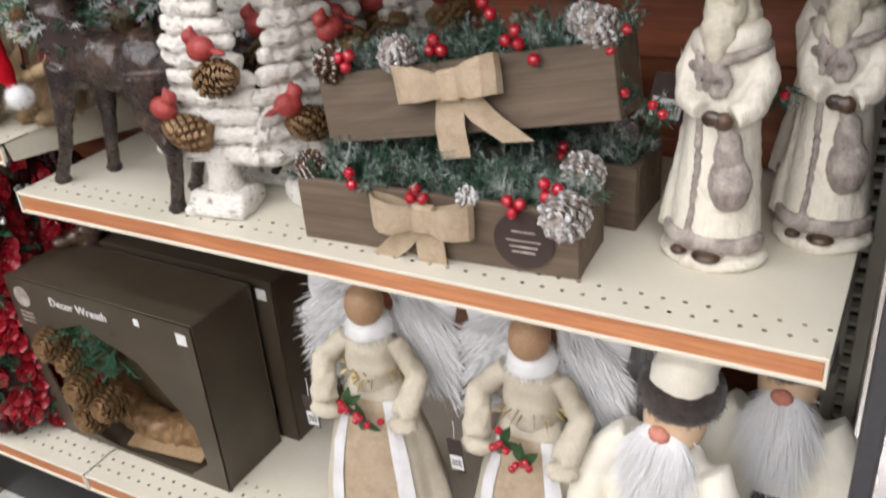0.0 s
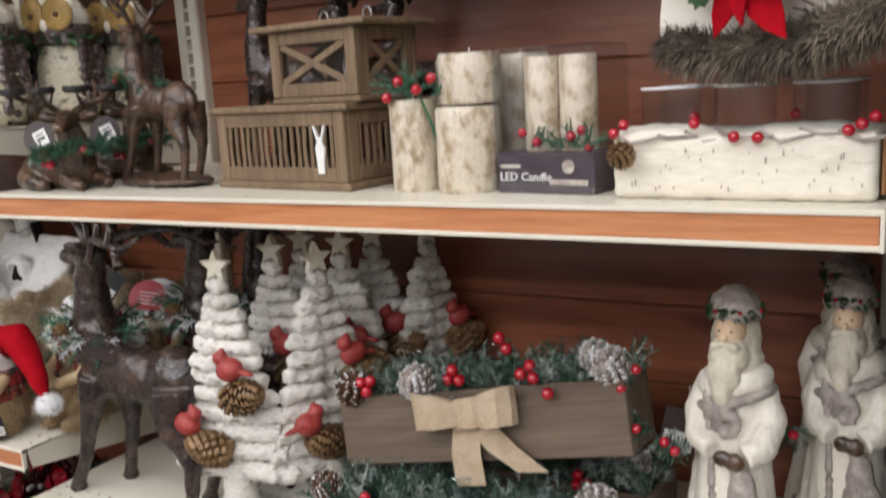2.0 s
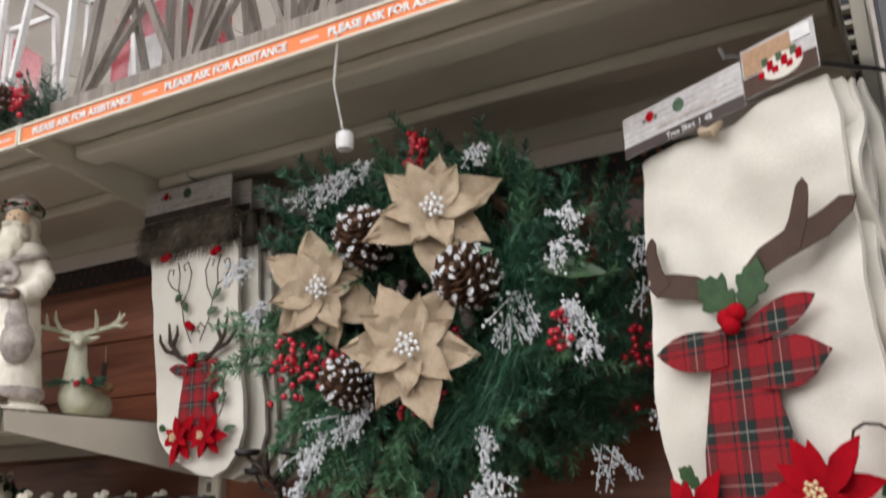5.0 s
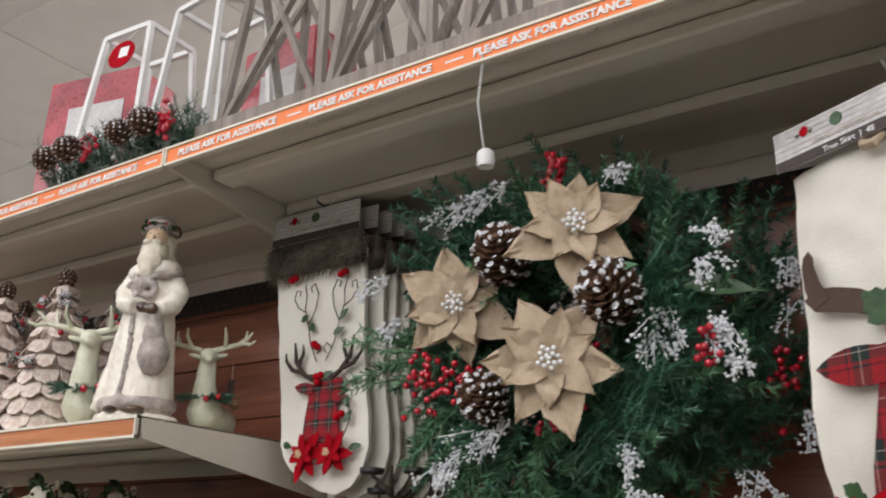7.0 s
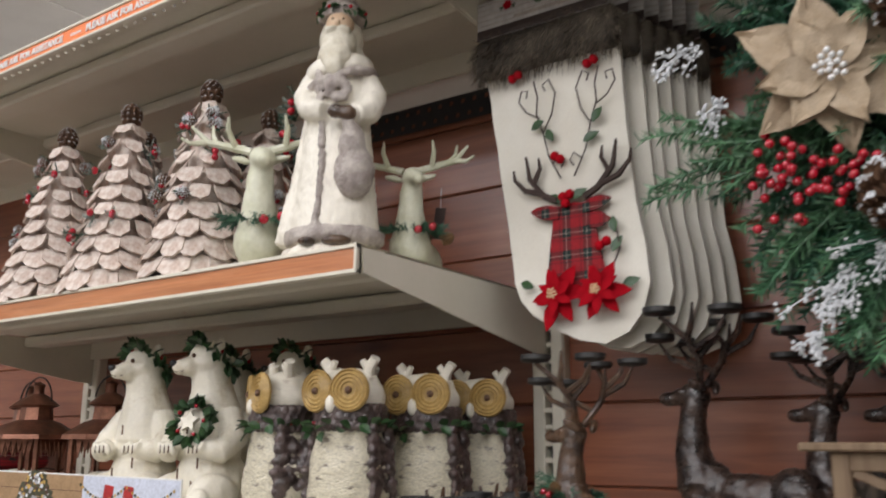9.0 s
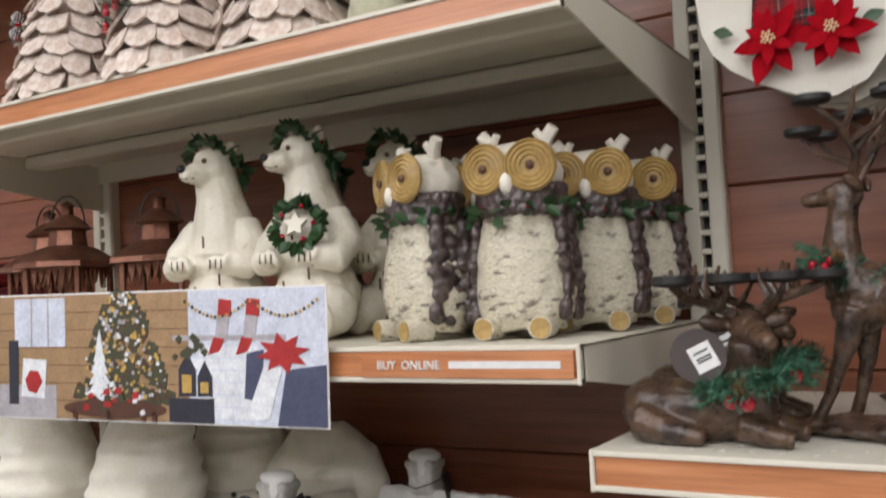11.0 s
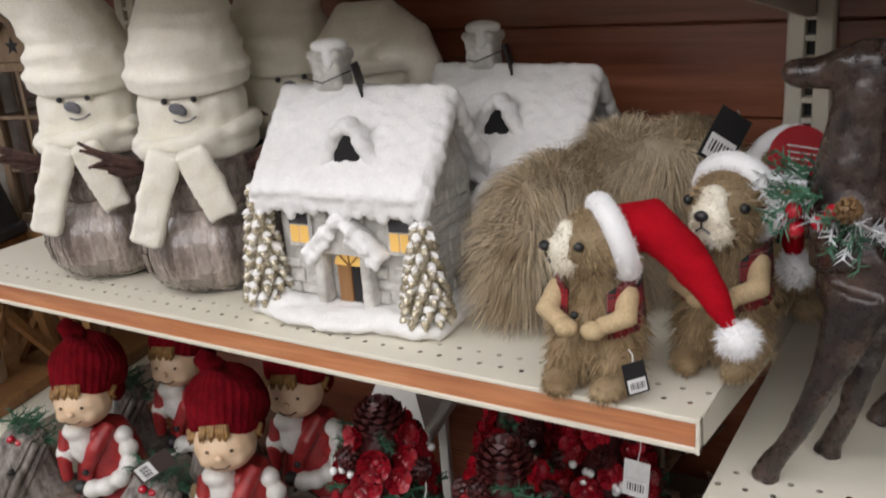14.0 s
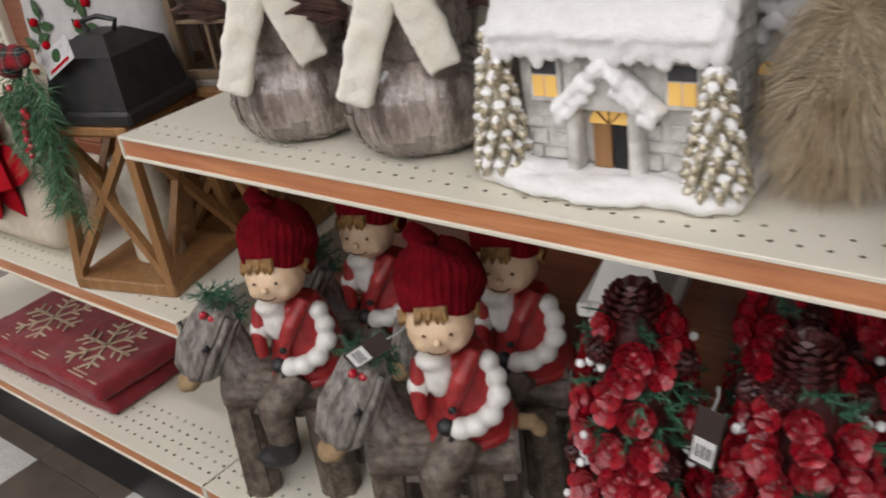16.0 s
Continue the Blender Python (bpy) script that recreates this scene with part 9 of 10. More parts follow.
    for cx, cy, cz, n, sp in ((0.0, -0.057, 0.478, 9, 0.020), (0.058, -0.012, 0.452, 8, 0.010), (-0.046, -0.016, 0.452, 8, 0.010)):
        for k in range(n):
            x = cx + sp * (k / (n - 1) * 2 - 1)
            hair.tube([(x, cy + 0.008, cz + 0.004), (x + rng.uniform(-0.004, 0.004), cy - 0.002, cz - 0.010), (x + rng.uniform(-0.007, 0.007), cy + 0.001, cz - rng.uniform(0.016, 0.030))], [0.0055, 0.0048, 0.0012], 6)
    P.append((hair, STRAWHAIR))
    hat, n = Geo(), 120
    prof = ((0.050, 0.452), (0.059, 0.450), (0.063, 0.458), (0.064, 0.472), (0.067, 0.490), (0.066, 0.508), (0.059, 0.526), (0.046, 0.541), (0.028, 0.551), (0.010, 0.555))
    for j, (rr, z) in enumerate(prof):
        for q in range(n):
            a = 6.283 * q / n
            k = rr * (1 + 0.022 * math.cos(30 * a) + 0.05 * math.sin(2 * a + 9 * z * 6))
            hat.v.append((0.008 + k * math.cos(a) - 0.10 * max(0, z - 0.50), 0.004 + k * math.sin(a), z + 0.006 * math.sin(a * 3 + j)))
    hat.f += [(j * n + q, j * n + (q + 1) % n, (j + 1) * n + (q + 1) % n, (j + 1) * n + q) for j in range(len(prof) - 1) for q in range(n)] + [tuple(range((len(prof) - 1) * n, len(prof) * n))]
    back = pose(0, 0.004, 0.456) @ pose(0, 0, 0, -20, 4, 0) @ Matrix.Diagonal((1.05, 1.04, 1.0, 1)) @ pose(0, 0, -0.455)
    hat.v = [tuple(back @ Vector(p)) for p in hat.v]
    P.append((hat, REDKNIT))
    knot = Geo().ball((-0.010, 0.030, 0.552), (0.024, 0.022, 0.018)).ball((-0.020, 0.026, 0.568), (0.018, 0.017, 0.017)).ball((0.045, 0.036, 0.446), (0.024, 0.026, 0.044)).ball((0.015, 0.044, 0.446), (0.042, 0.024, 0.046))
    P.append((sculpt(knot, "knot", 0.004, 2, 0.003, 80), REDKNIT))
    small = pose(0.006, 0, 0.385) @ Matrix.Diagonal((0.84, 0.90, 0.92, 1)) @ pose(-0.006, 0, -0.385)
    for geo, mat in P:
        if mat in (SKIN, REDKNIT, STRAWHAIR) or (mat is CONE and isinstance(geo, Geo)):
            if isinstance(geo, Geo):
                geo.v = [tuple(small @ Vector(p)) for p in geo.v]
            else:
                geo.transform(small)
    P.append((Geo().ball((0.012, -0.068, 0.318), (0.006, 0.004, 0.006)).ball((0.006, -0.071, 0.268), (0.006, 0.004, 0.006)), BLACK))
    return fused("rider_statue", P, "moulded rider figure in red knit hat on a log horse", "statue", m, "riders on log horses")


rd = rider(pose(-1.050, -0.373, Z + 0.0005, 0, 0, 28) @ Matrix.Diagonal((1, 1, 0.94, 1)))
for x, y, rz in ((-0.730, -0.374, 33), (-1.010, -0.200, 20), (-0.735, -0.203, 22)):
    copy_thing(rd, pose(x, y, Z + 0.0005, 0, 0, rz))
tg = thing("hang_tag", "brown hang tag with white sticker on a rider", "tag", pose(-0.738, -0.465, Z + 0.421, 0, 62, 38))
price_tag(tg, pose(0, 0, 0), 0.028, 0.06)


def rose_geo(r):
    g = Geo()
    for k, (q, n) in enumerate(((1.0, 6), (0.68, 5), (0.36, 4))):
        for i in range(n):
            a = 360 * i / n + 20 * k
            w = r * q * 1.1
            m = pose(0, 0, 0, 0, 0, a) @ pose(r * q * 0.50, 0, 0, 0, -68 - 6 * k, 0)
            g.add([(0, -w * 0.3, 0), (0, w * 0.3, 0), (w * 0.5, w * 0.55, 0.0), (w * 0.9, w * 0.36, -0.002), (w * 0.98, 0, -0.0035), (w * 0.9, -w * 0.36, -0.002), (w * 0.5, -w * 0.55, 0), (w * 0.5, 0, r * 0.14)],
                  [(0, 1, 7), (1, 2, 7), (2, 3, 7), (3, 4, 7), (4, 5, 7), (5, 6, 7), (6, 0, 7)], m)
    return g.ball((0, 0, r * 0.1), (r * 0.35, r * 0.35, r * 0.3), u=8, w=5)


ROSE = stuff("red_wood_rose", (0.24, 0.004, 0.012), (0.52, 0.010, 0.026), 0.28, 70, 260, 0.25, coat=0.35, vary=0.35)
DEEPCONE = stuff("dark_red_cone", (0.045, 0.008, 0.009), (0.12, 0.022, 0.02), 0.4, 60, 200, 0.3, island=0.3)


def rose_tree(m, label, h=0.52, r=0.092, seed=1):
    t = thing("rose_tree", label, "ornament", m, "red rose cone trees")
    part("core", Geo().lathe([(r * 0.6, 0.0), (r * 0.85, 0.02), (r * 0.66, h * 0.5), (r * 0.42, h * 0.85), (0.018, h * 0.95)], 18), DEEPCONE, t)
    roses = [rose_geo(q).mesh("rose", True) for q in (0.021, 0.017)]
    rng = random.Random(seed)
    g = Geo(seed)
    white, cones = [], 0
    rows = 21
    for j in range(rows):
        u = j / rows
        rr = r * (1 - 0.52 * u) * math.sqrt(max(0.05, 1 - max(0.0, u - 0.7) ** 2 / 0.11))
        n = max(4, int(6.283 * rr / 0.030))
        for i in range(n):
            a = 6.283 * (i + 0.5 * (j % 2)) / n + rng.uniform(-0.1, 0.1)
            d = Vector((math.cos(a), math.sin(a), 0.22)).normalized()
            p = Vector((rr * math.cos(a), rr * math.sin(a), 0.03 + u * (h - 0.05)))
            q = rng.random()
            k = Matrix.Translation(p) @ d.to_track_quat("Z", "Y").to_matrix().to_4x4()
            if q < 0.66:
                part("rose", roses[rng.randrange(2)], ROSE, t, m=k)
            elif q < 0.76:
                cone(t, k, 0.015, 0.022, False, DEEPCONE, 5)
            elif q < 0.82:
                white += [tuple(p + d * 0.012 + Vector((rng.gauss(0, 0.007), rng.gauss(0, 0.007), rng.gauss(0, 0.007)))) for _ in range(4)]
            else:
                for _ in range(4):
                    sprig(g, p, d + Vector((rng.gauss(0, 0.7), rng.gauss(0, 0.7), rng.gauss(0, 0.7))), 0.030, 0.016, 18, 0.0012)
    part("greenery", g, NEEDLE, t, smooth=False)
    berries(t, white, 0.0055, WHITEBEAD, "white_berry")
    cone(t, pose(0, 0, h * 0.90), 0.033, 0.048, False, DEEPCONE, 7)
    return t


rt = rose_tree(pose(-0.44, -0.37, Z + 0.0005), "cone tree of glossy red wooden roses and cones")
for x, y, rz in ((-0.245, -0.395, 130), (-0.31, -0.215, 60), (-0.185, -0.235, 220)):
    copy_thing(rt, pose(x, y, Z + 0.0005, 0, 0, rz))
tg = thing("hang_tag", "brown hang tag with white sticker on a rose tree", "tag", pose(-0.305, -0.480, Z + 0.475, 8, 12, 0))
price_tag(tg, pose(0, 0, 0), 0.028, 0.088)
tg = thing("hang_tag", "white printed hang tag on the rear rose tree", "tag", pose(-0.118, -0.30, Z + 0.475, 0, 4, 0))
price_tag(tg, pose(0, 0, 0), 0.032, 0.05, WHITE)


def square_lantern(m, label, mat, w=0.13, h=0.42, bars=True, roof=True, group=""):
    t = thing("floor_lantern", label, "lantern", m, group)
    part("base", Geo().box((0, 0, 0.012), (w + 0.03, w + 0.03, 0.024), 0.003), mat, t)
    for sx in (-1, 1):
        for sy in (-1, 1):
            part("post", Geo().box((sx * w / 2, sy * w / 2, h * 0.42), (0.016, 0.016, h * 0.8 - 0.03), 0.002), mat, t)
    part("cap", Geo().box((0, 0, h * 0.83), (w + 0.04, w + 0.04, 0.022), 0.004), mat, t)
    if roof:
        part("roof", Geo().add([(-w * 0.6, -w * 0.6, 0), (w * 0.6, -w * 0.6, 0), (w * 0.6, w * 0.6, 0), (-w * 0.6, w * 0.6, 0), (-0.03, -0.03, h * 0.14), (0.03, -0.03, h * 0.14), (0.03, 0.03, h * 0.14), (-0.03, 0.03, h * 0.14)], [(0, 1, 5, 4), (1, 2, 6, 5), (2, 3, 7, 6), (3, 0, 4, 7), (4, 5, 6, 7), (3, 2, 1, 0)]), mat, t, smooth=False, m=pose(0, 0, h * 0.845))
    if bars:
        for k in range(4):
            f = new("side_frame", None)
            f.parent, f.matrix_basis = t, pose(0, 0, 0, 0, 0, 90 * k)
            g = Geo()
            for s in (-1, 1):
                g.box((0, 0, 0), (0.010, 0.008, h * 0.72), 0.001, pose(s * w * 0.23, -w / 2 + 0.001 * s, h * 0.42, 0, s * 15, 0))
            part("lattice", g, mat, f)
    return t


square_lantern(pose(-0.545, -0.165, Z + 0.0005, 0, 0, 12), "white-painted wooden floor lantern behind the rose trees", WALL_WHITE, 0.09, 0.45, False)
standing_deer(pose(-0.085, -0.205, Z + 0.0005, 0, 0, 60), "bronzed deer figurine standing in the gap", 9, BRONZE, 0.95, swag=False)


# boxed wreaths
def boxed_wreath(m, label, detailed=True):
    W, D, H = 0.457, 0.150, 0.350
    t = thing("boxed_wreath", label, "gift box", m, "boxed wreaths")
    for name, c, s in (("back_panel", (0, D / 2 - 0.002, H / 2), (W, 0.004, H)), ("side_panel", (-W / 2 + 0.002, 0, H / 2), (0.004, D - 0.009, H)), ("side_panel", (W / 2 - 0.002, 0, H / 2), (0.004, D - 0.009, H)),
                       ("top_flap", (0, 0, H - 0.002), (W - 0.009, D - 0.009, 0.004)), ("bottom_flap", (0, 0, 0.002), (W - 0.009, D - 0.009, 0.004))):
        part(name, Geo().box(c, s, 0.001), BOXBROWN, t)
    hole = [(-0.155, 0.245), (-0.190, 0.155), (-0.155, 0.03), (-0.05, 0.008), (0.14, 0.008), (0.190, 0.05), (0.180, 0.13), (0.08, 0.24), (-0.05, 0.285)]
    g = Geo()
    n = len(hole)
    frame_pts = [(-W / 2, H), (-W / 2, H * 0.5), (-W / 2, 0), (-0.06, 0), (W / 2, 0), (W / 2, H * 0.2), (W / 2, H * 0.55), (W / 2, H), (0.0, H)]
    vs = [(x, 0, z) for x, z in frame_pts] + [(x, 0, z) for x, z in hole] + [(x, 0.004, z) for x, z in frame_pts] + [(x, 0.004, z) for x, z in hole]
    fs = []
    for i in range(n):
        j = (i + 1) % n
        fs += [(i, j, n + j, n + i), (3 * n + i, 3 * n + j, 2 * n + j, 2 * n + i), (n + i, n + j, 3 * n + j, 3 * n + i)]
    part("front_panel", g.add(vs, fs), BOXBROWN, t, smooth=False, m=pose(0, -D / 2, 0))
    part("tray", Geo().box((0.0, D / 2 - 0.02, H / 2), (W - 0.02, 0.01, H - 0.02), 0.001), CARTON, t, "raw carton tray")
    part("tray_flap", Geo().box((0.06, -0.02, 0.03), (0.2, 0.07, 0.004), 0.001, pose(0, 0, 0, 20, -8, 0)), CARTON, t)
    if detailed:
        ring = sculpt(Geo().tube([(0.02 + 0.15 * math.cos(a * 0.1745), -0.01, 0.155 + 0.13 * math.sin(a * 0.1745)) for a in range(37)], 0.034, 12, False), "twig_ring", 0.006, 1, 0.007, 50)
        part("twig_ring", ring, CONE_GILT, t, "brown bark wreath ring")
        for x, z, r in ((-0.140, 0.215, 0.034), (-0.105, 0.185, 0.030), (-0.075, 0.135, 0.040), (-0.030, 0.11, 0.034), (-0.085, 0.070, 0.036)):
            cone(t, pose(x, -0.052, z, 70, 15, 0), r, r * 1.6, False, CONE_GILT if r > 0.027 else CONE, 7)
        g = Geo(3)
        for k in range(40):
            sprig(g, (g.rng.uniform(-0.14, 0.0), -0.045, g.rng.uniform(0.18, 0.27)), (g.rng.gauss(0.3, 1), -0.4, g.rng.gauss(0.1, 0.6)), 0.06, 0.028, 26, 0.0013)
        part("greenery", g, NEEDLE, t, smooth=False)
        berries(t, [(-0.17, -0.06, 0.18), (-0.15, -0.062, 0.17), (-0.06, -0.066, 0.16), (-0.05, -0.066, 0.166), (-0.055, -0.07, 0.153), (-0.1, -0.066, 0.2)], 0.0065, BERRY)
        part("wood_spike", Geo().tube([(-0.02, -0.06, 0.145), (0.005, -0.066, 0.06)], [0.006, 0.001], 6), CONE_GILT, t)
    word("Decor Wreath", 0.024, pose(-0.115, -D / 2 - 0.0012, 0.312, 90, 0, 0), WHITE, "lettering", t)
    em = part("emblem", Geo().lathe([(0.017, 0), (0.021, 0), (0.021, 0.0008), (0.017, 0.0008)], 26), RESIN_GREY, t, "pale round emblem", m=pose(-0.192, -D / 2 - 0.0004, 0.312, 90, 0, 0))
    for i in range(3):
        part("small_print", Geo().box((-0.192, -D / 2 - 0.0008, 0.278 - 0.009 * i), (0.034, 0.0006, 0.004), 0.0001), RESIN_GREY, t)
    part("sticker", Geo().box((0.205, -D / 2 - 0.0008, 0.322), (0.022, 0.0008, 0.022), 0.0002), WHITE, t, "white price sticker")
    part("sticker", Geo().box((0.105, -D / 2 - 0.0008, 0.330), (0.012, 0.0008, 0.014), 0.0002), WHITE, t)
    return t


boxed_wreath(pose(0.060, -0.358, Z + 0.0005, 0, 0, -1), "dark brown carton with a twig wreath in its window")
boxed_wreath(pose(0.095, -0.195, Z + 0.0005, 0, 0, -1), "dark brown wreath carton standing behind another", False)


GOWN = stuff("unbleached_muslin", (0.54, 0.48, 0.37), (0.68, 0.62, 0.50), 0.95, 20, 420, 0.6, mottle=0.8)


def gowned_doll(m, seed, lean=0):
    """A faceless winged tree-top doll in linen, one plain figure."""
    P = []
    rng = random.Random(seed)
    sk = Geo()
    n = 40
    rows = [(0.115, 0.0), (0.105, 0.10), (0.085, 0.20), (0.055, 0.29), (0.038, 0.33)]
    vs, fs = [], []
    for j, (r, z) in enumerate(rows):
        for i in range(n):
            a = 6.283 * i / n
            rr = r * (1 + 0.09 * math.sin(a * 9 + seed) * (1 - j / 4))
            vs.append((rr * math.cos(a), rr * 0.62 * math.sin(a), z))
    for j in range(len(rows) - 1):
        for i in range(n):
            k = (i + 1) % n
            fs.append((j * n + i, j * n + k, (j + 1) * n + k, (j + 1) * n + i))
    P.append((sk.add(vs, fs), GOWN))
    apron = Geo()
    rib = [Geo(), Geo()]
    for j in range(6):
        z0, z1 = 0.01 + j * 0.047, 0.01 + (j + 1) * 0.047
        def row(z):
            r = np.interp(z, [0, 0.1, 0.2, 0.29, 0.33], [0.115, 0.105, 0.085, 0.055, 0.038]) + 0.006
            return r
        for g, a0, a1, k in ((apron, -118, -62, 0), (rib[0], -134, -117, 0.003), (rib[1], -63, -46, 0.003)):
            for i in range(5):
                u0, u1 = radians(a0 + (a1 - a0) * i / 5), radians(a0 + (a1 - a0) * (i + 1) / 5)
                r0, r1 = row(z0) + k, row(z1) + k
                g.add([(r0 * math.cos(u0), r0 * 0.66 * math.sin(u0), z0), (r0 * math.cos(u1), r0 * 0.66 * math.sin(u1), z0), (r1 * math.cos(u1), r1 * 0.66 * math.sin(u1), z1), (r1 * math.cos(u0), r1 * 0.66 * math.sin(u0), z1)], [(0, 1, 2, 3)])
    P += [(apron.rough(0.002, 60), BURLAP), (rib[0].rough(0.003, 60), SILKWHITE), (rib[1].rough(0.003, 60), SILKWHITE)]
    P.append((sculpt(Geo().lathe([(0.040, 0.30), (0.046, 0.34), (0.044, 0.38), (0.024, 0.405)], 24, sy=0.8), "bodice", 0.005, 2, 0.002, 50), GOWN))
    arms = Geo()
    for s in (-1, 1):
        arms.tube([(s * 0.040, 0, 0.385), (s * 0.082, -0.015, 0.34), (s * 0.070, -0.05, 0.285)], [0.017, 0.019, 0.023], 14)
        arms.ball((s * 0.068, -0.055, 0.270), (0.025, 0.018, 0.012))
    P.append((sculpt(arms, "arms", 0.004, 2, 0.004, 60), GOWN))
    col = sculpt(Geo().lathe([(0.020, 0.392), (0.038, 0.40), (0.034, 0.420), (0.018, 0.426)], 22), "fur_collar", 0.005, 2)
    P += [(col, FURWHITE), (fur(col, 700, 0.012, 0.001, rng, (0, 0, 0), 0.5), FURWHITE)]
    P.append((Geo().ball((0, -0.006, 0.450), (0.030, 0.032, 0.036), u=20, w=14), MUSLIN))
    for s in (-1, 1):
        w = Geo(seed)
        w.ball((s * 0.075, 0.045, 0.425), (0.052, 0.012, 0.060), (0, s * 28, 0)).ball((s * 0.090, 0.045, 0.345), (0.036, 0.010, 0.062), (0, s * 10, 0))
        for k in range(1700):
            u, v = rng.random(), rng.random()
            p = (s * (0.022 + 0.095 * u), 0.030 + 0.010 * rng.random(), 0.480 - 0.07 * u * u - 0.20 * v * (1 - 0.3 * u))
            w.blade(p, (s * (0.5 + 0.4 * u), -0.35 + rng.gauss(0, 0.2), -0.5 - 0.5 * v + rng.gauss(0, 0.3)), rng.uniform(0.025, 0.05), 0.0024, 0.1)
        P.append((w, FURWHITE))
    gold = Geo(seed)
    for k in range(70):
        a = gold.rng.uniform(0, 6.28)
        gold.blade((0.047 * math.cos(a), 0.038 * math.sin(a), 0.335 + gold.rng.gauss(0, 0.006)), (math.cos(a), math.sin(a), gold.rng.gauss(0, 1)), 0.020, 0.004, 0.0)
    P.append((gold, GOLDCORD))
    lf = Geo(seed)
    rb = Geo()
    for bx, bz in ((-0.02, 0.30), (0.01, 0.275), (0.0, 0.08)):
        for k in range(4):
            lf.leaf(pose(bx, -0.066 - 0.014 * (bz < 0.2), bz, 0, rng.uniform(0, 360), 0) @ pose(0, 0, 0, 90, 0, 0), 0.030, 0.016)
        for k in range(5):
            rb.ball((bx + rng.gauss(0, 0.012), -0.074 - 0.016 * (bz < 0.2), bz + rng.gauss(0, 0.010)), 0.0062, u=10, w=6)
    P += [(lf, LEAFGREEN), (rb, BERRY)]
    return fused("winged_doll", P, "faceless winged doll in cream linen gown", "doll", m, "winged gown dolls")


gowned_doll(pose(0.592, -0.372, Z + 0.0005, 0, 0, 6) @ Matrix.Scale(0.96, 4), 2)
gowned_doll(pose(0.848, -0.362, Z + 0.0005, 0, 0, -2) @ Matrix.Scale(0.96, 4), 5)
for x in (0.60, 0.852):
    tg = thing("hang_tag", "dark hang tag with white sticker on a doll's sleeve", "tag", pose(x - 0.098, -0.43, Z + 0.275, 0, -4, 0))
    price_tag(tg, pose(0, 0, 0), 0.024, 0.058)


def bearded_doll(m, seed):
    """A plush long-bearded coat doll with a furry hat, one plain figure."""
    P = []
    rng = random.Random(seed)
    body = Geo().lathe([(0.095, 0.0), (0.10, 0.05), (0.088, 0.2), (0.07, 0.31), (0.04, 0.36)], 26, sy=0.8)
    for s in (-1, 1):
        body.tube([(s * 0.06, 0, 0.33), (s * 0.115, -0.015, 0.26), (s * 0.105, -0.06, 0.20)], [0.035, 0.036, 0.034], 14)
    P.append((sculpt(body, "coat", 0.007, 3, 0.003, 30), KNIT))
    P.append((Geo().box((0, -0.078, 0.12), (0.045, 0.012, 0.24), 0.004), BROWNFUR))
    mit = Geo()
    for s in (-1, 1):
        mit.ball((s * 0.10, -0.075, 0.175), (0.026, 0.022, 0.030))
    P.append((sculpt(mit, "mitten", 0.006, 2), KNIT))
    head = Geo().ball((0, -0.005, 0.395), (0.048, 0.045, 0.048))
    P.append((head, SKIN))
    P.append((Geo().ball((0, -0.052, 0.395), (0.017, 0.012, 0.012)), stuff("pink_nose_%d" % seed, (0.66, 0.24, 0.18), (0.72, 0.30, 0.22), 0.8)))
    beard = sculpt(Geo().ball((0, -0.038, 0.34), (0.052, 0.030, 0.065)).ball((0, -0.046, 0.27), (0.038, 0.020, 0.055)), "beard", 0.006, 2)
    P += [(beard, FURWHITE), (fur(beard, 2400, 0.05, 0.0013, rng, (0, -0.25, -1.0), 0.35, 0.1), FURWHITE)]
    brim = sculpt(Geo().lathe([(0.056, 0.42), (0.064, 0.432), (0.062, 0.458), (0.052, 0.466)], 26), "brim", 0.006, 2, 0.002, 60)
    P += [(brim, BROWNFUR), (fur(brim, 900, 0.010, 0.0012, rng, (0, 0, 0), 0.5), BROWNFUR)]
    P.append((sculpt(Geo().tube([(0, 0, 0.455), (0.008, 0, 0.50), (0.035, 0.005, 0.53)], [0.054, 0.042, 0.024], 18), "hat", 0.006, 3, 0.003, 40), KNIT))
    return fused("bearded_doll", P, "white-bearded plush doll in cream coat and dark hat", "doll", m, "bearded coat dolls")


bd = bearded_doll(pose(1.020, -0.375, Z + 0.0005, 0, 5, -14), 3)
bd.scale = (0.84, 0.84, 0.95)
copy_thing(bd, pose(1.165, -0.255, Z + 0.0005 - 0.0, 0, 0, -4))
copy_thing(bd, pose(0.955, -0.185, Z + 0.0005, 0, 0, 0))


# ---- top shelf: lanterns and greenery ----
Z = LEVEL["top"]
WHITEWOOD = stuff("white_painted_wood", (0.70, 0.70, 0.68), (0.80, 0.80, 0.78), 0.55, 12, 140, 0.2, mottle=0.92)


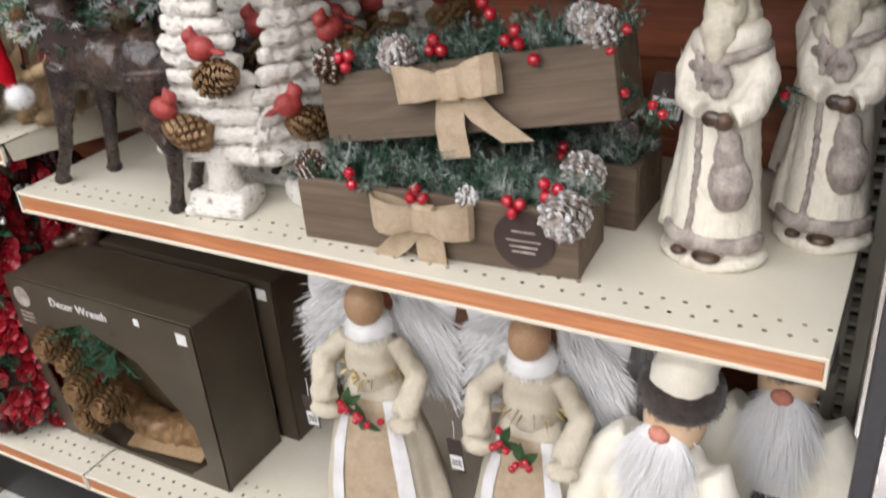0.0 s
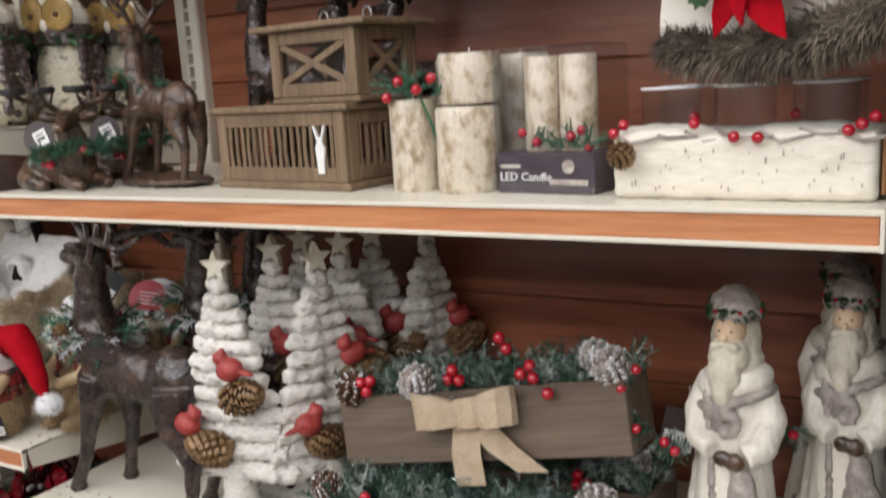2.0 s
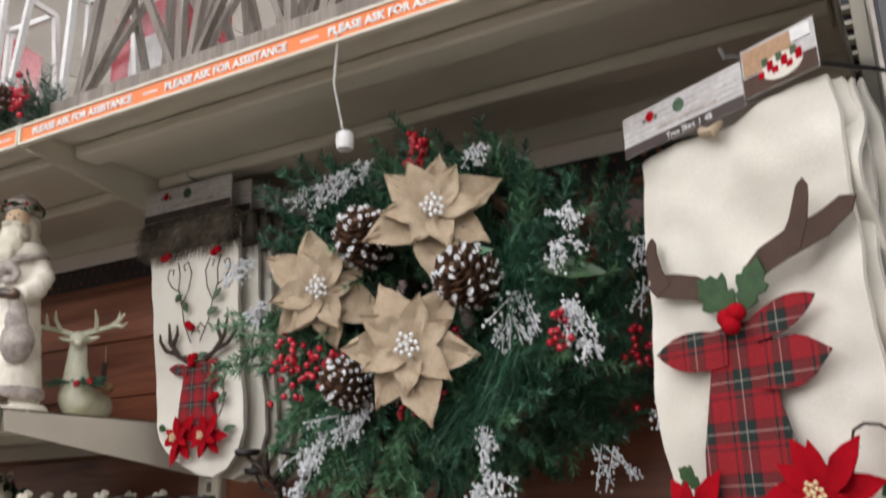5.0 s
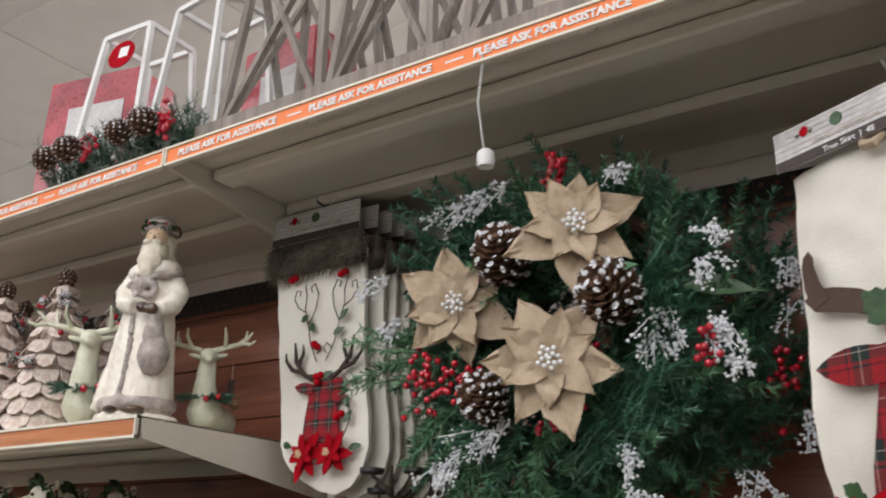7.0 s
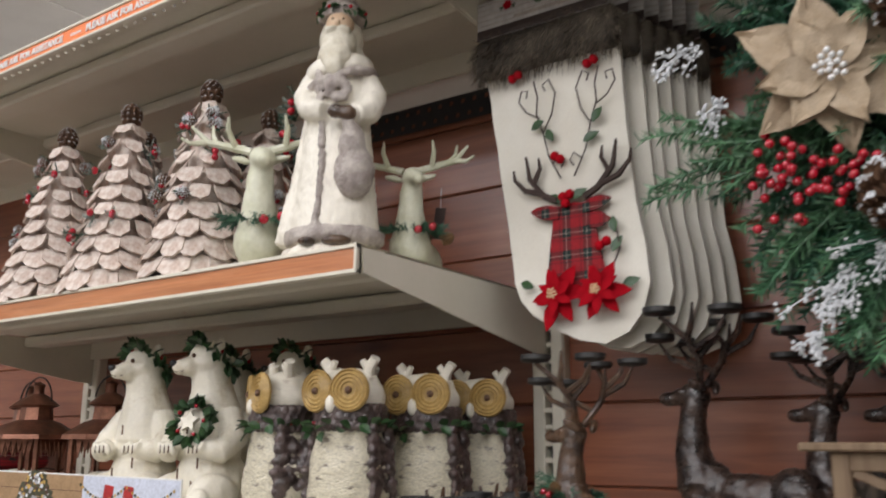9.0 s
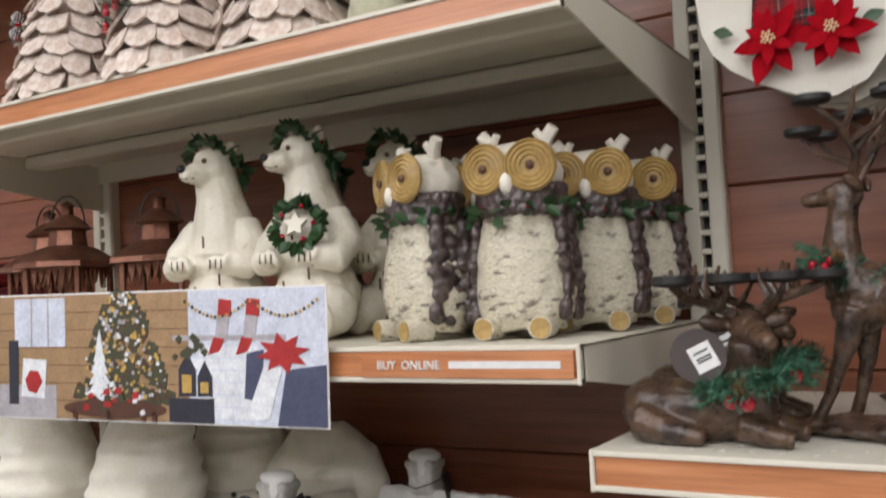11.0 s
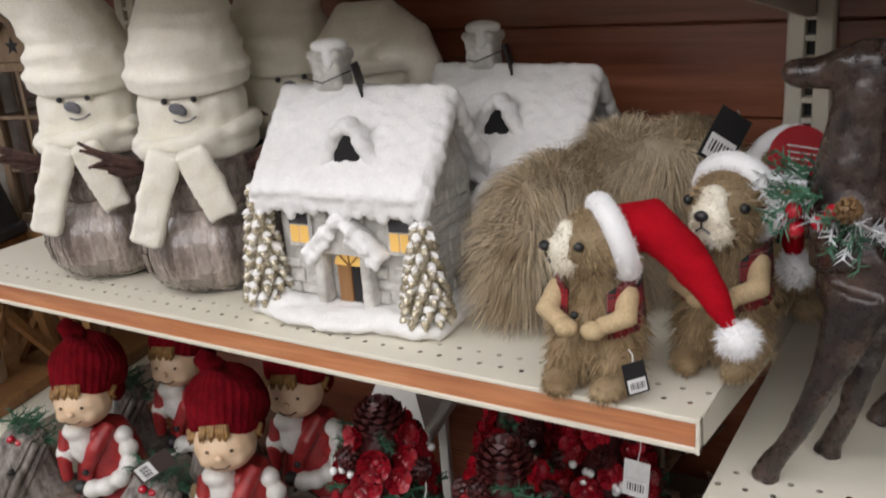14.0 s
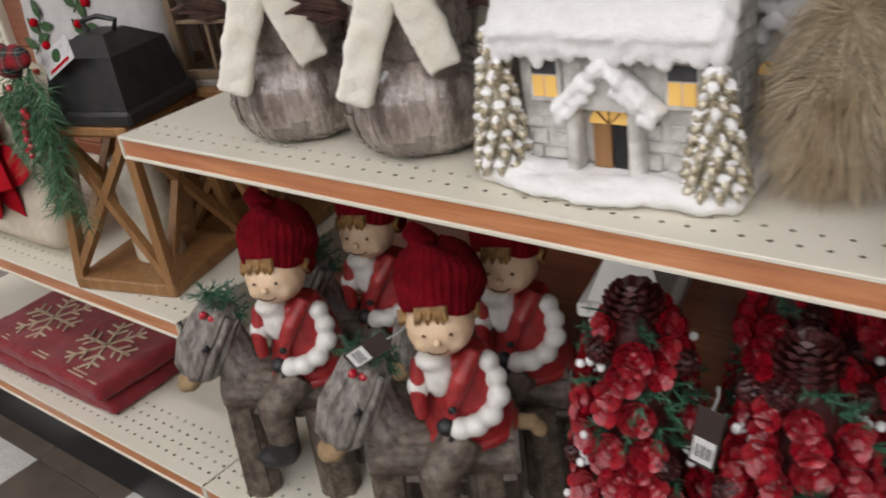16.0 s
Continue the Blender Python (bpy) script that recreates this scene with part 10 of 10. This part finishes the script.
def frame_lantern(m, label, mat, w, d, h, lean=0.0, cross=True, bar=0.016):
    t = thing("frame_lantern", label, "lantern", m, "open frame lanterns")
    part("plinth", Geo().box((0, 0, 0.012), (w + 0.02, d + 0.02, 0.024), 0.003), mat, t)
    k = 0.72
    for sx in (-1, 1):
        for sy in (-1, 1):
            part("post", Geo().tube([(sx * w / 2, sy * d / 2, 0.02), (sx * w / 2 * k, sy * d / 2 * k, h)], bar * 0.6, 4), mat, t, smooth=False)
    g = Geo()
    for a, b in (((-1, -1), (1, -1)), ((1, -1), (1, 1)), ((1, 1), (-1, 1)), ((-1, 1), (-1, -1))):
        rail = Geo().tube([(a[0] * w / 2 * k, a[1] * d / 2 * k, h), (b[0] * w / 2 * k, b[1] * d / 2 * k, h)], bar * 0.6, 4)
        part("top_rail", rail, mat, t, smooth=False)
        if cross:
            for p, q in ((a, b), (b, a)):
                part("brace", Geo().tube([(p[0] * w / 2, p[1] * d / 2, 0.03), (q[0] * w / 2 * k, q[1] * d / 2 * k, h - 0.01)], bar * 0.5, 4), mat, t, smooth=False)
    return t


white_l = frame_lantern(pose(-0.290, -0.338, Z + 0.0005, 0, 0, 4), "white-painted open lantern frame", WHITEWOOD, 0.185, 0.165, 0.38, cross=False, bar=0.013)
copy_thing(white_l, pose(-0.065, -0.335, Z + 0.0005, 0, 0, -4))
grey_l = frame_lantern(pose(0.17, -0.32, Z + 0.0005, 0, 0, 4), "weathered grey wooden lantern frame with crossed braces", GREYWOOD, 0.22, 0.2, 0.42)
for x, rz in ((0.42, -5), (0.68, 3), (0.93, -4), (1.14, 2)):
    copy_thing(grey_l, pose(x, -0.32, Z + 0.0005, 0, 0, rz))
crate_t = thing("top_crate", "grey wooden plank on the top shelf under the lanterns", "crate", pose(0.62, -0.445, Z + 0.0005))
part("front_board", Geo().box((0, 0, 0.022), (1.18, 0.012, 0.044), 0.002), GREYWOOD, crate_t)
for sx, y, n in ((-0.285, -0.440, 44), (-0.070, -0.438, 50)):
    sw = thing("berry_swag", "frosted pine swag with cones and red berries", "garland", pose(sx, y, Z + 0.0005), "top shelf swags")
    g = Geo(n)
    for k in range(n + 30):
        sprig(g, (g.rng.uniform(-0.09, 0.09), g.rng.uniform(-0.015, 0.03), g.rng.uniform(0.0, 0.03)), (g.rng.gauss(0, 0.6), g.rng.gauss(-0.2, 0.4), 1.1), 0.085, 0.026, 40, 0.0018)
    part("greenery", g, NEEDLE_FROST, sw, smooth=False)
    for x, r in ((-0.05, 0.02), (0.02, 0.022)):
        cone(sw, pose(x, -0.04, 0.045, 60, 0, 0), r * 1.2, r * 1.9, True, CONE, 7)
    berries(sw, [(0.055 + g.rng.gauss(0, 0.012), -0.04, 0.06 + g.rng.gauss(0, 0.016)) for k in range(18)], 0.0062, BERRY)
REDPRINT = stuff("red_printed_box", (0.16, 0.008, 0.02), (0.50, 0.05, 0.07), 0.3, 7, 120, 0.0, coat=0.2)
for x, y, w, h, rz in ((-0.545, -0.24, 0.26, 0.40, 12), (-0.05, -0.12, 0.22, 0.40, -4)):
    rb = thing("gift_carton", "red and dark glossy printed gift carton", "gift box", pose(x, y, Z + 0.0005, 0, 0, rz), "red cartons")
    part("carton", Geo().box((0, 0, h / 2), (w, 0.13, h), 0.002), REDPRINT, rb)
    part("print_panel", Geo().box((0.02, -0.0665, h * 0.55), (w * 0.62, 0.002, h * 0.5), 0.0005), CARDPRINT, rb, "pale printed picture")
    part("base_band", Geo().box((0, -0.0664, h * 0.14), (w * 0.98, 0.002, h * 0.26), 0.0005), TAGBROWN, rb)
disc = thing("round_tag", "round red hang tag with white print", "tag", pose(-0.255, -0.425, Z + 0.30, 82, 0, 8))
part("disc", Geo().lathe([(0, 0), (0.034, 0), (0.034, 0.002), (0, 0.002)], 30), REDFELT, disc)
part("print_patch", Geo().box((0.006, 0.004, 0.0024), (0.024, 0.026, 0.0008), 0.0002), WHITE, disc)
part("string", Geo().tube([(0, 0.03, 0.001), (0.01, 0.07, -0.01)], 0.0008, 5), WHITE, disc)


# ---- next bay: cushions, lanterns, throws ----
Z = LEVEL["C1"]


def cushion(m, label):
    t = thing("cushion", label, "cushion", m)
    g = Geo().box((0, 0, 0.19), (0.36, 0.10, 0.36), 0.04)
    me = sculpt(g, "pad", 0.010, 10, 0.004, 12)
    part("pad", me, LINEN, t, "natural linen cover")
    part("piping", Geo().tube([(-0.165, 0, 0.025), (0.165, 0, 0.025), (0.168, 0, 0.36), (-0.165, 0, 0.36), (-0.165, 0, 0.025)], 0.006, 8), REDFELT, t, "red piping")
    petal_flower(t, pose(0.03, -0.056, 0.20), 0.165, REDFELT, YELLOWBEAD, "red printed poinsettia", 7, 2, 0.05, 0.62, 3)
    return t


cushion(pose(-1.815, -0.385, Z + 0.0005, -8, 0, 0), "linen cushion with red poinsettia and red piping")
GREYCLOTH = stuff("grey_woven_cloth", (0.46, 0.44, 0.42), (0.58, 0.56, 0.54), 0.95, 18, 420, 0.5, mottle=0.8)
gc = thing("cushion", "grey woven cushion with holly sprigs and red berries", "cushion", pose(-1.60, -0.215, Z + 0.3105, -6, 0, 4))
part("pad", sculpt(Geo().box((0, 0, 0.17), (0.40, 0.10, 0.34), 0.04), "pad", 0.010, 10, 0.004, 12), GREYCLOTH, gc, "grey woven cover")
for sx, sz in ((-0.10, 0.20), (0.03, 0.16), (0.12, 0.24), (0.02, 0.08), (-0.12, 0.08)):
    part("stem", Geo().tube([(sx - 0.03, -0.0545, sz - 0.03), (sx, -0.0550, sz), (sx + 0.01, -0.0545, sz + 0.045)], 0.0016, 5), LEAFGREEN, gc)
    for k in range(5):
        part("sewn_leaf", Geo().leaf(Matrix(), 0.042, 0.02, 0.1, 0.0), LEAFGREEN, gc, m=pose(sx - 0.02 + 0.008 * k, -0.0555, sz - 0.02 + 0.014 * k, 0, (-150, -30)[k % 2] + 9 * k, 0) @ pose(0, 0, 0, 90, 0, 0))
    berries(gc, [(sx + 0.012, -0.056, sz - 0.012), (sx - 0.012, -0.056, sz + 0.03)], 0.0085, REDFELT, "sewn_berry")
wl = frame_lantern(pose(-1.425, -0.330, Z + 0.0005, 0, 0, 15), "oiled oak open lantern with crossed braces", OAK, 0.205, 0.205, 0.292, bar=0.021)
part("lid", Geo().box((0, 0, 0.297), (0.19, 0.19, 0.016), 0.003), OAK, wl)
cand = thing("pillar_candle", "tall cream pillar candle inside the oak lantern", "candle", pose(-1.425, -0.330, Z + 0.025))
part("wax", Geo().lathe([(0.044, 0.0), (0.045, 0.004), (0.045, 0.19), (0.042, 0.194), (0.0, 0.19)], 28), CREAM_RESIN, cand)
for x, y in ((-1.36, -0.12), (-1.62, -0.12)):
    copy_thing(wl, pose(x, y, Z + 0.0005, 0, 0, 10))
bl = thing("metal_lantern", "black metal lantern standing on the oak lantern", "lantern", pose(-1.400, -0.330, Z + 0.3055, 0, 0, 15) @ Matrix.Scale(0.9, 4), "metal lanterns")
part("base", Geo().box((0, 0, 0.014), (0.20, 0.20, 0.028), 0.006), IRON, bl)
part("body", Geo().add([(-0.09, -0.09, 0.028), (0.09, -0.09, 0.028), (0.09, 0.09, 0.028), (-0.09, 0.09, 0.028), (-0.075, -0.075, 0.12), (0.075, -0.075, 0.12), (0.075, 0.075, 0.12), (-0.075, 0.075, 0.12), (-0.03, -0.03, 0.15), (0.03, -0.03, 0.15), (0.03, 0.03, 0.15), (-0.03, 0.03, 0.15)],
                            [(0, 1, 5, 4), (1, 2, 6, 5), (2, 3, 7, 6), (3, 0, 4, 7), (4, 5, 9, 8), (5, 6, 10, 9), (6, 7, 11, 10), (7, 4, 8, 11), (8, 9, 10, 11)]), IRON, bl, smooth=False)
part("handle", Geo().tube([(-0.03, 0, 0.15), (-0.04, 0, 0.168), (0.0, 0, 0.176), (0.04, 0, 0.168), (0.03, 0, 0.15)], 0.005, 8), IRON, bl)
tg = part("swing_tag", Geo().box((0, 0, 0), (0.085, 0.001, 0.045), 0.0003), CARDPRINT, bl, "printed swing tag", m=pose(-0.02, -0.098, 0.13, -20, -28, 0))
part("emblem", Geo().lathe([(0, 0), (0.012, 0), (0.012, 0.0008), (0, 0.0008)], 18), LEAFGREEN, tg, m=pose(0, -0.0006, 0.004, 90, 0, 0))
part("print_line", Geo().box((0, -0.001, -0.015), (0.06, 0.0005, 0.006), 0.0001), REDFELT, tg)
sw = thing("pine_swag", "green pine swag with tartan bow hanging from the lantern", "garland", pose(-1.468, -0.445, Z + 0.425))
g = Geo(5)
for k in range(40):
    sprig(g, (g.rng.uniform(-0.05, 0.05), g.rng.uniform(-0.012, 0.012), g.rng.uniform(-0.22, 0.0)), (g.rng.gauss(0, 0.6), -0.3, -0.9), 0.075, 0.055, 40, 0.0016)
part("greenery", g, NEEDLE_LT, sw, smooth=False)
part("bow", sculpt(Geo().ball((0, -0.02, 0.0), (0.03, 0.022, 0.026)).ball((-0.03, -0.015, 0.01), (0.03, 0.015, 0.02)).ball((0.03, -0.015, 0.008), (0.03, 0.015, 0.02)), "bow", 0.004, 2, 0.003, 50), TARTAN_SMALL, sw, "tartan bow")
berries(sw, [(g.rng.gauss(0, 0.02), -0.03, g.rng.uniform(-0.18, -0.04)) for k in range(10)], 0.006, BERRY)
g = Geo(7)
for k in range(7):
    g.leaf(pose(g.rng.uniform(-0.05, 0.0), -0.025, g.rng.uniform(-0.12, -0.02), 0, g.rng.uniform(80, 140), 0) @ pose(0, 0, 0, 90, 0, 0), 0.08, 0.03)
part("leaf", g, LEAFGREEN, sw, smooth=False)

# window-front lantern house on the second oak lantern
hl = thing("house_lantern", "tan wooden house lantern with gridded window", "lantern", pose(-1.335, -0.12, Z + 0.3055, 0, 0, 12))
W, D, H = 0.16, 0.13, 0.30
part("floor_board", Geo().box((0, 0, 0.006), (W + 0.02, D + 0.02, 0.012), 0.002), GREYWOOD, hl)
for mm, w in ((pose(0, -D / 2, 0.0125), W), (pose(W / 2 - 0.005, 0, 0.0125, 0, 0, 90), D - 0.011), (pose(-W / 2 + 0.005, 0, 0.0125, 0, 0, 90), D - 0.011), (pose(0, D / 2, 0.0125), W)):
    f = framed_panel(hl, mm, w, H, 0.010, 0.016, LANTERN_WOOD)
    for k in range(1, 3):
        part("glazing_bar", Geo().box((0, 0, H * k / 3), (w - 0.034, 0.006, 0.007), 0.001), LANTERN_WOOD, f)
    part("glazing_bar", Geo().box((0, 0.0012, H / 2), (0.007, 0.005, H - 0.034), 0.001), LANTERN_WOOD, f)
    part("pane", Geo().box((0, 0.0042, H / 2), (w - 0.03, 0.0012, H - 0.03), 0.0002), CLEAR, f)
rf = Geo()
for s in (-1, 1):
    rf.box((0, 0, 0), (0.125, D + 0.04, 0.012), 0.002, pose(s * 0.045, 0, H + 0.06, 0, s * 40, 0))
part("roof", rf, LANTERN_WOOD, hl)
part("gable", Geo().prism([(-W / 2, H + 0.014), (W / 2, H + 0.014), (0, H + 0.088)], -D / 2, -D / 2 + 0.01), LANTERN_WOOD, hl)
# the gable is uncut; a black star paints the shade of a pierced hole
part("star_cutout", Geo().prism([(0.016 * (1 if k % 2 == 0 else 0.45) * math.sin(k * math.pi / 5), H + 0.042 + 0.016 * (1 if k % 2 == 0 else 0.45) * math.cos(k * math.pi / 5)) for k in range(10)], -D / 2 - 0.001, -D / 2), BLACK, hl)

# folded throws
Z = LEVEL["base"]
THROW = stuff("red_woven_throw", (0.20, 0.008, 0.014), (0.27, 0.014, 0.02), 0.95, 30, 400, 0.5, sheen=0.2)
for i, (x, y, z, rz) in enumerate(((-1.80, -0.33, 0.0, 2), (-1.795, -0.335, 0.042, -1))):
    th = thing("folded_throw", "folded dark red throw with tan snowflake weave", "throw", pose(x, y, Z + 0.0005 + z, 0, 0, rz), "folded throws")
    part("cloth", sculpt(Geo().box((0, 0, 0.020), (0.50, 0.30, 0.038), 0.016).box((0.0, 0, 0.012), (0.505, 0.305, 0.010), 0.004), "cloth", 0.006, 4, 0.003, 14), THROW, th)
    g = Geo()
    for cx, cy, r in ((0.12, -0.04, 0.085), (-0.11, -0.03, 0.085)):
        for k in range(6):
            a = radians(60 * k)
            g.box((r / 2, 0, 0.0405), (r, 0.007, 0.0025), 0.0008, pose(cx, cy, 0, 0, 0, 60 * k))
            for q in (0.45, 0.75):
                for s in (-1, 1):
                    g.box((0.014, 0, 0.0408), (0.032, 0.006, 0.0025), 0.0008, pose(cx, cy, 0, 0, 0, 60 * k) @ pose(r * q, 0, 0, 0, 0, s * 55))
    for k in range(2):
        g.box((0, -0.135 + 0.01 * k, 0.0372), (0.46, 0.004, 0.002), 0.0006)
    if i:
        part("snowflake_weave", g, BURLAP, th, "tan woven snowflakes")
# plaid throws on the far shelf
Z = 1.36
for k in range(3):
    th = thing("folded_plaid", "folded dark red plaid throw on the far shelf", "throw", pose(-1.42 - 0.008 * k, -0.20, Z + 0.0005 + 0.048 * k, 0, 0, 3 * k - 2), "plaid throws")
    part("cloth", sculpt(Geo().box((0, 0, 0.023), (0.34, 0.28, 0.044), 0.016), "cloth", 0.008, 4, 0.003, 14), TARTAN, th)

# ---- pieces of the setting: boards and tiles ----
PLANK = [Geo().box((0, 0, 0), (BAY - 0.012, 0.012, h), 0.0022).mesh("plank", False) for h in (0.1225, 0.1226)]
for k, name in ((-2, "wall_1"), (-1, "wall_2"), (0, "wall_3")):
    z, i = 0.04, 0
    while z < 2.07:
        ob = part("plank", PLANK[i % 2], CEDAR, bpy.data.objects[name], m=pose((k + 0.5) * BAY, 0.022 + (i % 3) * 0.0006, z + 0.0615))
        z, i = z + 0.1242, i + 1
TILE = Geo().box((0, 0, 0), (0.3035, 0.3035, 0.012), 0.001).mesh("tile", False)
TILE2 = TILE.copy()
for i in range(-10, 6):
    for j in range(0, 7):
        pale = (i + 2 * j) % 4 == 1
        part("tile", TILE2 if pale else TILE, TILE_PALE if pale else TILE_BROWN, floor, m=pose(-1.74 + i * 0.305, -0.37 - j * 0.305, -0.006))
for pale in (False, True):
    rest = Geo()
    for i in range(-17, 28):
        for j in range(-20, 33):
            if ((i + 2 * j) % 4 == 1) == pale and not (-10 <= i < 6 and 0 <= j < 7) and not (-0.2 < 0.37 + j * 0.305 - 0.25 < 0.0):
                rest.box((-1.74 + i * 0.305, -0.37 - j * 0.305, -0.006), (0.3035, 0.3035, 0.012), 0.001)
    tagged(part("tile_field", rest, TILE_PALE if pale else TILE_BROWN, floor, smooth=False), kind="stuff")
bpy.data.scenes.remove(WORKSHOP)
